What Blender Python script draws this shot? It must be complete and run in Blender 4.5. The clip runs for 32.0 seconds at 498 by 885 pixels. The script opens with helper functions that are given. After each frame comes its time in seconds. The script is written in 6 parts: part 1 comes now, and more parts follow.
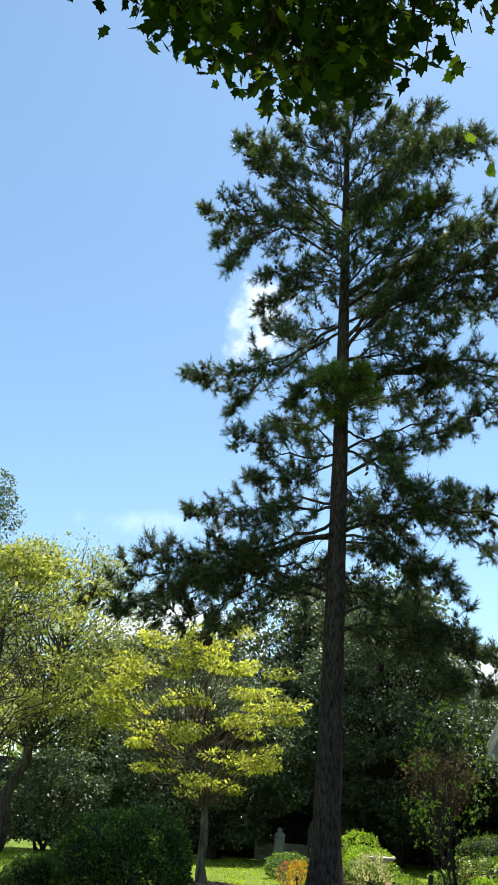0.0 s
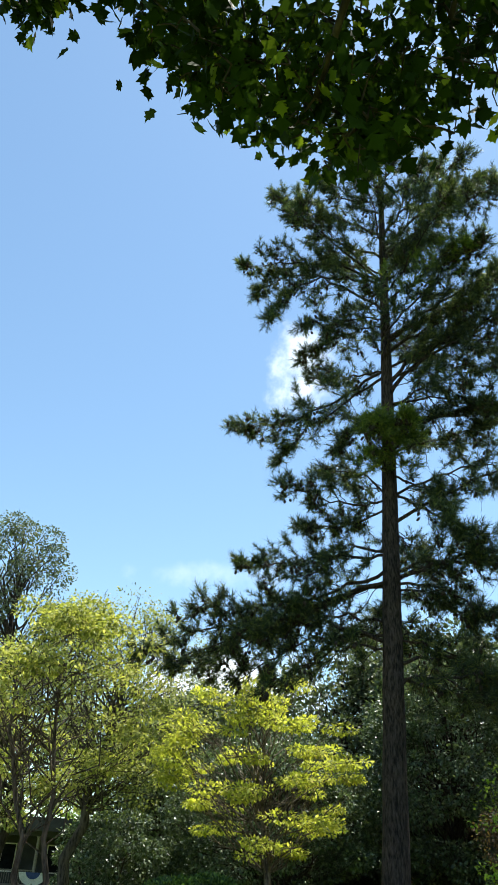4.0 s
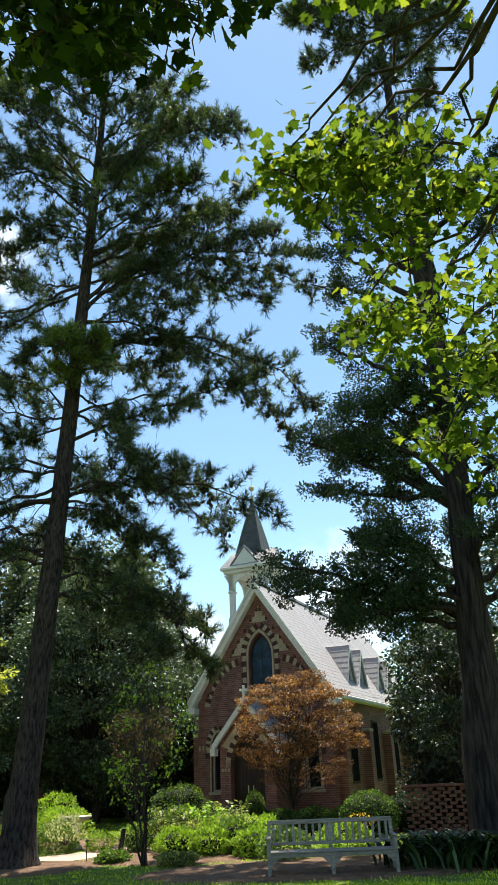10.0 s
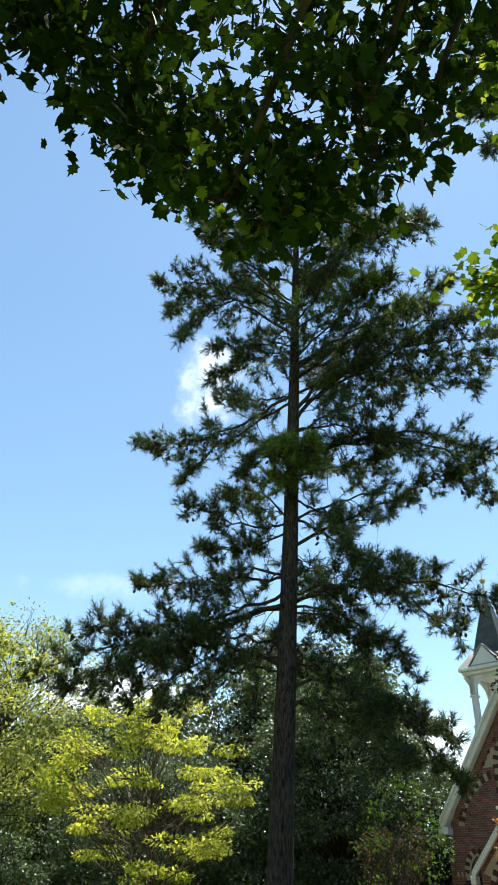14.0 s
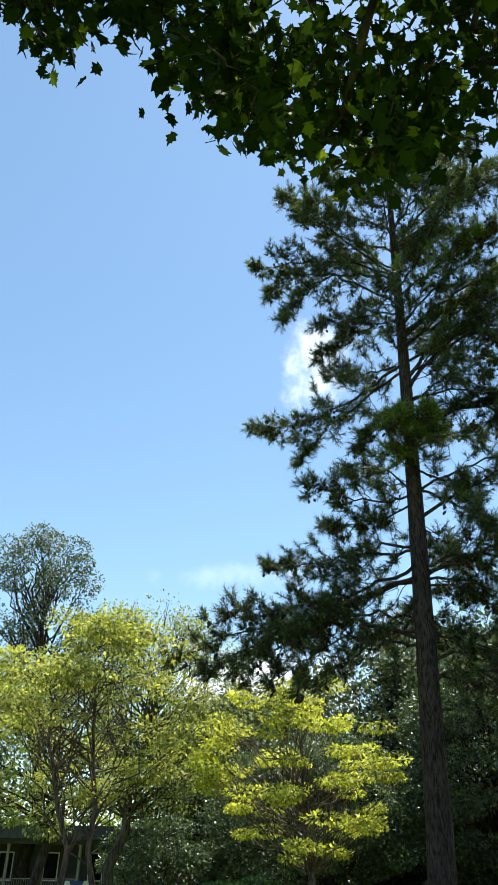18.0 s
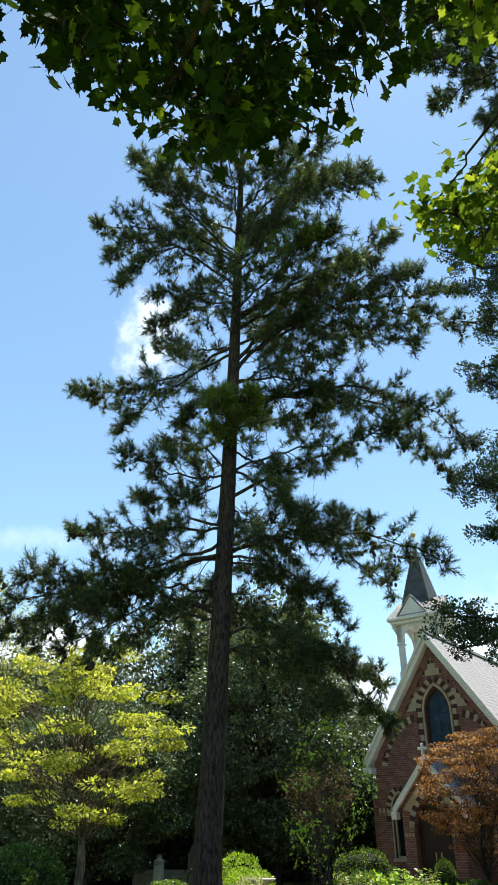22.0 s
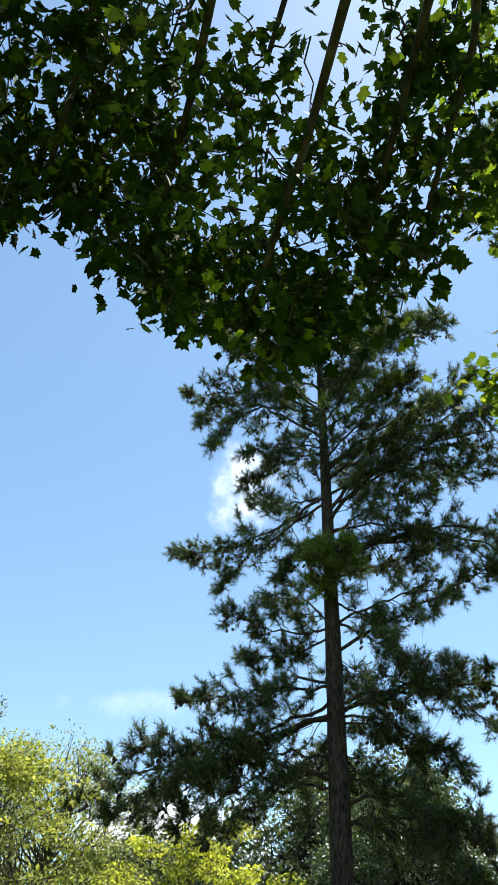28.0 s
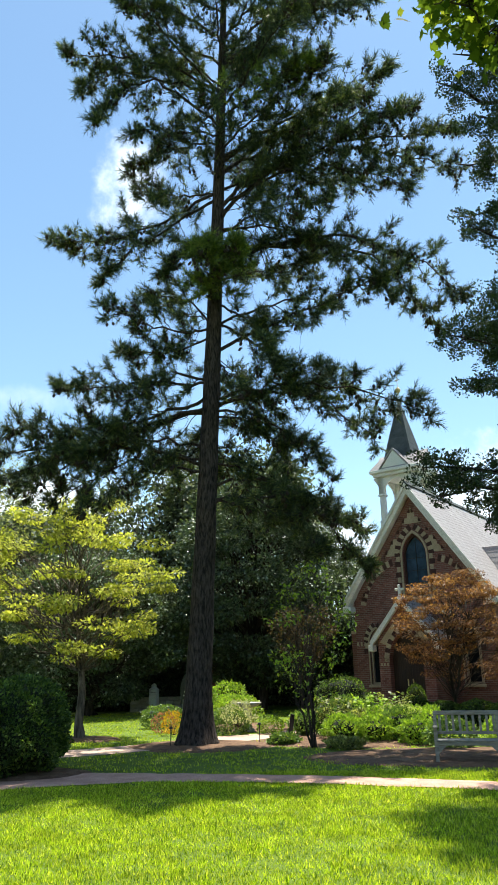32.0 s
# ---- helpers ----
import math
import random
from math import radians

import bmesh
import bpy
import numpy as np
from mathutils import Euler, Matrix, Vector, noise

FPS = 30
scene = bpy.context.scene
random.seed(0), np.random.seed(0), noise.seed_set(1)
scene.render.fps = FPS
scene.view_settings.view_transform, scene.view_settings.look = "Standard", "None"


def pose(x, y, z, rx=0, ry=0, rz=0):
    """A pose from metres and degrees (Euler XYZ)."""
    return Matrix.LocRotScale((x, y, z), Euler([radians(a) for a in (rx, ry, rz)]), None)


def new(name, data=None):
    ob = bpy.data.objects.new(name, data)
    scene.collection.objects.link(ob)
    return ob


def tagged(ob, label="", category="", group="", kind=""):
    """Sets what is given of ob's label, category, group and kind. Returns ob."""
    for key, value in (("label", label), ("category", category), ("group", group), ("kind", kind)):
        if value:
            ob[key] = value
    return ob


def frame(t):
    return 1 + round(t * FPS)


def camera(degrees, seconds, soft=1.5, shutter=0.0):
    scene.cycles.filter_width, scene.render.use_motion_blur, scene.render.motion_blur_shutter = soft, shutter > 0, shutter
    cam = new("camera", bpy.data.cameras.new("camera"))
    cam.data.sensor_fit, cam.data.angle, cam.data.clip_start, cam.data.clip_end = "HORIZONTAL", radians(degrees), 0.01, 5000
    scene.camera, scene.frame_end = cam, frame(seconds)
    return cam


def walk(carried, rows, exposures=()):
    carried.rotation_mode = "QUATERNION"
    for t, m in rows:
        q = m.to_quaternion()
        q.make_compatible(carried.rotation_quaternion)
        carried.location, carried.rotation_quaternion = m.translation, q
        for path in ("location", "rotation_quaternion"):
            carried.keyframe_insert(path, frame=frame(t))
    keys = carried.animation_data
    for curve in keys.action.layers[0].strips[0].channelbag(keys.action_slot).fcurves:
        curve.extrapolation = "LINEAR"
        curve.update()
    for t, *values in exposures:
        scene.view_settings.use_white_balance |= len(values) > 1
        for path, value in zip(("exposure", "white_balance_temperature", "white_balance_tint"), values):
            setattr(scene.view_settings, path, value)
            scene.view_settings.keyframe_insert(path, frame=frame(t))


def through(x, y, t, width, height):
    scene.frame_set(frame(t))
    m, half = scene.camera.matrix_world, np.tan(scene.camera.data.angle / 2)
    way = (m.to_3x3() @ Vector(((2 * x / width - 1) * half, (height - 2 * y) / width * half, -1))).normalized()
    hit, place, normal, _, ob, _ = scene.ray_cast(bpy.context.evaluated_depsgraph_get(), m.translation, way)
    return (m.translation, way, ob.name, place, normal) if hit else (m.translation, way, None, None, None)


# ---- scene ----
# seconds; turn to the left, tilt upwards, lean (degrees); the eye (metres): it swings a little as the camera tilts
PATH = [
    (0.0, 22.21, 27.27, 3.03, 0.04, 0.04, 1.63), (0.5, 23.23, 32.09, 3.24, 0.11, -0.09, 1.69),
    (1.0, 23.82, 29.89, 3.17, 0.01, 0.06, 1.62), (1.5, 24.33, 23.25, 2.69, -0.04, 0.11, 1.58),
    (2.0, 24.85, 20.13, 2.37, -0.07, 0.17, 1.55), (2.5, 25.39, 25.31, 2.48, 0.01, 0.03, 1.62),
    (3.0, 25.88, 29.98, 2.59, 0.03, -0.02, 1.65), (3.5, 26.40, 32.45, 2.75, 0.02, -0.03, 1.68),
    (4.0, 26.51, 30.90, 2.77, -0.00, -0.00, 1.69), (4.5, 25.74, 23.55, 2.49, -0.02, 0.07, 1.66),
    (5.0, 23.48, 12.70, 0.81, -0.03, 0.24, 1.54), (5.5, 17.08, 6.81, 0.30, -0.07, 0.28, 1.46),
    (6.0, 10.23, 13.33, -0.34, 0.02, 0.17, 1.65), (6.5, 6.79, 27.22, -1.68, 0.09, -0.07, 1.69),
    (7.0, 6.05, 35.11, -2.58, 0.10, -0.19, 1.72), (7.5, 6.16, 30.78, -2.54, 0.08, -0.07, 1.68),
    (8.0, 4.89, 18.50, -2.54, 0.08, 0.19, 1.58), (8.5, 2.44, 8.73, -2.31, 0.07, 0.32, 1.46),
    (9.0, 0.00, 6.82, -1.68, 0.09, 0.32, 1.46), (9.5, -1.42, 13.81, -1.66, 0.13, 0.20, 1.59),
    (10.0, -1.08, 24.48, -2.32, 0.14, 0.00, 1.74), (10.5, 1.17, 31.01, -2.59, 0.09, -0.14, 1.68),
    (11.0, 6.34, 28.78, -0.29, 0.12, -0.11, 1.68), (11.5, 10.34, 18.15, 1.09, 0.01, 0.10, 1.60),
    (12.0, 12.76, 7.12, 1.96, -0.10, 0.24, 1.45), (12.5, 14.39, 5.60, 2.35, -0.10, 0.24, 1.45),
    (13.0, 15.49, 14.01, 1.98, -0.05, 0.11, 1.63), (13.5, 16.59, 26.08, 1.31, 0.03, -0.07, 1.70),
    (14.0, 17.85, 32.23, 1.14, 0.07, -0.18, 1.80), (14.5, 19.58, 27.46, 1.03, -0.06, -0.00, 1.70),
    (15.0, 20.89, 21.79, 0.73, -0.09, 0.07, 1.65), (15.5, 22.38, 16.45, 0.12, -0.08, 0.12, 1.60),
    (16.0, 23.68, 14.63, -0.44, -0.04, 0.12, 1.58), (16.5, 24.65, 19.56, -0.59, -0.01, 0.06, 1.62),
    (17.0, 25.84, 28.92, 0.03, 0.04, -0.11, 1.75), (17.5, 27.84, 34.91, 0.71, 0.04, -0.26, 1.79),
    (18.0, 28.18, 30.86, 0.61, -0.06, -0.08, 1.75), (18.5, 24.29, 19.49, -1.27, -0.11, 0.11, 1.63),
    (19.0, 17.50, 10.62, -1.74, -0.10, 0.31, 1.49), (19.5, 11.35, 8.19, -1.70, -0.03, 0.31, 1.45),
    (20.0, 8.46, 12.67, -2.03, 0.03, 0.20, 1.53), (20.5, 8.75, 21.24, -2.32, 0.03, 0.08, 1.66),
    (21.0, 10.12, 28.66, -2.12, 0.05, -0.06, 1.79), (21.5, 11.50, 31.90, -1.16, 0.08, -0.12, 1.76),
    (22.0, 12.20, 28.76, -0.45, 0.02, -0.01, 1.74), (22.5, 12.40, 21.81, -0.43, -0.08, 0.11, 1.62),
    (23.0, 13.01, 13.26, -0.23, -0.08, 0.18, 1.55), (23.5, 13.83, 6.58, -0.20, -0.09, 0.27, 1.47),
    (24.0, 14.55, 3.25, -0.52, -0.09, 0.29, 1.37), (24.5, 14.87, 3.52, -0.83, -0.10, 0.28, 1.39),
    (25.0, 14.84, 6.72, -0.98, -0.04, 0.22, 1.48), (25.5, 14.61, 12.45, -1.25, -0.05, 0.18, 1.59),
    (26.0, 14.89, 19.73, -1.36, 0.01, 0.07, 1.65), (26.5, 16.01, 27.13, -1.16, 0.12, -0.07, 1.72),
    (27.0, 17.33, 33.75, -0.96, 0.15, -0.15, 1.74), (27.5, 19.37, 38.39, -0.60, 0.16, -0.23, 1.76),
    (28.0, 21.22, 40.41, -0.24, 0.14, -0.28, 1.76), (28.5, 21.98, 39.18, -0.08, 0.11, -0.28, 1.75),
    (29.0, 21.85, 36.11, -0.05, 0.05, -0.19, 1.72), (29.5, 20.92, 31.72, -0.31, -0.04, -0.00, 1.70),
    (30.0, 19.22, 26.98, -0.62, -0.08, 0.15, 1.70), (30.5, 17.04, 23.05, -0.71, -0.05, 0.15, 1.70),
    (31.0, 14.77, 20.40, -1.11, -0.01, 0.15, 1.70), (31.5, 12.68, 18.79, -1.25, -0.05, 0.16, 1.73),
    (32.0, 11.11, 17.55, -1.13, -0.03, 0.14, 1.68),
]
cam = camera(38.07, 32.0, soft=1.5)
walk(cam, [(t, Matrix.Translation((x, y, z)) @ pose(0, 0, 0, 90, 0, yaw) @ pose(0, 0, 0, tilt) @ pose(0, 0, 0, 0, 0, lean))
           for t, yaw, tilt, lean, x, y, z in PATH],
     exposures=((0, 1.22, 6500, 3), (32, 1.22, 6500, 3)))

# ---------------------------------------------------------------- light
SUN_DIR = Vector((0.085, 0.295, 0.952)).normalized()      # towards the sun
sun_data = bpy.data.lights.new("sun", "SUN")
sun_data.energy, sun_data.angle, sun_data.color = 5.0, radians(0.5), (1.0, 0.95, 0.86)
sun = new("sun", sun_data)
sun.matrix_world = Matrix.Translation((0, 0, 60)) @ SUN_DIR.to_track_quat("Z", "Y").to_matrix().to_4x4()


def make_world():
    world = bpy.data.worlds.new("sky")
    scene.world = world
    world.use_nodes = True
    nt = world.node_tree
    nt.nodes.clear()
    out, bg = nt.nodes.new("ShaderNodeOutputWorld"), nt.nodes.new("ShaderNodeBackground")
    sky = nt.nodes.new("ShaderNodeTexSky")
    sky.sky_type, sky.sun_disc = "NISHITA", False
    sky.sun_elevation = math.asin(SUN_DIR.z)
    sky.sun_rotation = math.atan2(SUN_DIR.x, SUN_DIR.y)
    sky.air_density, sky.dust_density, sky.ozone_density = 1.0, 0.15, 0.6
    bg.inputs["Strength"].default_value = 0.10
    coord = nt.nodes.new("ShaderNodeTexCoord")
    noise_tex = nt.nodes.new("ShaderNodeTexNoise")
    noise_tex.inputs["Scale"].default_value, noise_tex.inputs["Detail"].default_value = 9.0, 7.0
    noise_tex.inputs["Roughness"].default_value = 0.62
    nt.links.new(coord.outputs["Generated"], noise_tex.inputs["Vector"])
    total = None
    # clouds: turn, height (degrees), half width, half height, density
    for turn, up, wide, high, dense in ((21.6, 37.0, 3.6, 4.0, 0.95), (27.5, 11.5, 7.5, 4.6, 1.0), (30.0, 20.4, 7.5, 1.5, 0.24),
                                        (16.0, 15.0, 3.5, 3.0, 0.9), (4.5, 8.0, 4.0, 5.0, 0.9), (-9.0, 12.0, 8.0, 5.0, 0.7),
                                        (-40.0, 22.0, 12.0, 5.0, 0.8), (95.0, 25.0, 16.0, 7.0, 0.8), (170.0, 30.0, 18.0, 8.0, 0.8)):
        a, e = radians(turn), radians(up)
        d = Vector((-math.sin(a) * math.cos(e), math.cos(a) * math.cos(e), math.sin(e)))
        r = Vector((math.cos(a), math.sin(a), 0))
        u = r.cross(d)
        terms = []
        for axis, half in ((r, wide), (u, high), (d, None)):
            dot = nt.nodes.new("ShaderNodeVectorMath")
            dot.operation = "DOT_PRODUCT"
            nt.links.new(coord.outputs["Generated"], dot.inputs[0])
            dot.inputs[1].default_value = axis
            if half is None:
                front = nt.nodes.new("ShaderNodeMath")
                front.operation = "GREATER_THAN"
                nt.links.new(dot.outputs["Value"], front.inputs[0])
                terms.append(front.outputs[0])
                continue
            sq = nt.nodes.new("ShaderNodeMath")
            sq.operation = "DIVIDE"
            nt.links.new(dot.outputs["Value"], sq.inputs[0])
            sq.inputs[1].default_value = math.sin(radians(half))
            p2 = nt.nodes.new("ShaderNodeMath")
            p2.operation = "POWER"
            ab = nt.nodes.new("ShaderNodeMath")
            ab.operation = "ABSOLUTE"
            nt.links.new(sq.outputs[0], ab.inputs[0])
            nt.links.new(ab.outputs[0], p2.inputs[0])
            p2.inputs[1].default_value = 2.0
            terms.append(p2.outputs[0])
        add = nt.nodes.new("ShaderNodeMath")
        nt.links.new(terms[0], add.inputs[0])
        nt.links.new(terms[1], add.inputs[1])
        wob = nt.nodes.new("ShaderNodeMath")          # ragged by noise
        wob.operation = "MULTIPLY_ADD"
        nt.links.new(noise_tex.outputs["Fac"], wob.inputs[0])
        wob.inputs[1].default_value = -4.2
        nt.links.new(add.outputs[0], wob.inputs[2])
        ramp = nt.nodes.new("ShaderNodeMapRange")
        ramp.interpolation_type = "SMOOTHSTEP"
        ramp.inputs["From Min"].default_value, ramp.inputs["From Max"].default_value = -2.3, -1.1
        ramp.inputs["To Min"].default_value, ramp.inputs["To Max"].default_value = dense, 0.0
        nt.links.new(wob.outputs[0], ramp.inputs["Value"])
        gate = nt.nodes.new("ShaderNodeMath")
        gate.operation = "MULTIPLY"
        nt.links.new(ramp.outputs[0], gate.inputs[0])
        nt.links.new(terms[2], gate.inputs[1])
        if total is None:
            total = gate.outputs[0]
        else:
            mx = nt.nodes.new("ShaderNodeMath")
            mx.operation = "MAXIMUM"
            nt.links.new(total, mx.inputs[0])
            nt.links.new(gate.outputs[0], mx.inputs[1])
            total = mx.outputs[0]
    mix = nt.nodes.new("ShaderNodeMix")
    mix.data_type = "RGBA"
    nt.links.new(total, mix.inputs["Factor"])
    tint = nt.nodes.new("ShaderNodeMix")
    tint.data_type, tint.blend_type = "RGBA", "MULTIPLY"
    tint.inputs["Factor"].default_value, tint.inputs["B"].default_value = 1.0, (0.98, 1.03, 1.0, 1)
    nt.links.new(sky.outputs["Color"], tint.inputs["A"])
    nt.links.new(tint.outputs["Result"], mix.inputs["A"])
    mix.inputs["B"].default_value = (6.6, 6.9, 7.4, 1)
    nt.links.new(mix.outputs["Result"], bg.inputs["Color"])
    nt.links.new(bg.outputs[0], out.inputs["Surface"])


make_world()

# ---------------------------------------------------------------- materials
def nodes_of(name):
    m = bpy.data.materials.new(name)
    m.use_nodes = True
    nt = m.node_tree
    return m, nt, nt.nodes["Principled BSDF"], nt.nodes["Material Output"]


def ramp_of(nt, stops):
    r = nt.nodes.new("ShaderNodeValToRGB")
    el = r.color_ramp.elements
    while len(el) < len(stops):
        el.new(0.5)
    for e, (pos, col) in zip(el, stops):
        e.position, e.color = pos, (*col, 1)
    return r


def noise_of(nt, scale, detail=4.0, rough=0.55, space="Object", stretch=(1, 1, 1)):
    co = nt.nodes.new("ShaderNodeTexCoord")
    mp = nt.nodes.new("ShaderNodeMapping")
    mp.inputs["Scale"].default_value = stretch
    nz = nt.nodes.new("ShaderNodeTexNoise")
    nz.inputs["Scale"].default_value, nz.inputs["Detail"].default_value, nz.inputs["Roughness"].default_value = scale, detail, rough
    nt.links.new(co.outputs[space], mp.inputs["Vector"])
    nt.links.new(mp.outputs[0], nz.inputs["Vector"])
    return nz.outputs["Fac"]


def mixed(nt, a, b, fac, mode="MIX"):
    mx = nt.nodes.new("ShaderNodeMix")
    mx.data_type, mx.blend_type = "RGBA", mode
    for sock, v in (("Factor", fac), ("A", a), ("B", b)):
        if isinstance(v, (int, float)):
            mx.inputs[sock].default_value = v
        elif isinstance(v, tuple):
            mx.inputs[sock].default_value = (*v, 1)
        else:
            nt.links.new(v, mx.inputs[sock])
    return mx.outputs["Result"]


def surface(name, dark, light, scale=4.0, rough=0.8, bump=0.0, fine=40.0, metal=0.0, stretch=(1, 1, 1), spec=0.3):
    """A mottled surface: two scales of variation and a fine relief."""
    m, nt, bsdf, _ = nodes_of(name)
    big, small = noise_of(nt, scale, 5, 0.6, stretch=stretch), noise_of(nt, fine, 4, 0.6, stretch=stretch)
    half = mixed(nt, dark, light, 0.5)
    ramp = ramp_of(nt, ((0.3, dark), (0.7, light)))
    nt.links.new(big, ramp.inputs[0])
    ramp2 = ramp_of(nt, ((0.3, (0.62, 0.62, 0.62)), (0.7, (1.12, 1.12, 1.12))))
    nt.links.new(small, ramp2.inputs[0])
    nt.links.new(mixed(nt, ramp.outputs[0], ramp2.outputs[0], 1.0, "MULTIPLY"), bsdf.inputs["Base Color"])
    bsdf.inputs["Roughness"].default_value, bsdf.inputs["Metallic"].default_value = rough, metal
    bsdf.inputs["Specular IOR Level"].default_value = spec
    if bump:
        bp = nt.nodes.new("ShaderNodeBump")
        bp.inputs["Strength"].default_value, bp.inputs["Distance"].default_value = 1.0, bump
        nt.links.new(small, bp.inputs["Height"])
        nt.links.new(bp.outputs[0], bsdf.inputs["Normal"])
    return m


def leafy(name, dark, light, through=0.35, rough=0.55, warm=None, spec=0.3, glow=1.5, clump=0.9, even=0.62, tail=0.75):
    """Leaves: every leaf its own tint, clumps lighter and darker, light passing through."""
    m, nt, bsdf, out = nodes_of(name)
    geo = nt.nodes.new("ShaderNodeNewGeometry")
    stops = [(0.0, dark), (tail, light)] + ([(1.0, warm)] if warm else [])
    ramp = ramp_of(nt, stops)
    nt.links.new(geo.outputs["Random Per Island"], ramp.inputs[0])
    big = noise_of(nt, clump, 3, 0.5)
    shade = ramp_of(nt, ((0.3, (even, even, even)), (0.7, (1.2, 1.2, 1.1))))
    nt.links.new(big, shade.inputs[0])
    col = mixed(nt, ramp.outputs[0], shade.outputs[0], 1.0, "MULTIPLY")
    nt.links.new(col, bsdf.inputs["Base Color"])
    bsdf.inputs["Roughness"].default_value = rough
    bsdf.inputs["Specular IOR Level"].default_value = spec
    tr = nt.nodes.new("ShaderNodeBsdfTranslucent")
    nt.links.new(mixed(nt, col, (glow, glow * 1.02, glow * 0.45), 1.0, "MULTIPLY"), tr.inputs["Color"])
    mx = nt.nodes.new("ShaderNodeMixShader")
    mx.inputs[0].default_value = through
    nt.links.new(bsdf.outputs[0], mx.inputs[1])
    nt.links.new(tr.outputs[0], mx.inputs[2])
    nt.links.new(mx.outputs[0], out.inputs["Surface"])
    return m


def bark_of(name, dark, light, grain=7.0, bump=0.03, long=0.16):
    """Bark: long furrows up the stem, with plates between them."""
    m, nt, bsdf, _ = nodes_of(name)
    furrow = noise_of(nt, grain, 6, 0.62, stretch=(1, 1, long))
    blotch = noise_of(nt, 1.6, 4, 0.6)
    ramp = ramp_of(nt, ((0.38, dark), (0.62, light)))
    nt.links.new(furrow, ramp.inputs[0])
    shade = ramp_of(nt, ((0.3, (0.7, 0.7, 0.72)), (0.7, (1.15, 1.1, 1.05))))
    nt.links.new(blotch, shade.inputs[0])
    nt.links.new(mixed(nt, ramp.outputs[0], shade.outputs[0], 1.0, "MULTIPLY"), bsdf.inputs["Base Color"])
    bsdf.inputs["Roughness"].default_value, bsdf.inputs["Specular IOR Level"].default_value = 0.92, 0.15
    bp = nt.nodes.new("ShaderNodeBump")
    bp.inputs["Strength"].default_value, bp.inputs["Distance"].default_value = 1.0, bump
    nt.links.new(furrow, bp.inputs["Height"])
    nt.links.new(bp.outputs[0], bsdf.inputs["Normal"])
    return m


def brick_of(name, tones, mortar, width=0.21, height=0.075, axis="XZ"):
    m, nt, bsdf, _ = nodes_of(name)
    co = nt.nodes.new("ShaderNodeTexCoord")
    sep = nt.nodes.new("ShaderNodeSeparateXYZ")
    com = nt.nodes.new("ShaderNodeCombineXYZ")
    nt.links.new(co.outputs["Object"], sep.inputs[0])
    nt.links.new(sep.outputs[axis[0]], com.inputs["X"])
    nt.links.new(sep.outputs[axis[1]], com.inputs["Y"])
    br = nt.nodes.new("ShaderNodeTexBrick")
    nt.links.new(com.outputs[0], br.inputs["Vector"])
    br.inputs["Color1"].default_value, br.inputs["Color2"].default_value = (*tones[0], 1), (*tones[1], 1)
    br.inputs["Mortar"].default_value = (*mortar, 1)
    br.inputs["Scale"].default_value = 1.0
    br.inputs["Brick Width"].default_value, br.inputs["Row Height"].default_value = width, height
    br.inputs["Mortar Size"].default_value, br.inputs["Mortar Smooth"].default_value = 0.006, 0.2
    br.inputs["Bias"].default_value = -0.1
    spots = ramp_of(nt, ((0.3, (0.72, 0.7, 0.7)), (0.7, (1.2, 1.18, 1.15))))
    nt.links.new(noise_of(nt, 2.2, 6, 0.65), spots.inputs[0])
    nt.links.new(mixed(nt, br.outputs["Color"], spots.outputs[0], 1.0, "MULTIPLY"), bsdf.inputs["Base Color"])
    bsdf.inputs["Roughness"].default_value = 0.85
    bp = nt.nodes.new("ShaderNodeBump")
    bp.inputs["Strength"].default_value, bp.inputs["Distance"].default_value, bp.invert = 0.8, 0.008, True
    nt.links.new(br.outputs["Fac"], bp.inputs["Height"])
    nt.links.new(bp.outputs[0], bsdf.inputs["Normal"])
    return m


def pane_of(name, tint, rough, spec):
    m, nt, bsdf, _ = nodes_of(name)
    ramp = ramp_of(nt, ((0.35, tint), (0.65, tuple(c * 2.2 for c in tint))))
    nt.links.new(noise_of(nt, 3.0, 5, 0.7), ramp.inputs[0])
    nt.links.new(ramp.outputs[0], bsdf.inputs["Base Color"])
    bsdf.inputs["Roughness"].default_value, bsdf.inputs["Specular IOR Level"].default_value = rough, spec
    return m


M_TURF = surface("turf_soil", (0.070, 0.112, 0.010), (0.135, 0.190, 0.018), 0.8, 0.95, 0.02, 30)
M_BLADE = leafy("grass_blade", (0.07, 0.140, 0.007), (0.50, 0.60, 0.038), 0.44, 0.5, (0.76, 0.71, 0.14), spec=0.2, glow=1.45, clump=2.4, even=0.72)
M_PATH = surface("brick_path_litter", (0.42, 0.225, 0.165), (0.64, 0.385, 0.29), 2.5, 0.9, 0.012, 60)
M_GRAVEL = surface("pale_walk", (0.44, 0.28, 0.215), (0.60, 0.42, 0.335), 1.5, 0.9, 0.01, 50)
M_MULCH = surface("pine_straw_mulch", (0.09, 0.045, 0.026), (0.24, 0.14, 0.085), 5, 0.95, 0.03, 45)
M_PINE_BARK = bark_of("pine_bark", (0.014, 0.011, 0.010), (0.072, 0.056, 0.048), 20, 0.05, 0.24)
M_DARK_BARK = bark_of("dark_bark", (0.018, 0.014, 0.012), (0.07, 0.055, 0.045), 12, 0.02)
M_CEDAR_BARK = bark_of("cedar_bark", (0.010, 0.008, 0.007), (0.048, 0.038, 0.032), 14, 0.03, 0.1)
M_LIMB_BARK = bark_of("brown_limb_bark", (0.026, 0.021, 0.017), (0.105, 0.086, 0.070), 14, 0.015)
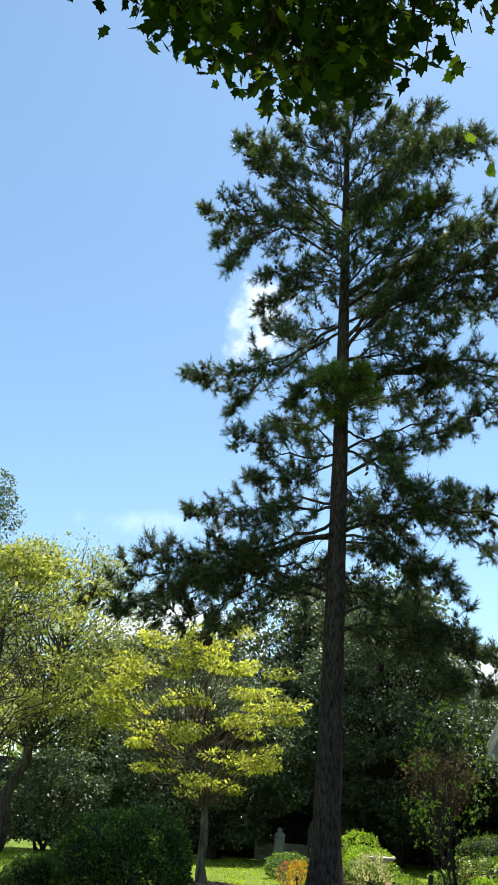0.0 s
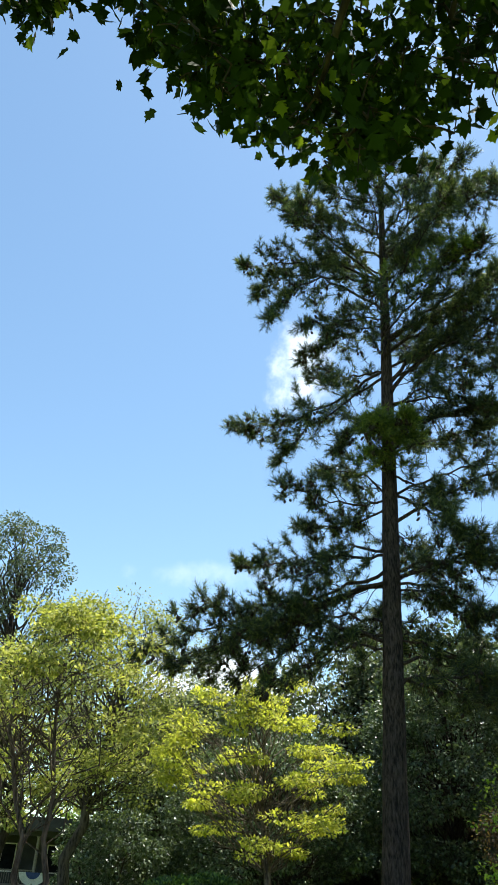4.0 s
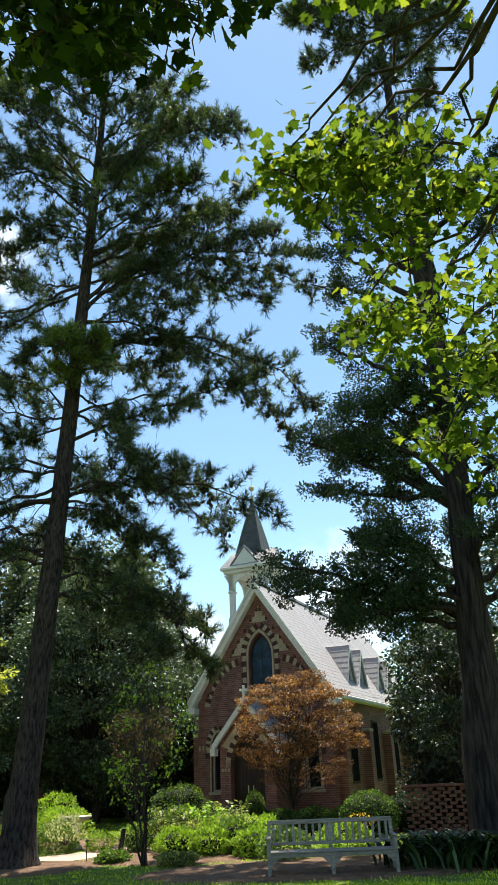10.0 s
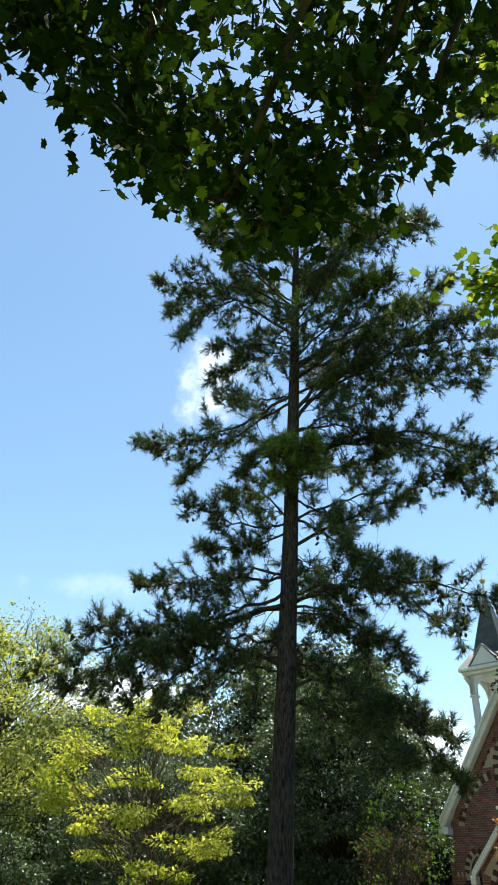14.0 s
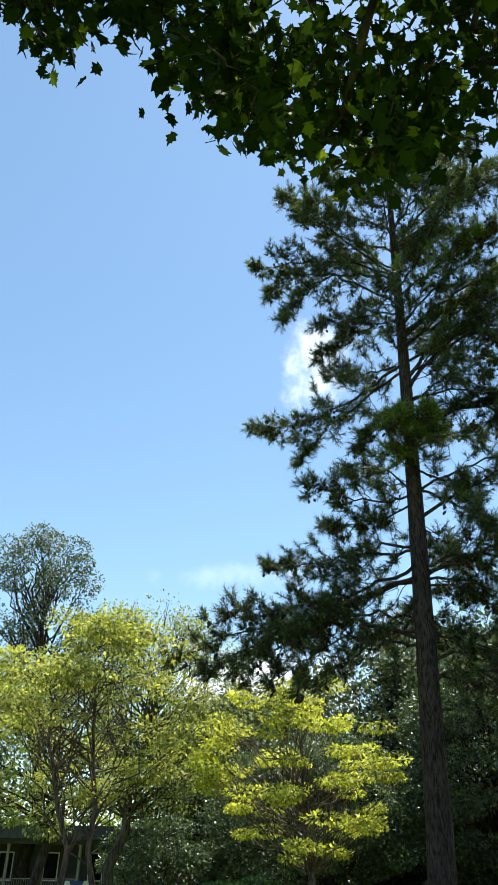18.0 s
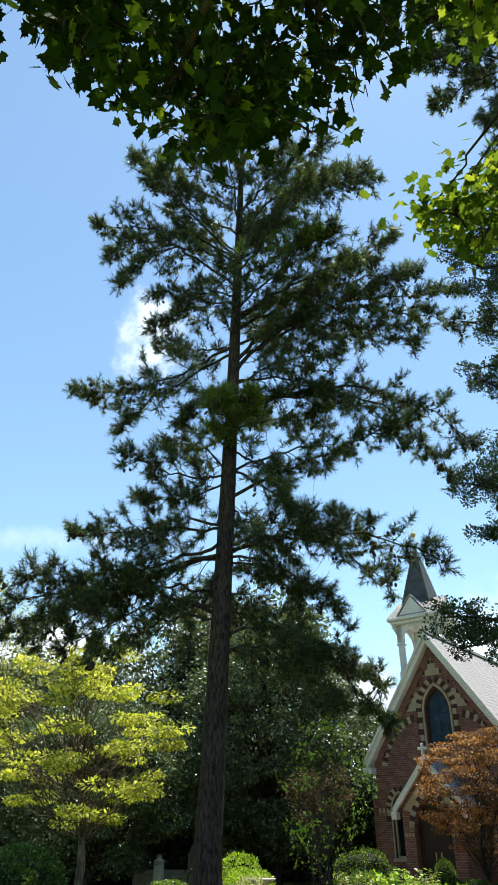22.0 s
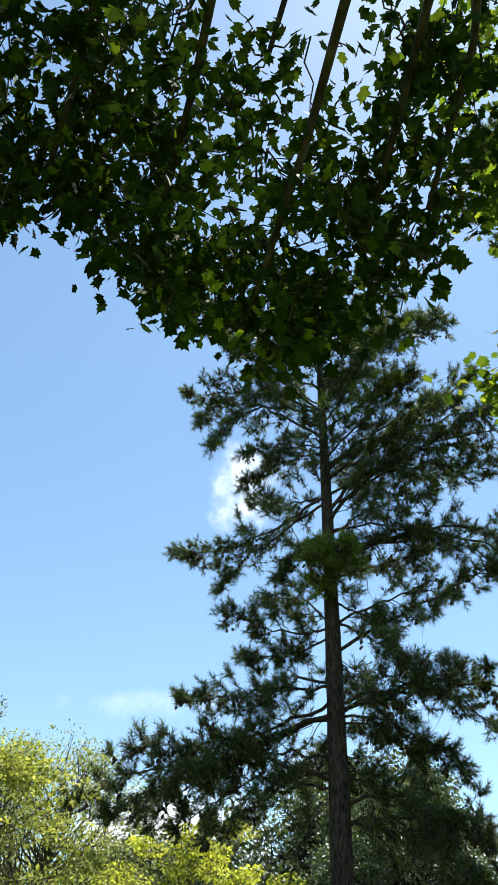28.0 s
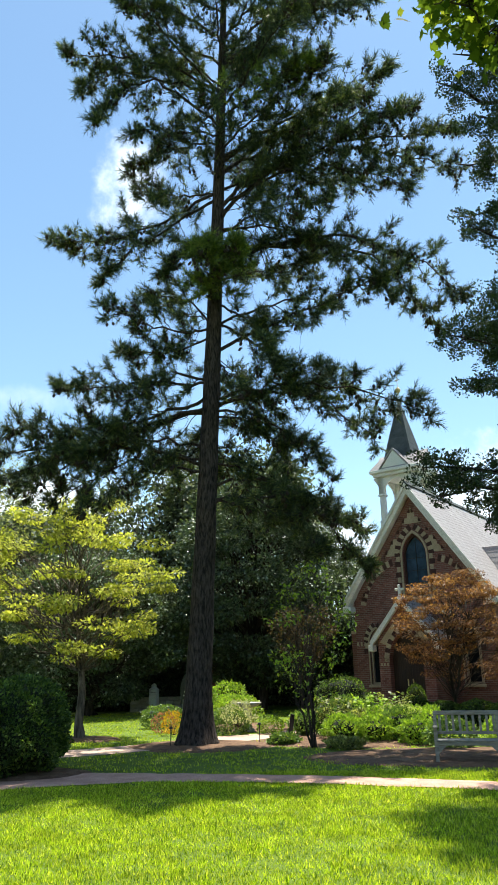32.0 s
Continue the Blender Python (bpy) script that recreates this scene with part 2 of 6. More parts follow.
M_GREY_BARK = bark_of("grey_bark", (0.042, 0.034, 0.028), (0.165, 0.138, 0.112), 14, 0.015)
M_NEEDLE = leafy("pine_needles", (0.010, 0.022, 0.014), (0.060, 0.088, 0.046), 0.36, 0.42, (0.23, 0.255, 0.080), glow=1.5, clump=0.55, even=0.55)
M_YELLOW_NEEDLE = leafy("yellow_green_pine_needles", (0.035, 0.060, 0.016), (0.13, 0.185, 0.040), 0.42, 0.45, (0.30, 0.34, 0.07), glow=1.5)
M_CONE = surface("pine_cone", (0.02, 0.014, 0.01), (0.05, 0.035, 0.025), 10, 0.8)
M_CEDAR = leafy("cedar_sprays", (0.012, 0.028, 0.012), (0.035, 0.060, 0.022), 0.2, 0.6, (0.06, 0.08, 0.03))
# same maple: first darkened for shade, with rare sun-bright leaves, second lightened for sun
M_MAPLE = leafy("shaded_maple_leaf", (0.012, 0.024, 0.005), (0.024, 0.044, 0.009), 0.16, 0.75, (0.17, 0.22, 0.025), glow=1.6, spec=0.05, tail=0.93)
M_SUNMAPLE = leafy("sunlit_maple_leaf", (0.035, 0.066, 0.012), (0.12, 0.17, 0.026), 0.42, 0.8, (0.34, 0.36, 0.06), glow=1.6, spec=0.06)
M_REDMAPLE = leafy("copper_maple_leaf", (0.075, 0.034, 0.022), (0.26, 0.118, 0.058), 0.45, 0.45, (0.46, 0.24, 0.105), glow=1.4, even=0.5)
M_DOGWOOD = leafy("yellowing_dogwood_leaf", (0.20, 0.22, 0.045), (0.46, 0.48, 0.105), 0.46, 0.6, (0.64, 0.60, 0.20), glow=1.45, spec=0.15)
M_YELLOWOLIVE = leafy("yellow_olive_leaf", (0.125, 0.145, 0.045), (0.34, 0.355, 0.120), 0.44, 0.6, (0.54, 0.51, 0.23), glow=1.45, spec=0.15)
M_OLIVE = leafy("olive_leaf", (0.095, 0.118, 0.044), (0.26, 0.285, 0.11), 0.42, 0.5, (0.44, 0.43, 0.19))
M_DEEP = leafy("dark_evergreen_leaf", (0.030, 0.052, 0.030), (0.100, 0.138, 0.080), 0.24, 0.38, (0.24, 0.28, 0.20), spec=0.34, even=0.5)
M_MIDGREEN = leafy("mid_green_leaf", (0.06, 0.11, 0.026), (0.15, 0.23, 0.06), 0.38, 0.5, (0.28, 0.33, 0.10))
M_FAR = leafy("far_grey_green_leaf", (0.040, 0.058, 0.034), (0.10, 0.125, 0.080), 0.3, 0.5, (0.17, 0.19, 0.12))
# leaf colour darkened to stand for shade that the sun here doesn't leave
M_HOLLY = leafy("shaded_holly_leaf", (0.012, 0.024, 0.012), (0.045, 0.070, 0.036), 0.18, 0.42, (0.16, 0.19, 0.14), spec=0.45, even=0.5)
M_STRAP = leafy("dark_strap_leaf", (0.012, 0.026, 0.010), (0.036, 0.062, 0.024), 0.14, 0.5, (0.12, 0.17, 0.06), spec=0.22)
M_BOX = leafy("boxwood_leaf", (0.020, 0.042, 0.011), (0.095, 0.155, 0.038), 0.34, 0.5, (0.25, 0.34, 0.080), spec=0.25, clump=2.2, even=0.5)
M_LIME = leafy("lime_leaf", (0.14, 0.24, 0.03), (0.28, 0.40, 0.05), 0.4, 0.5, (0.42, 0.50, 0.09))
M_PALEBLOOM = leafy("cream_bloom", (0.45, 0.48, 0.25), (0.66, 0.66, 0.42), 0.3, 0.6, (0.75, 0.72, 0.55), glow=1.0)
M_YELLOW = leafy("yellow_petal", (0.60, 0.32, 0.02), (0.80, 0.50, 0.03), 0.3, 0.5, (0.85, 0.62, 0.08), glow=1.0)
M_HYDRANGEA = leafy("lime_hydrangea", (0.40, 0.46, 0.14), (0.58, 0.62, 0.24), 0.3, 0.6, (0.70, 0.70, 0.40), glow=1.0)
M_BLUE = surface("blue_cloth", (0.03, 0.05, 0.16), (0.06, 0.09, 0.24), 6, 0.8)
M_SMOKE = leafy("smoky_bronze_leaf", (0.030, 0.022, 0.016), (0.07, 0.050, 0.032), 0.35, 0.6, (0.11, 0.075, 0.045), spec=0.1)
M_RUST = leafy("rust_bloom", (0.22, 0.07, 0.05), (0.40, 0.16, 0.10), 0.3, 0.6)
M_BRICK = brick_of("red_brick", ((0.145, 0.052, 0.040), (0.24, 0.098, 0.073)), (0.28, 0.225, 0.195))
M_BRICK_SIDE = brick_of("red_brick_side", ((0.145, 0.052, 0.040), (0.24, 0.098, 0.073)), (0.28, 0.225, 0.195), axis="YZ")
M_DARKBRICK = surface("dark_header_brick", (0.05, 0.023, 0.019), (0.095, 0.042, 0.034), 8, 0.85)
M_STONE = surface("buff_stone", (0.38, 0.295, 0.20), (0.53, 0.42, 0.295), 3, 0.85, 0.004, 40)
M_TRIM = surface("white_trim_paint", (0.76, 0.72, 0.65), (0.88, 0.85, 0.79), 1.6, 0.55, 0.0, 25)
M_SLATE = surface("grey_slate", (0.31, 0.28, 0.28), (0.44, 0.40, 0.40), 1.6, 0.65, 0.006, 20, spec=0.3)
M_SPIRE = surface("dark_spire_shingle", (0.05, 0.055, 0.055), (0.10, 0.105, 0.10), 3, 0.7, 0.004, 30)
M_DOOR = surface("dark_door_wood", (0.018, 0.010, 0.008), (0.05, 0.028, 0.02), 3, 0.55, 0.002, 40, stretch=(8, 8, 0.6))
M_GLASS = pane_of("stained_glass", (0.020, 0.036, 0.060), 0.5, 0.12)
M_DARKGLASS = pane_of("dark_glass", (0.008, 0.009, 0.010), 0.6, 0.0)
M_GOLD = surface("gilded_finial", (0.55, 0.42, 0.20), (0.75, 0.62, 0.36), 8, 0.35, metal=0.7)
M_TEAK = surface("weathered_teak", (0.18, 0.155, 0.13), (0.34, 0.30, 0.255), 4, 0.8, 0.002, 30, stretch=(1, 6, 6))
M_CONCRETE = surface("weathered_concrete", (0.33, 0.30, 0.26), (0.52, 0.48, 0.42), 5, 0.85, 0.004, 50)
M_BLACK = surface("black_metal", (0.012, 0.012, 0.013), (0.03, 0.03, 0.03), 5, 0.5)
M_WHITE = surface("white_house_paint", (0.62, 0.62, 0.60), (0.80, 0.80, 0.78), 1.5, 0.6)
M_GREYROOF = surface("grey_roof", (0.045, 0.042, 0.042), (0.085, 0.08, 0.08), 2, 0.8)
# house paint taken nearly to black to imitate the porch's shade
M_HOUSE = surface("shade_darkened_house_paint", (0.035, 0.035, 0.035), (0.07, 0.07, 0.068), 1.5, 0.7)
M_CORE = surface("dark_inner_fill", (0.006, 0.010, 0.004), (0.016, 0.022, 0.010), 6, 0.95)
M_FENCE = surface("red_lattice", (0.12, 0.046, 0.035), (0.20, 0.084, 0.062), 4, 0.85)

# ---------------------------------------------------------------- tools
RNG = np.random.default_rng(7)


def thing(name, at=(0, 0, 0), turn=0.0, label="", category="", group="", kind=""):
    e = new(name)
    e.matrix_world = pose(*at, 0, 0, turn)
    e.empty_display_size = 0.2
    return tagged(e, label, category, group, kind)


def hold(name, me, material, parent=None, label="", kind=""):
    if material:
        me.materials.append(material)
    ob = new(name, me)
    ob.parent = parent
    return tagged(ob, label, kind=kind)


def part(name, bm, material, parent=None, label="", smooth=False):
    bmesh.ops.recalc_face_normals(bm, faces=bm.faces)
    me = bpy.data.meshes.new(name)
    bm.to_mesh(me)
    bm.free()
    if smooth:
        me.polygons.foreach_set("use_smooth", [True] * len(me.polygons))
    return hold(name, me, material, parent, label)


def mesh_np(name, verts, faces, smooth=False):
    """A mesh from whole arrays: verts (n, 3), faces (m, k)."""
    me = bpy.data.meshes.new(name)
    verts, faces = np.ascontiguousarray(verts, np.float32), np.ascontiguousarray(faces, np.int32)
    m, k = faces.shape
    me.vertices.add(len(verts))
    me.vertices.foreach_set("co", verts.ravel())
    me.loops.add(m * k)
    me.loops.foreach_set("vertex_index", faces.ravel())
    me.polygons.add(m)
    me.polygons.foreach_set("loop_start", np.arange(0, m * k, k, dtype=np.int32))
    if smooth:
        me.polygons.foreach_set("use_smooth", np.ones(m, dtype=bool))
    me.update(calc_edges=True)
    return me


def box(bm, x0, x1, y0, y1, z0, z1, bevel=0.0):
    m = Matrix.LocRotScale(((x0 + x1) / 2, (y0 + y1) / 2, (z0 + z1) / 2), None, (x1 - x0, y1 - y0, z1 - z0))
    vs = bmesh.ops.create_cube(bm, size=1.0, matrix=m)["verts"]
    if bevel:
        es = list({e for v in vs for e in v.link_edges})
        bmesh.ops.bevel(bm, geom=es, offset=bevel, segments=1, affect="EDGES")
    return bm


def slab(*args, bevel=0.0):
    return box(bmesh.new(), *args, bevel=bevel)


def prism(outline, y0, y1, holes=(), bm=None):
    """An upright plate: its outline in x and z, with holes through it, from y0 to y1."""
    bm = bm or bmesh.new()
    edges = []
    for loop in (outline, *holes):
        vs = [bm.verts.new((x, y0, z)) for x, z in loop]
        edges += [bm.edges.new((vs[i], vs[(i + 1) % len(vs)])) for i in range(len(vs))]
    if holes:
        fs = [g for g in bmesh.ops.triangle_fill(bm, edges=edges, use_beauty=True)["geom"] if isinstance(g, bmesh.types.BMFace)]
    else:
        fs = [bm.faces.new([e.verts[0] for e in edges])]
    ext = bmesh.ops.extrude_face_region(bm, geom=fs)["geom"]
    bmesh.ops.translate(bm, verts=[g for g in ext if isinstance(g, bmesh.types.BMVert)], vec=(0, y1 - y0, 0))
    return bm


def lathe(profile, sides=16, at=(0, 0, 0)):
    """A turned body: rows of radius and height."""
    bm = bmesh.new()
    rings = []
    for r, z in profile:
        rings.append([bm.verts.new((at[0] + r * math.cos(i * math.tau / sides), at[1] + r * math.sin(i * math.tau / sides), at[2] + z)) for i in range(sides)])
    for a, b in zip(rings, rings[1:]):
        for i in range(sides):
            bm.faces.new((a[i], a[(i + 1) % sides], b[(i + 1) % sides], b[i]))
    bm.faces.new(rings[0][::-1])
    bm.faces.new(rings[-1])
    return bm


def lancet(cx, w, z0, zs, n=7, rise=1.0):
    """A pointed arch opening: half its outline is an arc about the far springing."""
    pts = [(cx - w / 2, z0), (cx + w / 2, z0)]
    right = [(cx - w / 2 + w * math.cos(a), zs + rise * w * math.sin(a)) for a in np.linspace(0, math.pi / 3, n)]
    left = [(2 * cx - x, z) for x, z in right[::-1][1:]]
    return pts + right + left


def tubes(lines, sides=6):
    """Tapered limbs: each line is (points (n, 3), radii (n,)). Returns verts and quads."""
    V, Q, base = [], [], 0
    ang = np.arange(sides) * math.tau / sides
    for P, R in lines:
        P, R = np.asarray(P, float), np.asarray(R, float)
        n = len(P)
        T = np.gradient(P, axis=0)
        T /= np.linalg.norm(T, axis=1)[:, None] + 1e-9
        ref = np.array([0.0, 0, 1]) if abs(T[:, 2]).mean() < 0.8 else np.array([1.0, 0, 0])
        A = np.cross(T, ref)
        A /= np.linalg.norm(A, axis=1)[:, None] + 1e-9
        B = np.cross(T, A)
        ring = P[:, None] + R[:, None, None] * (A[:, None] * np.cos(ang)[None, :, None] + B[:, None] * np.sin(ang)[None, :, None])
        V.append(ring.reshape(-1, 3))
        i, j = np.meshgrid(np.arange(n - 1), np.arange(sides), indexing="ij")
        a, b = base + i * sides + j, base + i * sides + (j + 1) % sides
        Q.append(np.stack([a, b, b + sides, a + sides], -1).reshape(-1, 4))
        base += n * sides
    return np.concatenate(V), np.concatenate(Q)


def curve_pts(a, b, n=7, sag=0.0, wob=0.0, up=None):
    """A bent limb from a to b: sag lifts (or drops) its middle, wob shakes it."""
    a, b = np.asarray(a, float), np.asarray(b, float)
    u = np.linspace(0, 1, n)[:, None]
    P = a + (b - a) * u
    P[:, 2] += (sag * 4 * u * (1 - u))[:, 0]
    if wob:
        P[1:-1] += RNG.normal(0, wob, (n - 2, 3))
    return P


LEAF = np.array([(0, 0, 0), (0.45, 0.32, 0.07), (1, 0, -0.02), (0.45, -0.32, 0.07)])
LEAF_F = np.array([(0, 1, 2, 3)])
# a lobed leaf, one half mirrored to the other
_half = [(0.0, 0.03), (0.06, 0.40), (0.26, 0.26), (0.44, 0.60), (0.58, 0.30), (0.72, 0.34), (0.74, 0.14)]
LOBED = np.array([(0, 0, 0)] + [(x, y, 0.10 * y) for x, y in _half] + [(1.05, 0, -0.05)] + [(x, -y, 0.10 * y) for x, y in _half[::-1]])
LOBED_F = np.array([(0, i, i + 1) for i in range(1, len(LOBED) - 1)])


def leaves(P, D, S, shape=LEAF, faces=LEAF_F, flat=0.5):
    """Leaves at P with long axis D and size S. flat: how far their blades lie level."""
    n = len(P)
    D = D / (np.linalg.norm(D, axis=1)[:, None] + 1e-9)
    N = RNG.normal(0, 1, (n, 3)) * (1 - flat)
    N[:, 2] += flat * 1.6
    B = np.cross(N, D)
    B /= np.linalg.norm(B, axis=1)[:, None] + 1e-9
    N = np.cross(D, B)
    V = P[:, None] + S[:, None, None] * (D[:, None] * shape[None, :, 0:1] + B[:, None] * shape[None, :, 1:2] + N[:, None] * shape[None, :, 2:3])
    Fc = faces[None] + (np.arange(n) * len(shape))[:, None, None]
    return V.reshape(-1, 3), Fc.reshape(-1, faces.shape[1])


def blob_points(n, centre, radii, hollow=0.0):
    """Points in an ellipsoid, more of them near its skin when hollow."""
    d = RNG.normal(0, 1, (n, 3))
    d /= np.linalg.norm(d, axis=1)[:, None]
    r = RNG.random(n) ** (1 / 3)
    r = hollow + (1 - hollow) * r
    return np.asarray(centre) + d * r[:, None] * np.asarray(radii), d


def broadleaf(name, at, label, category, bark, leaf, height, crown, trunk_r=0.15, clumps=40, clump_r=0.7, per=120, size=0.10,
              fork=0.35, lean=(0, 0), flat=0.5, seed=1, flatten=0.6, stems=1, hollow=0.45, group="", shape=LEAF, faces=LEAF_F, bare=0):
    """A broad-leaved tree or shrub. crown: centre (from the foot) and radii. Limbs run from the stems to clumps of leaves.
    The feet are at the origin of the thing."""
    global RNG
    RNG = np.random.default_rng(seed)
    root = thing(name, at, 0, label, category, group)
    cx, cy, cz, rx, ry, rz = crown
    C, _ = blob_points(clumps, (cx, cy, cz), (rx, ry, rz), hollow)
    C = C[C[:, 2] > 0.12 * height]
    lines, stem_ends = [], []
    for s in range(stems):
        off = RNG.normal(0, trunk_r * 1.2, 2) if stems > 1 else np.zeros(2)
        top = np.array([cx * 0.75 + lean[0], cy * 0.75 + lean[1], cz + 0.25 * rz]) + (RNG.normal(0, 1, 3) * (rx * 0.4, ry * 0.4, 0.05) if stems > 1 else 0)
        P = curve_pts((off[0], off[1], -0.1), top, 9, 0, 0.03 * height / 6 + 0.3 * trunk_r)
        R = trunk_r * (np.linspace(1, 0.22, 9)) / (1 if stems == 1 else 1.3)
        R[0] *= 1.45
        lines.append((P, R))
        stem_ends.append(P)
    for c in C:
        P = stem_ends[RNG.integers(len(stem_ends))]
        hz = P[:, 2]
        k0 = max(fork * height, min(c[2] - 0.35 * rz - 0.5 * abs(RNG.normal()) * rz, hz[-1] * 0.95))
        k0 = min(k0, hz[-1] * 0.97)
        start = np.array([np.interp(k0, hz, P[:, i]) for i in range(3)])
        L = np.linalg.norm(c - start)
        lines.append((curve_pts(start, c, 6, 0.05 * L, 0.06 * L), np.linspace(0.20, 0.03, 6) * trunk_r * min(1.2, 0.35 + L / (rx + ry))))
        for _ in range(3):
            e = c + RNG.normal(0, 1, 3) * clump_r * (0.6, 0.6, 0.35)
            m = start + (c - start) * RNG.uniform(0.5, 0.95)
            lines.append((curve_pts(m, e, 4, 0, 0.06), np.linspace(0.07, 0.02, 4) * trunk_r))
    for _ in range(bare):
        c = C[RNG.integers(len(C))] * (1.1, 1.1, 1.0)
        m = stem_ends[0][5]
        lines.append((curve_pts(m, c, 7, -0.1, 0.14), np.linspace(0.16, 0.03, 7) * trunk_r))
    v, q = tubes(lines, 7)
    hold("trunk", mesh_np("trunk", v, q, True), bark, root)
    n = per * len(C)
    owner = np.repeat(np.arange(len(C)), per)
    rad = clump_r * RNG.uniform(0.65, 1.3, len(C))
    P, d = blob_points(n, (0, 0, 0), (1, 1, 1), 0.3)
    P = C[owner] + P * rad[owner][:, None] * (1, 1, flatten)
    P[:, 2] = np.maximum(P[:, 2], 0.06)
    D = d + RNG.normal(0, 0.6, (n, 3)) + (0, 0, -0.35)
    v, f = leaves(P, D, size * RNG.uniform(0.6, 1.3, n), shape, faces, flat)
    hold("crown", mesh_np("crown", v, f), leaf, root)
    return root


def shrub(name, at, label, leaf, radii, leaf_size=0.06, count=2500, seed=1, bark=None, flat=0.3, lumps=0.18, category="shrub", hollow=0.75, group="", tall=0.0, core=0.0):
    """A low bush: short stems and a lumpy skin of leaves standing on the ground."""
    global RNG
    RNG = np.random.default_rng(seed)
    root = thing(name, at, RNG.uniform(0, 360), label, category, group)
    rx, ry, rz = radii
    P, d = blob_points(count, (0, 0, 0), (1, 1, 1), hollow)
    wave = np.array([noise.noise(Vector(x) * 2.6 + Vector((seed * 3.1, 0, 0))) for x in d])
    P *= (1 + lumps * 1.6 * wave)[:, None]
    P = P * (rx, ry, rz) + (0, 0, rz * 0.86)
    P = P[P[:, 2] > 0.03]
    d = d[:len(P)]
    D = P - (0, 0, rz * 0.5) + RNG.normal(0, 0.5 * rx, P.shape) + (0, 0, tall)
    v, f = leaves(P, D, leaf_size * RNG.uniform(0.6, 1.35, len(P)), flat=flat)
    lines = []
    for _ in range(9):
        e = P[RNG.integers(len(P))] * 0.8
        lines.append((curve_pts((RNG.normal(0, 0.07 * rx), RNG.normal(0, 0.07 * ry), -0.05), e, 5, 0, 0.02), np.linspace(0.03, 0.008, 5) * min(1.5, rz * 1.2)))
    if core:                                             # solid dark fill that closes the bush inside, coloured for its inner shade
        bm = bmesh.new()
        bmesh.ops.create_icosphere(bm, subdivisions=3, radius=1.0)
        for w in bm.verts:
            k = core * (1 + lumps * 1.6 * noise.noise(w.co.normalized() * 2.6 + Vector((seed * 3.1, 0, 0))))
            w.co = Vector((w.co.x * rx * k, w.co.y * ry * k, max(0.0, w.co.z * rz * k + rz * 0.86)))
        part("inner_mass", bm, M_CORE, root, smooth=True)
    tv, tq = tubes(lines, 5)
    hold("stem", mesh_np("stem", tv, tq), bark or M_DARK_BARK, root)
    hold("foliage", mesh_np("foliage", v, f), leaf, root)
    return root

# ---------------------------------------------------------------- ground
def sheet(name, pts_left, pts_right, z, material, label):
    """A strip of ground between two edges."""
    V = np.array([(x, y, z) for x, y in pts_left] + [(x, y, z) for x, y in pts_right])
    n = len(pts_left)
    Fq = np.array([(i, i + 1, n + i + 1, n + i) for i in range(n - 1)])
    ob = hold(name, mesh_np(name, V, Fq), material, None, label, "structure")
    return ob


def strip_edges(centre, widths, n=60, ragged=0.03, seed=3):
    rng = np.random.default_rng(seed)
    c = np.array(centre, float)
    u = np.linspace(0, len(c) - 1, n)
    # smooth through the points
    P = np.stack([np.interp(u, np.arange(len(c)), c[:, k]) for k in (0, 1)], 1)
    for _ in range(12):
        P[1:-1] = (P[:-2] + 2 * P[1:-1] + P[2:]) / 4
    W = np.interp(u, np.arange(len(c)), widths)
    T = np.gradient(P, axis=0)
    T /= np.linalg.norm(T, axis=1)[:, None]
    N = np.stack([-T[:, 1], T[:, 0]], 1)
    return P + N * (W / 2 + rng.normal(0, ragged, n))[:, None], P - N * (W / 2 + rng.normal(0, ragged, n))[:, None]


def ground_sheet():
    ax = np.concatenate([-np.geomspace(2500, 40, 10), np.linspace(-36, 36, 49), np.geomspace(40, 2500, 10)])
    X, Y = np.meshgrid(ax, ax, indexing="ij")
    Z = np.array([[0.02 * noise.noise(Vector((x * 0.3, y * 0.3, 0))) if abs(x) < 40 and abs(y) < 40 else 0.0 for y in ax] for x in ax])
    Z = np.minimum(Z, 0.0)
    n = len(ax)
    i, j = np.meshgrid(np.arange(n - 1), np.arange(n - 1), indexing="ij")
    a = i * n + j
    Q = np.stack([a, a + n, a + n + 1, a + 1], -1).reshape(-1, 4)
    V = np.stack([X, Y, Z], -1).reshape(-1, 3)
    hold("ground", mesh_np("ground", V, Q, True), M_TURF, None, "green summer turf reaching to the trees", "structure")


ground_sheet()
PATH_C = ((-22, 1.6), (-15, 6.8), (-10.2, 10.6), (-7.0, 12.1), (-4.2, 12.85), (-2, 12.75), (0, 12.45), (3.2, 11.8), (8, 10.5), (14, 8.6), (22, 5))
PATH_W = (3.0, 3.0, 3.0, 2.1, 0.95, 0.82, 0.82, 0.9, 1.1, 1.1, 1.1)
path_l, path_r = strip_edges(PATH_C, PATH_W, 90, 0.025)
sheet("pavement", path_l, path_r, 0.012, M_PATH, "brown brick garden path strewn with leaf litter")
WALK_C = ((-12.5, 13.2), (-9.6, 14.9), (-7.2, 16.3), (-5.4, 18.4), (-4.6, 19.9), (-3.2, 20.8), (-2.4, 22.4), (-2.7, 24.6), (-3.4, 26.6), (-3.0, 29), (-1.0, 31))
WALK_W = (2.2, 1.6, 1.5, 1.4, 1.6, 1.9, 1.7, 1.5, 1.5, 1.4, 1.4)
walk_l, walk_r = strip_edges(WALK_C, WALK_W, 80, 0.03, 5)
sheet("curved_walk", walk_l, walk_r, 0.010, M_GRAVEL, "pale pinkish curving garden walk behind the pine")


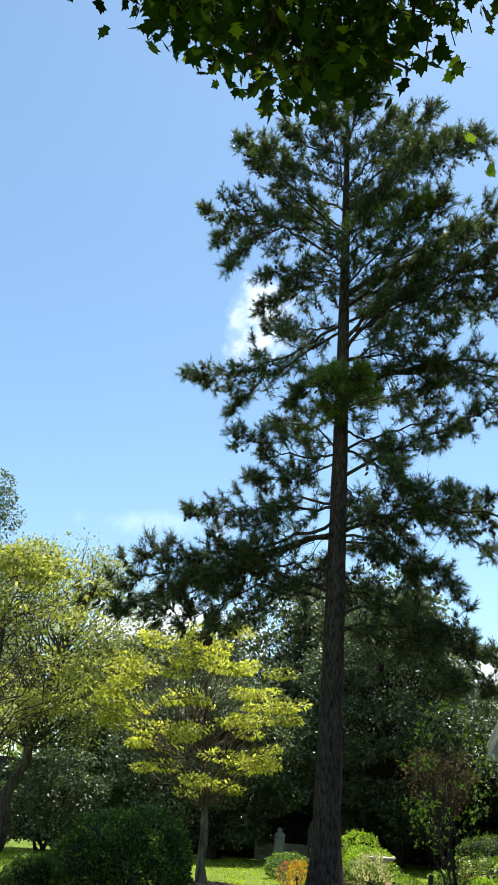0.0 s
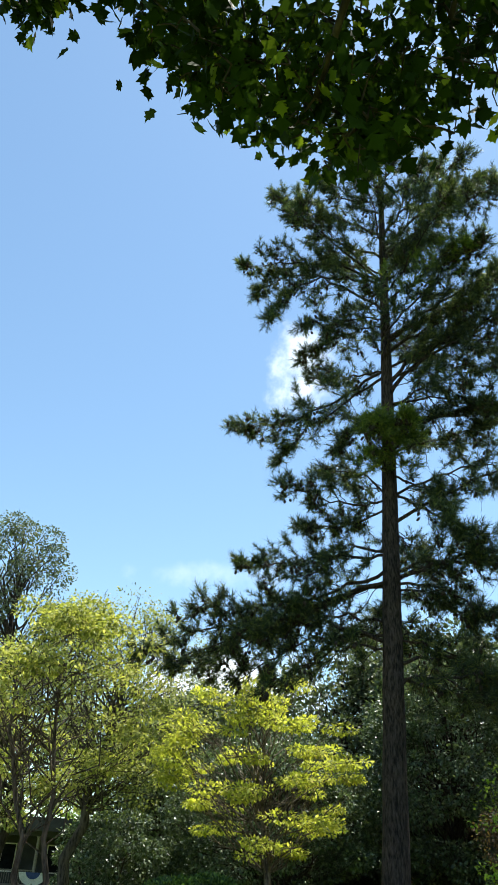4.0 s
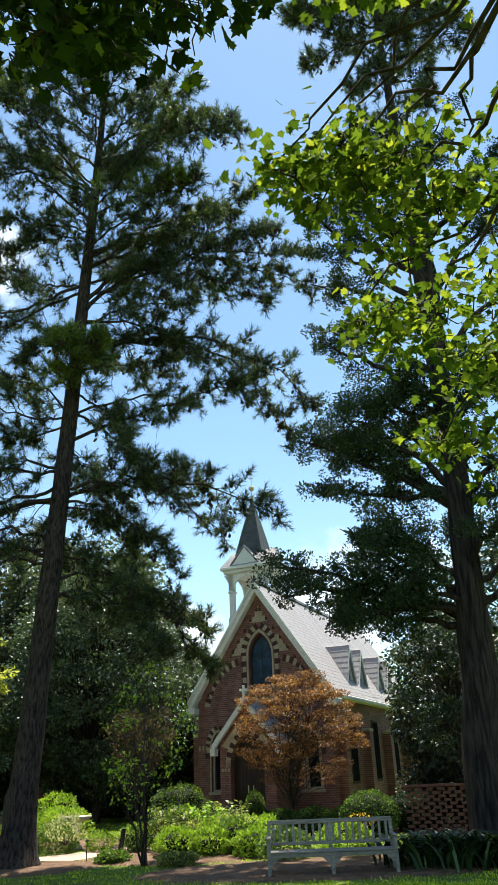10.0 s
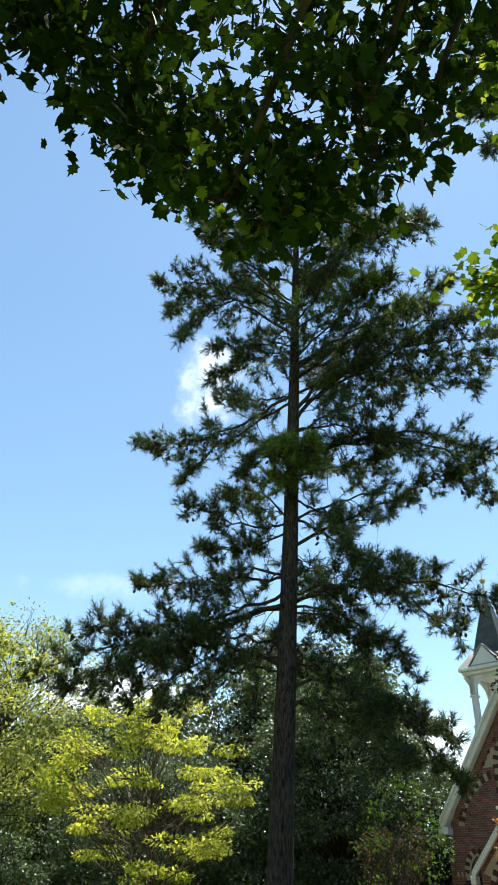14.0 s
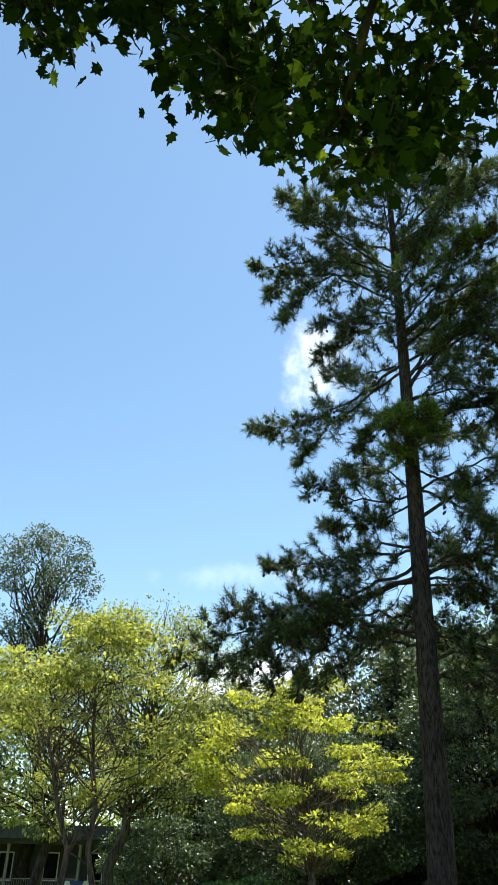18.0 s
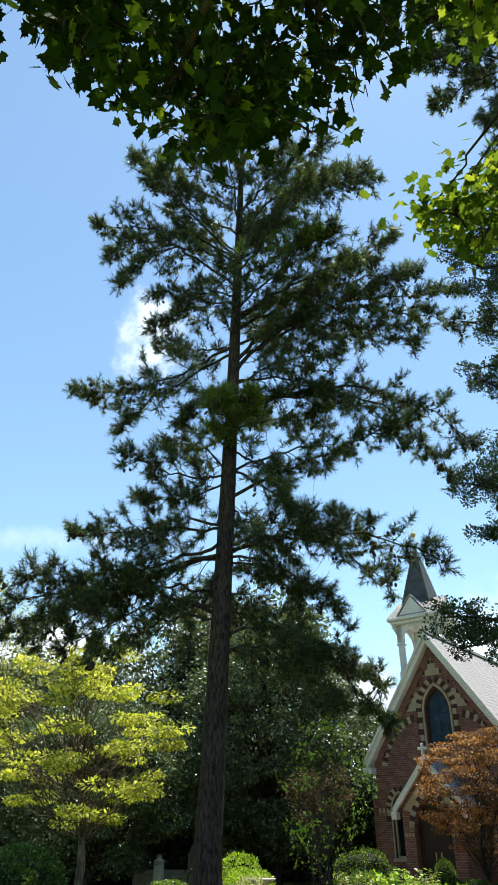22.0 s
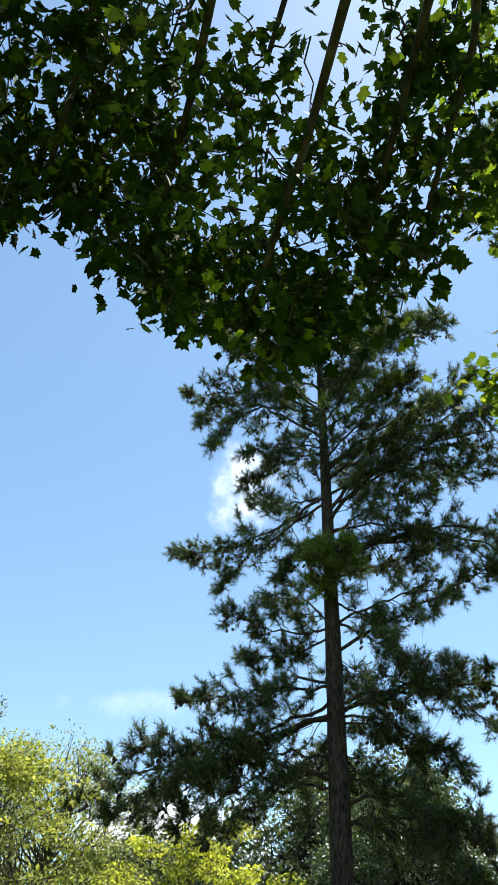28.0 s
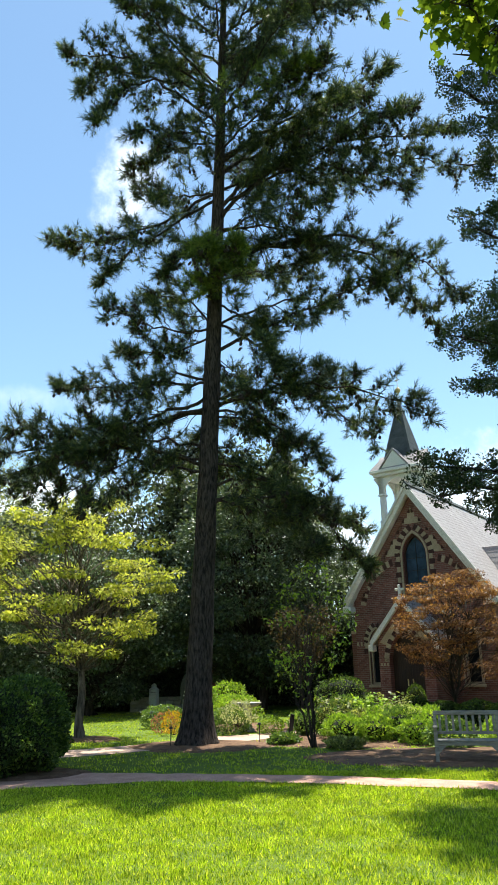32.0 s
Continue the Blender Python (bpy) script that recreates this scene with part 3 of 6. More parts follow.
def bed(name, cx, cy, rx, ry, label, seed, z=0.016, mat=None):
    """A mulched patch with an uneven rim, slightly domed."""
    rng = np.random.default_rng(seed)
    n, rings = 40, 5
    V, Q = [(cx, cy, z + 0.05)], []
    wob = np.convolve(np.tile(rng.normal(0, 0.10, n), 3), np.ones(5) / 5, "same")[n:2 * n]
    for k in range(1, rings + 1):
        for i in range(n):
            a = i * math.tau / n
            r = k / rings * (1 + wob[i])
            V.append((cx + rx * r * math.cos(a), cy + ry * r * math.sin(a), z + 0.05 * (1 - (k / rings) ** 2) - (0.03 if k == rings else 0)))
    tri = [(0, 1 + i, 1 + (i + 1) % n) for i in range(n)]
    for k in range(rings - 1):
        for i in range(n):
            a, b = 1 + k * n + i, 1 + k * n + (i + 1) % n
            tri += [(a, a + n, b + n), (a, b + n, b)]
    return hold(name, mesh_np(name, np.array(V), np.array(tri), True), mat or M_MULCH, None, label, "structure")


bed("mulch_bed", -4.9, 18.0, 1.9, 1.5, "brown pine straw round the pine's foot", 1)
bed("mulch_bed", 1.7, 16.0, 3.9, 1.9, "brown mulch under and behind the bench", 2, 0.018)
bed("mulch_bed", -1.2, 19.4, 2.6, 1.9, "brown mulch of the flower bed", 3, 0.022)
bed("mulch_bed", 5.6, 17.2, 3.6, 2.2, "dark mulch under the cedar", 4, 0.024)
bed("mulch_bed", -7.3, 13.0, 1.9, 1.1, "brown litter under the clipped bushes", 5, 0.02)
bed("mulch_bed", -12.5, 15.6, 0.9, 0.8, "litter ring round a small tree", 6)
bed("mulch_bed", -8.6, 19.7, 1.2, 0.9, "litter ring round the yellowing dogwood", 7)
bed("mulch_bed", 2.5, 25.5, 5.2, 2.6, "mulch of the chapel's foundation planting", 8, 0.02)
bed("mulch_bed", -4.6, 23.8, 2.2, 2.0, "mulch of the border round the birdbath", 9, 0.02)

# ---------------------------------------------------------------- chapel
CH = thing("chapel", (0.83, 31.1, 0), -25, "small red brick Gothic chapel with white bargeboards and a white belfry", "chapel")
CH.scale = (1.035, 1.035, 1.035)
HALF, EAVE, RIDGE, DEEP = 2.86, 4.55, 8.72, 15.0       # wall half width, eave and ridge height, length
SL = (RIDGE - EAVE) / HALF


def chapel_walls():
    big = lancet(0, 1.0, 4.35, 5.95, 8)
    lefts = [lancet(s * 1.95, 0.62, 1.0, 2.6, 7) for s in (-1, 1)]
    gable = [(-HALF, 0), (HALF, 0), (HALF, EAVE), (0, RIDGE), (-HALF, EAVE)]
    wall = part("front_wall", prism(gable, 0, 0.36, [big, *lefts]), M_BRICK, CH, "dark red brick gable wall")
    # recessed stone surround and glazing of the great window
    frame_w = part("great_window", prism(lancet(0, 1.0, 4.35, 5.95, 8), 0.10, 0.20, [lancet(0, 0.88, 4.42, 5.94, 8)]), M_DARKBRICK, CH, "dark moulded surround of a pointed window")
    part("pane", prism(lancet(0, 0.88, 4.42, 5.94, 8), 0.20, 0.215), M_GLASS, frame_w, "bluish stained glass seen from outside")
    for k in range(3):
        part("glazing_bar", slab(-0.40, 0.40, 0.185, 0.20, 4.85 + 0.5 * k, 4.87 + 0.5 * k), M_BLACK, frame_w)
    part("glazing_bar", slab(-0.012, 0.012, 0.185, 0.20, 4.45, 6.6), M_BLACK, frame_w)
    part("sill", slab(-0.66, 0.66, -0.10, 0.16, 4.22, 4.35, bevel=0.015), M_STONE, frame_w)
    part("hood_moulding", prism(lancet(0, 1.18, 4.35, 5.95, 8), -0.05, 0.0, [lancet(0, 1.04, 4.36, 5.95, 8)]), M_STONE, frame_w, "carved buff stone moulding")
    for s in (-1, 1):
        f = part("lancet_window", prism(lancet(s * 1.95, 0.62, 1.0, 2.6, 7), 0.10, 0.20, [lancet(s * 1.95, 0.46, 1.08, 2.58, 7)]), M_STONE, CH)
        part("pane", prism(lancet(s * 1.95, 0.46, 1.08, 2.58, 7), 0.20, 0.215), M_DARKGLASS, f)
        part("hood_moulding", prism(lancet(s * 1.95, 0.74, 1.0, 2.6, 7), -0.04, 0.0, [lancet(s * 1.95, 0.63, 1.01, 2.6, 7)]), M_STONE, f)
        part("sill", slab(s * 1.95 - 0.42, s * 1.95 + 0.42, -0.08, 0.14, 0.90, 1.0, bevel=0.012), M_STONE, f)


def voussoirs(cx, w, zs, thick, count, jambs=0, z_low=0.0, proud=-0.03):
    """Alternate buff stones and dark bricks round a pointed arch and down its sides."""
    for s in (-1, 1):
        arc = np.linspace(0, math.pi / 3, count + 1)
        for i in range(count):
            a0, a1 = arc[i], arc[i + 1] - 0.012
            ox = cx - s * w / 2
            quad = [(ox + s * r * math.cos(a), zs + r * math.sin(a)) for r, a in ((w + 0.02, a0), (w + thick, a0), (w + thick, a1), (w + 0.02, a1))]
            part("stone_block" if i % 2 else "header_brick", prism(quad, proud, 0.0), M_STONE if i % 2 else M_DARKBRICK, CH)
        for k in range(jambs):
            z1 = zs - k * 0.21
            x0, x1 = sorted((cx + s * (w / 2 + 0.02), cx + s * (w / 2 + (thick if k % 2 else thick * 0.72))))
            part("stone_block" if k % 2 == 0 else "header_brick", slab(x0, x1, proud, 0.0, z1 - 0.20, z1), M_STONE if k % 2 == 0 else M_DARKBRICK, CH)


def relieving_arch():
    """The stepped band of stones that sweeps from the great window down to the eaves."""
    for s in (-1, 1):
        ang = np.linspace(0.18, 1.36, 15)
        for i in range(14):
            a0, a1 = ang[i], ang[i + 1] - 0.02
            cx, cz, r0, r1 = s * 0.55, 3.75, 1.78, 2.02
            quad = [(cx + s * r * math.cos(a), cz + 1.08 * r * math.sin(a)) for r, a in ((r0, a0), (r1, a0), (r1, a1), (r0, a1))]
            part("stone_block" if i % 2 == 0 else "header_brick", prism(quad, -0.028, 0.0), M_STONE if i % 2 == 0 else M_DARKBRICK, CH)
        panel = [(s * 0.72, 6.02), (s * 1.25, 6.0), (s * 0.80, 6.75), (s * 0.66, 6.62)]
        part("stone_panel", prism(panel, -0.02, 0.0), M_STONE, CH, "plain buff stone spandrel")
    part("stone_panel", prism([(-0.42, 7.25), (0.42, 7.25), (0, 7.95)], -0.02, 0.0), M_STONE, CH, "triangular buff stone in the gable peak")
    for s in (-1, 1):                                   # band at the springing of the small lancets
        for k in range(9):
            x = s * (1.50 + 0.16 * k)
            if abs(x) < 2.84 and not (1.60 < abs(x) < 2.30):
                part("stone_block", slab(x - 0.035, x + 0.035, -0.03, 0.0, 2.50, 2.66), M_STONE, CH)
    # corbelled brick band under the rake
    for s in (-1, 1):
        q = [(s * 2.72, EAVE - 0.05), (s * 2.44, EAVE - 0.05), (0, RIDGE - 0.80), (0, RIDGE - 0.40)]
        part("corbel_band", prism(q, -0.05, 0.0), M_BRICK, CH, "projecting brick band under the rake")
        for k in range(17):                              # dentils along the foot of the band
            u = (k + 0.5) / 17
            x, z = s * 2.44 * (1 - u), EAVE - 0.05 + u * (RIDGE - 0.75 - EAVE)
            part("dentil_brick", slab(x - 0.05, x + 0.05, -0.045, 0.0, z - 0.13, z + 0.02), M_BRICK if k % 2 else M_DARKBRICK, CH)


def bargeboards():
    for s in (-1, 1):
        lo, hi, k = 0.14, 0.34, SL
        # broad white fascia, with a thinner crown moulding on it
        x1 = HALF + 0.26
        z1 = RIDGE - SL * x1
        q = [(0, RIDGE - 0.28), (s * x1, z1 - 0.28), (s * x1, z1 + 0.10), (0, RIDGE + 0.10)]
        b = part("bargeboard", prism(q, -0.34, -0.26), M_TRIM, CH, "white painted bargeboard")
        q = [(0, RIDGE + 0.02), (s * x1, z1 + 0.02), (s * x1, z1 + 0.17), (0, RIDGE + 0.17)]
        part("crown_moulding", prism(q, -0.42, -0.34), M_TRIM, b)
        q = [(0, RIDGE - 0.30), (s * x1, z1 - 0.30), (s * x1, z1 - 0.24), (0, RIDGE - 0.24)]
        part("soffit", prism(q, -0.26, 0.0), M_TRIM, b)
        xa, xb = sorted((s * (HALF - 0.05), s * (x1 + 0.08)))
        part("eave_return", slab(xa, xb, -0.40, 0.30, z1 - 0.34, z1 - 0.10, bevel=0.02), M_TRIM, b, "white boxed eave return")


def roof():
    for s in (-1, 1):
        x1 = HALF + 0.30
        q = [(0, RIDGE + 0.06), (s * x1, RIDGE + 0.06 - SL * x1), (s * x1, RIDGE + 0.16 - SL * x1), (0, RIDGE + 0.16)]
        deck = part("roof_slope", prism(q, -0.38, DEEP), M_SLATE, CH, "pale grey slate roof slope")
        run = math.hypot(x1, SL * x1)
        ux, uz = s * x1 / run, -SL * x1 / run
        nx, nz = s * SL * x1 / run, x1 / run
        step = 0.20
        me = None
        for k in range(int(run / step)):
            a, b = run - k * step, run - (k + 1) * step - 0.05
            if me is None:
                bm = bmesh.new()
                rng = random.Random(4)
                y = -0.40
                while y < DEEP:
                    w = rng.uniform(0.24, 0.34)
                    d = rng.uniform(0.0, 0.012)
                    vs = []
                    for along, lift in ((d, 0.013), (-step - 0.05, 0.004)):
                        for yy in (y + 0.006, min(y + w, DEEP)):
                            vs.append(bm.verts.new((ux * along + nx * lift, yy, uz * along + nz * lift)))
                    for along, lift in ((d, 0.004),):
                        for yy in (y + 0.006, min(y + w, DEEP)):
                            vs.append(bm.verts.new((ux * along + nx * lift, yy, uz * along + nz * lift)))
                    bm.faces.new((vs[0], vs[1], vs[3], vs[2]))
                    bm.faces.new((vs[0], vs[1], vs[5], vs[4]))
                    y += w
                me = bpy.data.meshes.new("slate_course")
                bm.to_mesh(me)
                bm.free()
                me.materials.append(M_SLATE)
            ob = new("slate_course", me)
            ob.parent = deck
            ob.location = (ux * a, 0.13 * (k % 2), RIDGE + 0.16 + uz * a)
        xa, xb = sorted((s * (HALF + 0.02), s * (HALF + 0.36)))
        part("gutter", slab(xa, xb, 0.30, DEEP, EAVE - 0.46, EAVE - 0.30, bevel=0.03), M_TRIM, deck, "white boxed gutter along the eave")
    part("ridge_cap", prism([(-0.12, RIDGE + 0.10), (0, RIDGE + 0.28), (0.12, RIDGE + 0.10)], -0.40, DEEP), M_SPIRE, CH)


def side_wall(s):
    x0, x1 = sorted((s * HALF, s * (HALF - 0.34)))
    part("side_wall", slab(x0, x1, 0.36, DEEP, 0, EAVE - 0.1), M_BRICK_SIDE, CH, "red brick side wall")
    for k in range(4):
        y = 1.6 + 3.3 * k
        bx0, bx1 = sorted((s * HALF, s * (HALF + 0.34)))
        b = part("buttress", slab(bx0, bx1, y - 0.25 - 1.1, y + 0.25 - 1.1, 0, 3.0), M_BRICK_SIDE, CH, "stepped brick buttress")
        part("cap", slab(bx0, bx1 + 0.03, y - 1.39, y - 0.81, 3.0, 3.12, bevel=0.02), M_STONE, b)
        fx0, fx1 = sorted((s * (HALF - 0.02), s * (HALF + 0.05)))
        f = part("side_window", slab(fx0, fx1, y + 0.15, y + 1.05, 1.1, 3.5), M_DARKBRICK, CH, "dark brick side window surround")
        px0, px1 = sorted((s * (HALF + 0.05), s * (HALF + 0.062)))
        for j in range(2):
            part("pane", slab(px0, px1, y + 0.22 + 0.40 * j, y + 0.58 + 0.40 * j, 1.2, 3.4), M_DARKGLASS, f)
    part("back_wall", prism([(-HALF, 0), (HALF, 0), (HALF, EAVE), (0, RIDGE), (-HALF, EAVE)], DEEP - 0.3, DEEP), M_BRICK, CH) if s > 0 else None


def dormer(y):
    """A small steep slate dormer on the slope over the side wall."""
    xf, w, zb = 2.62, 0.74, EAVE - 0.06                # face, half width, foot
    zt = zb + 1.95
    # face plate, standing across the slope
    face = prism([(-w, zb), (w, zb), (w * 0.92, zb + 0.3), (0, zt), (-w * 0.92, zb + 0.3)], 0, 0.08, [lancet(0, 0.50, zb + 0.16, zb + 0.62, 5)])
    turn = Matrix.Translation((xf, y, 0)) @ Matrix.Rotation(math.pi / 2, 4, "Z")
    bmesh.ops.transform(face, matrix=turn, verts=face.verts)
    d = part("dormer", face, M_TRIM, CH, "small steep slate dormer with a louvred arch")
    lou = prism(lancet(0, 0.50, zb + 0.16, zb + 0.62, 5), 0.05, 0.07)
    bmesh.ops.transform(lou, matrix=turn, verts=lou.verts)
    part("louvre", lou, M_DARKGLASS, d)
    back = (RIDGE + 0.16 - zt) / SL
    for s in (-1, 1):
        bm = bmesh.new()
        low_back = (RIDGE + 0.16 - (zb + 0.1)) / SL
        pts = [(xf + 0.12, y, zt + 0.05), (back, y, zt + 0.05), (low_back, y + s * (w + 0.1), zb + 0.1), (xf + 0.12, y + s * (w + 0.1), zb + 0.1)]
        rows = 8                                         # overlapping slate courses, each proud of the one above
        n = Vector((0, s * (zt - zb - 0.05), w + 0.1)).normalized()
        for k in range(rows):
            u0, u1 = k / rows, (k + 1.15) / rows
            lerp = lambda a, b, u: Vector(a).lerp(Vector(b), min(u, 1.0))
            q = [lerp(pts[0], pts[3], u0), lerp(pts[1], pts[2], u0), lerp(pts[1], pts[2], u1), lerp(pts[0], pts[3], u1)]
            up = [bm.verts.new(c + n * lift) for c, lift in zip(q, (0.0, 0.0, 0.012, 0.012))]
            dn = [bm.verts.new(c - n * 0.05) for c in q]
            bm.faces.new(up)
            bm.faces.new(dn[::-1])
            for i in range(4):
                bm.faces.new((up[i], up[(i + 1) % 4], dn[(i + 1) % 4], dn[i]))
        part("dormer_roof", bm, M_SLATE, d, "scalloped grey slate")
        bm = bmesh.new()
        for p, q in (((xf + 0.10, y, zt + 0.02), (xf + 0.10, y + s * (w + 0.1), zb + 0.07)),):
            vs = [bm.verts.new(c) for c in (p, q, (q[0], q[1], q[2] - 0.14), (p[0], p[1], p[2] - 0.18))]
            ws = [bm.verts.new((c.co.x + 0.05, c.co.y, c.co.z)) for c in vs]
            bm.faces.new(vs)
            bm.faces.new(ws[::-1])
            for i in range(4):
                bm.faces.new((vs[i], vs[(i + 1) % 4], ws[(i + 1) % 4], ws[i]))
        part("trim", bm, M_TRIM, d)


def porch():
    y0, y1 = -1.56, 0.0
    hw, ev, top = 1.10, 2.72, 4.02
    outline = [(-hw, 0), (hw, 0), (hw, ev), (0, top), (-hw, ev)]
    part("porch_wall", prism(outline, y0, y0 + 0.32, [lancet(0, 1.34, 0.02, 1.85, 9)]), M_BRICK, CH, "brick porch front with a pointed arch")
    for s in (-1, 1):
        xa, xb = sorted((s * hw, s * (hw - 0.28)))
        part("porch_side", slab(xa, xb, y0 + 0.32, y1, 0, ev), M_BRICK_SIDE, CH)
        k = (top - ev) / hw
        xe = hw + 0.26
        q = [(0, top + 0.02), (s * xe, top + 0.02 - k * xe), (s * xe, top + 0.14 - k * xe), (0, top + 0.14)]
        part("porch_roof", prism(q, y0 - 0.06, y1), M_SLATE, CH)
        q = [(0, top - 0.08), (s * xe, top - 0.08 - k * xe), (s * xe, top + 0.18 - k * xe), (0, top + 0.18)]
        bb = part("porch_bargeboard", prism(q, y0 - 0.20, y0 - 0.06), M_TRIM, CH, "white coping of the porch gable")
        xa, xb = sorted((s * (xe - 0.16), s * (xe + 0.05)))
        part("kneeler", slab(xa, xb, y0 - 0.24, y0 + 0.06, top - k * xe - 0.18, top - k * xe + 0.06, bevel=0.02), M_TRIM, bb)
        # spandrel stone and arch stones
        part("stone_panel", prism([(s * 0.74, 2.45), (s * 1.02, 2.55), (s * 0.42, 3.25), (s * 0.36, 3.06)], y0 - 0.02, y0), M_STONE, CH)
        arc = np.linspace(0, math.pi / 3, 10)
        for i in range(9):
            a0, a1, ox = arc[i], arc[i + 1] - 0.014, -s * 0.67
            quad = [(ox + s * r * math.cos(a), 1.85 + r * math.sin(a)) for r, a in ((1.35, a0), (1.54, a0), (1.54, a1), (1.35, a1))]
            part("stone_block" if i % 2 else "header_brick", prism(quad, y0 - 0.03, y0), M_STONE if i % 2 else M_DARKBRICK, CH)
        for i in range(3):
            x = s * (0.74 + 0.13 * i)
            part("stone_block", slab(x - 0.04, x + 0.04, y0 - 0.03, y0, 1.70, 1.80), M_STONE, CH)
        xa, xb = sorted((s * 0.67, s * 0.86))
        part("stone_block", slab(xa, xb, y0 - 0.03, y0, 1.84, 2.10), M_STONE, CH)
        xa, xb = sorted((s * 0.62, s * (hw + 0.04)))
        part("plinth", slab(xa, xb, y0 - 0.04, y0 + 0.34, 0, 0.36, bevel=0.01), M_DARKBRICK, CH)
    # doors: two plank leaves under the arch
    for s in (-1, 1):
        xa, xb = sorted((s * 0.006, s * 0.72))
        half = [(s * 0.005, 0.04), (s * 0.72, 0.04), (s * 0.72, 1.85)] + [(s * (-0.67 + 1.40 * math.cos(a)), 1.85 + 1.34 * math.sin(a)) for a in np.linspace(0.12, 1.02, 6)] + [(s * 0.005, 2.98)]
        leaf = part("door_leaf", prism(half, y0 + 0.30, y0 + 0.36), M_DOOR, CH, "dark stained arched door leaf")
        part("door_handle", slab(s * 0.10 - 0.02, s * 0.10 + 0.02, y0 + 0.24, y0 + 0.30, 0.98, 1.22, bevel=0.006), M_GOLD, leaf, "small brass pull")
        for k in range(5):
            x = s * (0.07 + 0.13 * k)
            part("plank_batten", slab(x - 0.008, x + 0.008, y0 + 0.288, y0 + 0.30, 0.06, 2.0), M_DOOR, leaf)
    # cross on the peak
    c = part("stone_cross", slab(-0.045, 0.045, y0 - 0.17, y0 - 0.08, top + 0.16, top + 0.62, bevel=0.012), M_TRIM, CH, "pale carved stone cross")
    part("arm", slab(-0.17, 0.17, y0 - 0.165, y0 - 0.085, top + 0.40, top + 0.49, bevel=0.012), M_TRIM, c)
    part("pedestal", slab(-0.12, 0.12, y0 - 0.22, y0 - 0.02, top + 0.02, top + 0.18, bevel=0.02), M_TRIM, c)
    for k in range(2):
        part("step", slab(-1.25 + 0.2 * k, 1.25 - 0.2 * k, y0 - 0.75 + 0.32 * k, y0 - 0.02, 0.16 * k, 0.16 * (k + 1) - 0.004, bevel=0.01), M_CONCRETE, CH, "weathered stone step")
    for s in (-1, 1):
        part("step_cheek", slab(s * 1.45 - 0.18, s * 1.45 + 0.18, y0 - 0.95, y0 - 0.05, 0, 0.42, bevel=0.015), M_CONCRETE, CH, "squat pale stone block beside the steps")


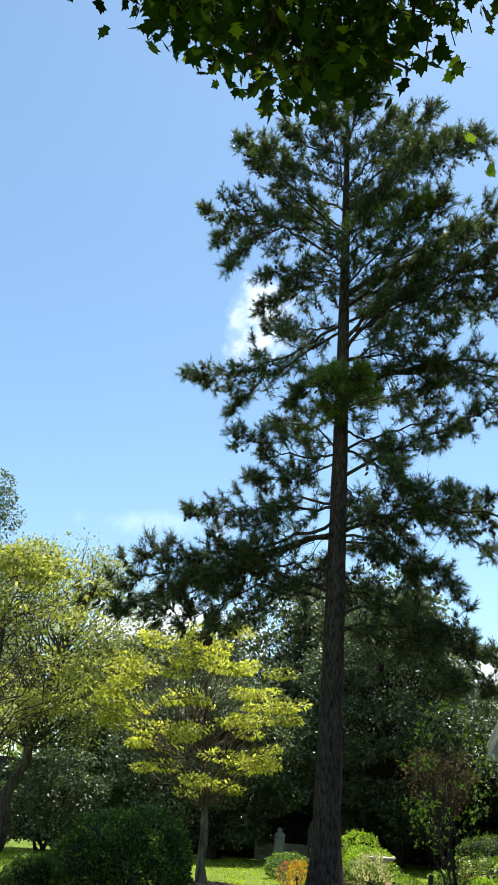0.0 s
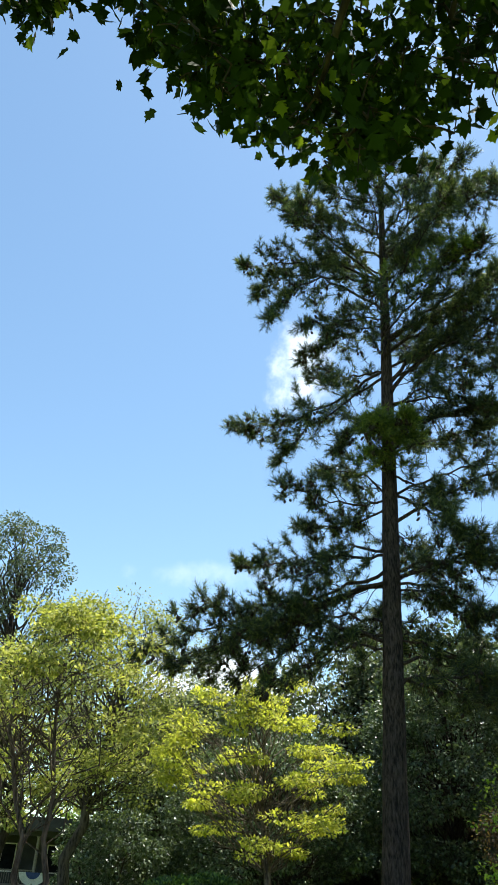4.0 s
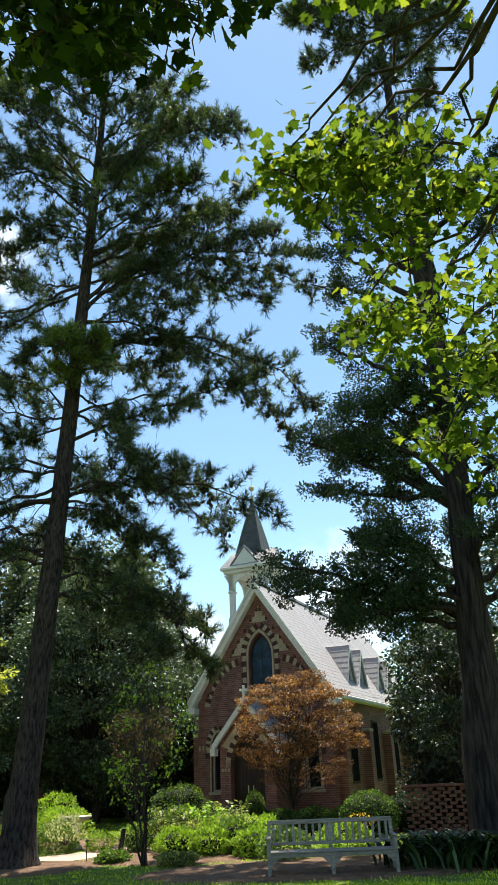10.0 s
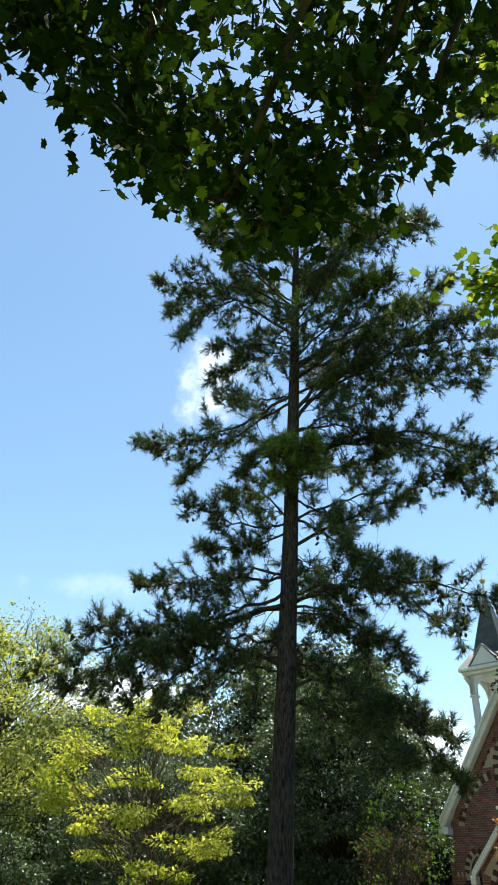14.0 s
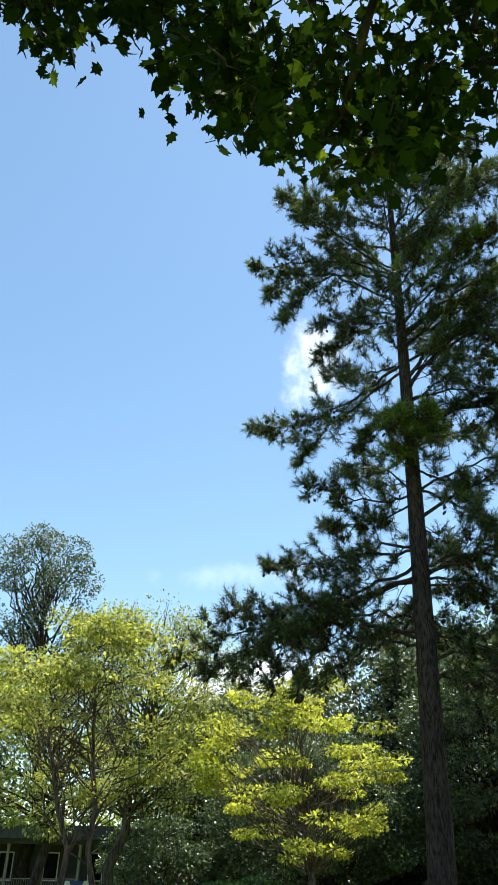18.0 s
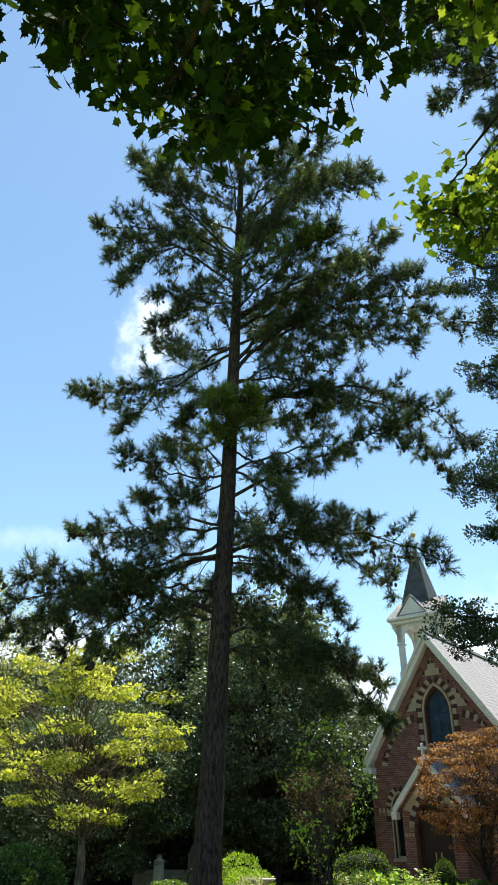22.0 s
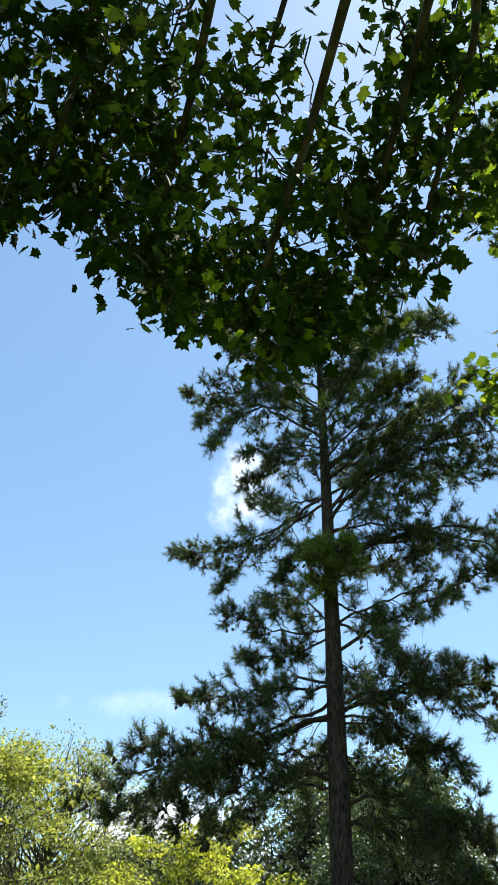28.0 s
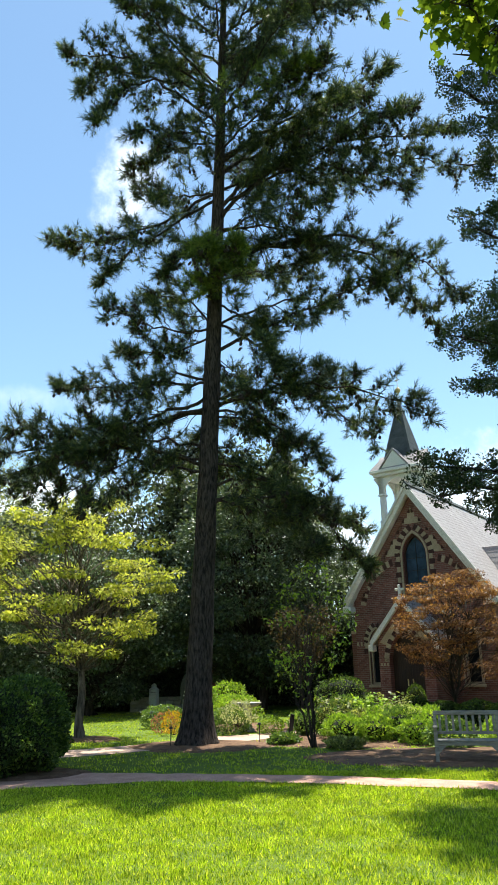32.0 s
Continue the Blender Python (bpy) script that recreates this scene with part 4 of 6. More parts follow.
def belfry():
    bx, by = -1.30, 2.76
    B = part("belfry", slab(bx - 0.95, bx + 0.95, by - 0.95, by + 0.95, 5.6, 8.15), M_TRIM, CH, "white timber belfry with a dark pointed spire")
    B.location.z = -0.33
    for sx in (-1, 1):
        for sy in (-1, 1):
            cx, cy = bx + sx * 0.80, by + sy * 0.80
            col = part("column", slab(cx - 0.12, cx + 0.12, cy - 0.12, cy + 0.12, 8.15, 9.50, bevel=0.03), M_TRIM, B)
            part("capital", slab(cx - 0.17, cx + 0.17, cy - 0.17, cy + 0.17, 9.37, 9.47, bevel=0.03), M_TRIM, col)
            part("base", slab(cx - 0.16, cx + 0.16, cy - 0.16, cy + 0.16, 8.15, 8.27, bevel=0.02), M_TRIM, col)
            part("upper_post", slab(cx - 0.13, cx + 0.13, cy - 0.13, cy + 0.13, 9.50, 10.25, bevel=0.02), M_TRIM, col)
            part("bracket", prism([(cx + sx * 0.13, 9.80), (cx + sx * 0.40, 10.25), (cx + sx * 0.13, 10.25)], cy - 0.05, cy + 0.05), M_TRIM, col)
    for turn in range(4):
        arch = prism([(-0.93, 9.50), (-0.68, 9.50)] + [(-0.68 * math.cos(a), 9.50 + 0.62 * math.sin(a)) for a in np.linspace(0.1, math.pi - 0.1, 12)] + [(0.68, 9.50), (0.93, 9.50), (0.93, 10.27), (-0.93, 10.27)], -0.93, -0.84)
        bmesh.ops.transform(arch, matrix=Matrix.Translation((bx, by, 0)) @ Matrix.Rotation(turn * math.pi / 2, 4, "Z"), verts=arch.verts)
        part("arched_panel", arch, M_TRIM, B)
        # gablet on each face of the skirt roof
        g = prism([(-0.62, 10.59), (0.62, 10.59), (0, 11.37)], -1.16, -1.08)
        bmesh.ops.transform(g, matrix=Matrix.Translation((bx, by, 0)) @ Matrix.Rotation(turn * math.pi / 2, 4, "Z"), verts=g.verts)
        gp = part("gablet", g, M_TRIM, B, "white triangular gablet")
        for s in (-1, 1):
            bm = bmesh.new()
            vs = [bm.verts.new(p) for p in ((0, -1.20, 11.41), (s * 0.72, -1.20, 10.55), (s * 0.72, -0.5, 10.55), (0, -0.5, 11.41))]
            bm.faces.new(vs)
            ws = [bm.verts.new((p.co.x, p.co.y, p.co.z + 0.05)) for p in vs]
            bm.faces.new(ws)
            for i in range(4):
                bm.faces.new((vs[i], vs[(i + 1) % 4], ws[(i + 1) % 4], ws[i]))
            bmesh.ops.transform(bm, matrix=Matrix.Translation((bx, by, 0)) @ Matrix.Rotation(turn * math.pi / 2, 4, "Z"), verts=bm.verts)
            part("gablet_roof", bm, M_SLATE, gp)
    part("cornice", slab(bx - 1.10, bx + 1.10, by - 1.10, by + 1.10, 10.25, 10.39, bevel=0.02), M_TRIM, B)
    part("eave_board", slab(bx - 1.22, bx + 1.22, by - 1.22, by + 1.22, 10.39, 10.55, bevel=0.03), M_TRIM, B, "broad white eave")
    bm = bmesh.new()
    rings = []
    for h, z in ((1.20, 10.55), (0.82, 11.10)):
        rings.append([bm.verts.new((bx + sx * h, by + sy * h, z)) for sx, sy in ((-1, -1), (1, -1), (1, 1), (-1, 1))])
    for i in range(4):
        bm.faces.new((rings[0][i], rings[0][(i + 1) % 4], rings[1][(i + 1) % 4], rings[1][i]))
    bm.faces.new(rings[1])
    bm.faces.new(rings[0][::-1])
    part("skirt_roof", bm, M_SLATE, B, "grey slate skirt of the spire")
    prev = 0.82
    for k in range(12):                                  # spire in shingle courses
        z0, z1 = 11.05 + k * 0.25, 11.05 + (k + 1) * 0.25 + 0.02
        h0 = 0.70 * (1 - k / 12.4) ** 0.94
        h1 = 0.70 * (1 - (k + 1) / 12.4) ** 0.94 - 0.012
        bm = bmesh.new()
        lo = [bm.verts.new((bx + h0 * sx, by + h0 * sy, z0)) for sx, sy in ((-1, -1), (1, -1), (1, 1), (-1, 1))]
        hi = [bm.verts.new((bx + max(h1, 0.02) * sx, by + max(h1, 0.02) * sy, z1)) for sx, sy in ((-1, -1), (1, -1), (1, 1), (-1, 1))]
        for i in range(4):
            bm.faces.new((lo[i], lo[(i + 1) % 4], hi[(i + 1) % 4], hi[i]))
        bm.faces.new(lo[::-1])
        bm.faces.new(hi)
        part("shingle_course", bm, M_SPIRE, B)
    f = part("finial", lathe(((0.09, 13.95), (0.13, 14.08), (0.06, 14.18), (0.04, 14.30), (0.04, 14.48)), 10, (bx, by, 0)), M_TRIM, B, "pale turned finial")
    part("ball", lathe([(0.14 * math.sin(a), 14.60 - 0.14 * math.cos(a)) for a in np.linspace(0.15, 3.0, 9)], 12, (bx, by, 0)), M_GOLD, f, "small gilded ball")
    part("rod", slab(bx - 0.012, bx + 0.012, by - 0.012, by + 0.012, 14.72, 15.45), M_GOLD, f)
    part("vane", slab(bx - 0.12, bx + 0.12, by - 0.008, by + 0.008, 15.1, 15.15), M_GOLD, f)


chapel_walls()
voussoirs(0, 1.22, 5.95, 0.24, 9, jambs=7)
for side in (-1, 1):
    voussoirs(side * 1.95, 0.72, 2.6, 0.20, 7, jambs=2)
relieving_arch()
bargeboards()
roof()
for side in (-1, 1):
    side_wall(side)
for pos in (3.3, 4.95, 7.9, 9.55):
    dormer(pos)
porch()
belfry()

# ---------------------------------------------------------------- tall pine
def pine_tree(at, turn, PINE_H, girth, boughs, label, seed, lean=0.85, needles=(38, 0.225, 0.0080)):
    """A tall pine. boughs: height on the stem, (offset, height) of the middle and of the tip, how far the tip lies
    back, fullness, and 1 for yellow-green needles.
    """
    global RNG
    RNG = np.random.default_rng(seed)

    def pine_axis(z):
        u = z / PINE_H
        return np.array([lean * u + 0.10 * math.sin(3.0 * u), 0.15 * math.sin(4 * u), z])

    root = thing("pine_tree", (*at, 0), turn, label, "tree")
    zs = np.concatenate([[-0.15, 0.0, 0.12, 0.3, 0.6, 1.0], np.linspace(1.8, PINE_H, 26)])
    sides = 20
    V = []
    for z in zs:
        c = pine_axis(max(z, 0))
        u = max(z, 0) / PINE_H
        r = girth * (1 - u) ** 0.72 + 0.02 + 0.17 * math.exp(-max(z, 0) / 0.40) + 0.05 * math.exp(-max(z, 0) / 2.0)
        for k in range(sides):
            a = k * math.tau / sides
            flute = 1 + (0.16 * math.exp(-max(z, 0) / 0.5)) * math.cos(5 * a + 0.7) + 0.025 * math.sin(9 * a + 3 * z)
            V.append((c[0] + r * flute * math.cos(a), c[1] + r * flute * math.sin(a), z))
    n = len(zs)
    i, j = np.meshgrid(np.arange(n - 1), np.arange(sides), indexing="ij")
    a, b = i * sides + j, i * sides + (j + 1) % sides
    Q = np.stack([a, b, b + sides, a + sides], -1).reshape(-1, 4)
    hold("trunk", mesh_np("trunk", np.array(V), Q, True), M_PINE_BARK, root, "straight furrowed grey-brown trunk")
    kinds = [needle_tuft(*needles) for _ in range(3)]
    for z0, mid, tip, depth, full, *yellowish in boughs:
        start = pine_axis(z0)
        m, e = np.array([mid[0], 0.45 * depth, mid[1]]), np.array([tip[0], depth, tip[1]])
        u = np.linspace(0, 1, 14)[:, None]
        k = 2 * m - 0.5 * (start + e)                    # the limb passes through its middle point
        axis = (1 - u) ** 2 * start + 2 * u * (1 - u) * k + u ** 2 * e
        reach = float(np.linalg.norm(e - start))
        axis[1:-1] += RNG.normal(0, 0.012 * reach, (12, 3))
        lines, shoots = [(axis, np.linspace(0.020 + 0.0062 * reach, 0.010, 14))], []
        pos, aim_at, cones = [], [], []
        count = int(reach * 4.0 * full + 6)
        for k in range(count + 1):
            u = 1.0 if k == count else 0.06 + 0.94 * ((k + RNG.random()) / count) ** 0.74
            p = np.array([np.interp(u, np.linspace(0, 1, 14), axis[:, i]) for i in range(3)])
            t = (axis[-1] - axis[-5]) if u > 0.7 else (axis[-1] - axis[0])
            t = t / np.linalg.norm(t)
            side = 1 if k % 2 else -1
            spread = np.array([-t[1], t[0], 0]) * side * RNG.uniform(0.2, 1.0) * (u < 1) + t * RNG.uniform(0.25, 0.9) + np.array([0, 0, RNG.normal(-0.02, 0.42)])
            spread /= np.linalg.norm(spread)
            L = RNG.uniform(0.45, 1.15) * (1.25 - 0.65 * u) * (0.60 + reach / 14) * (0.35 if k == count else 0.7 if u > 0.85 else 1)
            tw = curve_pts(p, p + spread * L + (0, 0, 0.06 * L), 6, -0.08 * L, 0.03)
            shoots.append((tw, np.linspace(0.017, 0.007, 6)))
            # shoots crowd towards the end of the twig, each with its brush of needles
            for q in (0.35, 0.60, 0.80, 0.92, 1.0, 1.0, 1.0):
                c = np.array([np.interp(q, np.linspace(0, 1, 6), tw[:, i]) for i in range(3)])
                for _ in range(2 if 0.8 < q < 1 else 1):
                    w = spread * (0.9 if q == 1.0 else 0.45) + RNG.normal(0, 0.55, 3) + (0, 0, 0.30)
                    w /= np.linalg.norm(w)
                    o = c + w * RNG.uniform(0.10, 0.34)
                    shoots.append((np.stack([c, o]), np.array([0.007, 0.005])))
                    pos.append(o)
                    aim_at.append(w + np.array([0, 0, 0.12]))
                if RNG.random() < 0.13 * (1.6 if u > 0.6 else 0.6):
                    for _ in range(RNG.integers(1, 4)):
                        cones.append(c + RNG.normal(0, 0.07, 3) + (0, 0, -0.08))
        for _ in range(3):                               # bare dead twigs
            u = RNG.integers(2, 10)
            e = axis[u] + np.array([RNG.normal(0, 0.5), RNG.normal(0, 0.4), -RNG.uniform(0.3, 1.2)])
            lines.append((curve_pts(axis[u], e, 6, 0, 0.06), np.linspace(0.010, 0.003, 6)))
        v, q = tubes(lines, 6)
        sv, sq = tubes(shoots, 3)
        br = hold("bough", mesh_np("bough", np.concatenate([v, sv]), np.concatenate([q, sq + len(v)]), True), M_PINE_BARK, root)
        pos, aim_at = np.array(pos), np.array(aim_at)
        aim_at /= np.linalg.norm(aim_at, axis=1)[:, None]
        V, Fc, base = [], [], 0
        for i, kind in enumerate(kinds):
            v, f = scatter_tufts(kind, pos[i::3], aim_at[i::3])
            V.append(v)
            Fc.append(f + base)
            base += len(v)
        hold("foliage", mesh_np("foliage", np.concatenate(V), np.concatenate(Fc)), M_YELLOW_NEEDLE if yellowish else M_NEEDLE, br, "yellow-green needles" if yellowish else "")
        if cones:
            hold("pine_cone", cone_mesh(np.array(cones)), M_CONE, br, "dark pine cones on the twigs", "stuff")


def needle_tuft(n, length, w):
    """One brush of long needles round a short shoot along +z: a full spray at the tip, shorter behind."""
    V, Fc = [], []
    for k in range(n):
        h = RNG.random()
        base = np.array([0, 0, -0.20 + 0.24 * h])
        el, az = RNG.uniform(0.65, 1.45) * (1.15 - 0.75 * h), RNG.uniform(0, math.tau)
        d = np.array([math.sin(el) * math.cos(az), math.sin(el) * math.sin(az), math.cos(el)])
        s = np.cross(d, RNG.normal(0, 1, 3))
        s /= np.linalg.norm(s)
        L = length * RNG.uniform(0.7, 1.1)
        V += [base - s * w, base + s * w, base + d * L + (0, 0, -0.015)]
        Fc.append((3 * k, 3 * k + 1, 3 * k + 2))
    return np.array(V), np.array(Fc)


def scatter_tufts(tuft, P, A):
    tv, tf = tuft
    n = len(P)
    ref = RNG.normal(0, 1, (n, 3))
    X = np.cross(A, ref)
    X /= np.linalg.norm(X, axis=1)[:, None]
    Y = np.cross(A, X)
    s = RNG.uniform(0.75, 1.25, n)[:, None, None]
    V = P[:, None] + s * (X[:, None] * tv[None, :, 0:1] + Y[:, None] * tv[None, :, 1:2] + A[:, None] * tv[None, :, 2:3])
    Fc = tf[None] + (np.arange(n) * len(tv))[:, None, None]
    return V.reshape(-1, 3), Fc.reshape(-1, 3)


def cone_mesh(P):
    ring = [(0.0, 0.065), (0.030, 0.04), (0.045, 0.0), (0.034, -0.04), (0.0, -0.07)]
    V, Q = [], []
    for p in P:
        b = len(V)
        lean = RNG.normal(0, 0.3, 2)
        for r, z in ring:
            for k in range(6):
                a = k * math.tau / 6
                V.append((p[0] + r * math.cos(a) + z * lean[0], p[1] + r * math.sin(a) + z * lean[1], p[2] + z))
        for i in range(4):
            for k in range(6):
                Q.append((b + i * 6 + k, b + i * 6 + (k + 1) % 6, b + i * 6 + 6 + (k + 1) % 6, b + i * 6 + 6 + k))
    return mesh_np("pine_cone", np.array(V), np.array(Q), True)


# height on the stem, middle (offset, height), tip (offset, height), depth of the tip, fullness
BOUGHS = [
    (21.4, (-1.4, 22.9), (-3.0, 24.2), 0.2, 1.2), (19.2, (-1.5, 20.1), (-4.0, 20.1), -0.3, 1.1), (17.8, (-1.6, 19.8), (-3.7, 19.6), 0.4, 1.0),
    (19.0, (-1.7, 19.1), (-2.9, 17.2), -0.9, 1.0), (17.2, (-0.6, 17.1), (-2.0, 16.4), 0.3, 1.1), (17.6, (-0.4, 17.2), (-1.8, 16.8), -1, 1),
    (15.7, (-1.5, 14.0), (-3.9, 13.6), -0.2, 1.1), (15.3, (-1.3, 14.0), (-2.8, 12.8), 0.5, 0.8), (15.5, (-0.5, 15.6), (-1.8, 16.0), 1.0, 0.9),
    (14.2, (-0.3, 13.3), (-0.8, 12.5), -0.5, 0.9), (11.0, (-0.8, 10.8), (-2.4, 11.3), -0.3, 1.1), (10.7, (-0.8, 10.3), (-2.0, 10.4), 0.5, 1.2),
    (10.9, (-0.3, 12.0), (-1.4, 12.3), 0.9, 1.2), (9.3, (-1.2, 9.1), (-2.8, 6.9), -0.5, 0.9), (9.3, (-1.6, 9.2), (-3.7, 9.1), 0.3, 1.0),
    (9.0, (-2.1, 8.0), (-4.8, 7.8), -0.2, 0.85), (8.6, (-2.4, 7.5), (-5.2, 6.2), -0.6, 0.8), (7.0, (-1.6, 7.1), (-3.6, 6.1), 0.4, 0.8),
    (6.7, (-1.1, 6.6), (-2.7, 5.5), -0.9, 0.7), (7.3, (-1.3, 7.7), (-4.4, 7.1), 1.0, 0.8), (20.1, (2.8, 22.0), (5.8, 23.2), -0.2, 1.2),
    (20.6, (2.5, 22.8), (4.7, 24.6), 0.8, 1.2), (18.3, (1.9, 18.4), (3.1, 18.4), -2.0, 1.6, 1), (16.7, (3.2, 18.6), (6.3, 20.5), 0.2, 1.4),
    (16.7, (3.3, 17.8), (6.6, 18.2), -0.6, 1.4), (16.1, (2.9, 18.1), (5.4, 20.5), 1.2, 1.3), (14.4, (3.2, 16.8), (8.0, 17.8), -0.3, 1.3),
    (14.9, (3.7, 17.2), (8.2, 16.8), 0.4, 1.3), (14.9, (3.2, 16.1), (6.0, 15.1), -1.0, 1.2), (15.3, (2.6, 16.8), (5.0, 16.9), 1.4, 1.1),
    (13.3, (4.4, 13.9), (7.7, 12.1), -0.2, 0.9), (13.1, (4.6, 13.8), (7.1, 11.2), 0.5, 0.9), (13.3, (3.7, 13.4), (5.3, 11.6), -0.9, 0.8),
    (10.2, (2.9, 11.4), (5.5, 12.4), -0.5, 0.8), (11.0, (2.4, 12.0), (4.0, 12.2), 0.9, 0.9), (13.9, (2.1, 15.0), (4.0, 15.5), 0.4, 1.1),
    (14.2, (2.2, 13.9), (3.2, 13.2), -1.2, 1.1), (12.5, (2.1, 13.2), (3.6, 13.8), 1.2, 1.0), (11.2, (1.8, 10.4), (2.8, 9.3), 0.3, 0.7),
    (11.8, (1.6, 10.8), (2.1, 9.6), -0.8, 0.8), (8.5, (2.9, 9.1), (6.2, 8.2), -0.5, 1.1), (8.6, (2.8, 9.0), (4.9, 7.8), 0.2, 0.9),
    (8.8, (2.2, 9.4), (4.2, 9.6), 0.9, 1.2), (8.4, (1.8, 8.2), (3.2, 6.9), -0.3, 1.3), (8.3, (1.5, 8.2), (2.5, 7.4), 0.8, 1.1),
    (5.7, (2.3, 5.9), (4.3, 4.2), -0.4, 1.1), (6.3, (2.4, 6.4), (4.4, 5.2), 0.4, 1.1), (6.0, (1.9, 5.7), (3.0, 4.4), -1.2, 0.9),
    (7.0, (1.5, 6.8), (2.7, 6.1), 0.7, 1.0),
    (6.9, (-2.6, 7.5), (-6.2, 6.6), -0.3, 1.0), (8.4, (-1.8, 7.9), (-4.6, 6.4), 0.8, 1.0),
    # the upper crown
    (20.0, (2.6, 21.4), (5.2, 22.6), -0.9, 1.2), (21.2, (2.0, 22.6), (3.9, 24.0), -1.0, 1.2), (22.6, (1.6, 23.9), (3.0, 25.2), 0.3, 1.2), (20.2, (-1.2, 21.6), (-2.4, 22.8), 0.0, 1.2),
    (19.2, (-1.0, 20.8), (-1.9, 22.0), -1.2, 1.1), (22.4, (-0.5, 23.6), (-1.3, 24.8), 0.2, 1.2), (22.4, (0.6, 23.4), (0.1, 24.6), -1.8, 1.2), (23.6, (1.3, 24.6), (1.9, 25.8), -0.6, 1.2),
    (24.4, (0.4, 25.4), (-0.1, 26.4), 0.4, 1.2), (25.0, (1.1, 25.9), (1.2, 26.9), 0.2, 1.2), (18.8, (1.2, 20.2), (2.2, 21.6), 0.8, 1.2), (19.6, (-0.2, 20.6), (-0.9, 21.6), 1.4, 1.1),
    # towards and away from the lawn
    (11.6, (0.3, 11.9), (0.2, 12.2), -2.0, 2.4, 1), (11.9, (0.6, 12.3), (0.9, 12.5), -1.7, 1.8, 1), (18.6, (1.8, 19.4), (2.8, 20.2), -2.6, 1.3), (13.6, (1.0, 14.0), (1.4, 14.4), 3.0, 1.1),
    (15.8, (0.6, 16.4), (0.2, 17.0), -2.2, 0.9), (16.8, (1.2, 17.6), (2.0, 18.4), 3.2, 1.1), (19.8, (0.6, 20.8), (0.2, 22.0), -2.4, 1.2), (20.6, (1.2, 21.6), (1.8, 22.8), 2.6, 1.2),
    (17.0, (2.0, 17.8), (3.6, 18.6), -2.2, 1.2), (10.2, (0.8, 10.3), (1.3, 10.0), 3.0, 1.0), (8.4, (0.2, 8.2), (-0.6, 7.6), 3.2, 1.0), (7.6, (0.8, 7.4), (1.2, 6.6), 3.0, 1.0)]
pine_tree((-4.95, 17.95), 15.4, 26.8, 0.288, BOUGHS, "tall dark pine with a furrowed trunk and long drooping boughs", 11, lean=0.92)
# pine glimpsed behind the cedar; its hidden crown is set to shade the lawn
HIGH = []
for k in range(26):
    a, z = radians(k * 137.5), 26.6 + 0.24 * k
    r = 3.7 * (1 - 0.25 * k / 26)
    HIGH.append((z, (0.5 * r * math.cos(a), z + 0.4), (r * math.cos(a), z + 0.5), 0.5 * r * math.sin(a), 1.7))
for k in range(9):
    a, z = radians(k * 137.5 + 40), 21.5 + 0.6 * k
    HIGH.append((z, (0.9 * math.cos(a), z + 0.2), (1.3 * math.cos(a), z + 0.1), 1.3 * math.sin(a), 1.6))
pine_tree((6.15, 18.6), 0, 33.6, 0.30, HIGH, "very tall pine behind the cedar, bare stemmed below", 23, lean=-0.2, needles=(30, 0.23, 0.010))
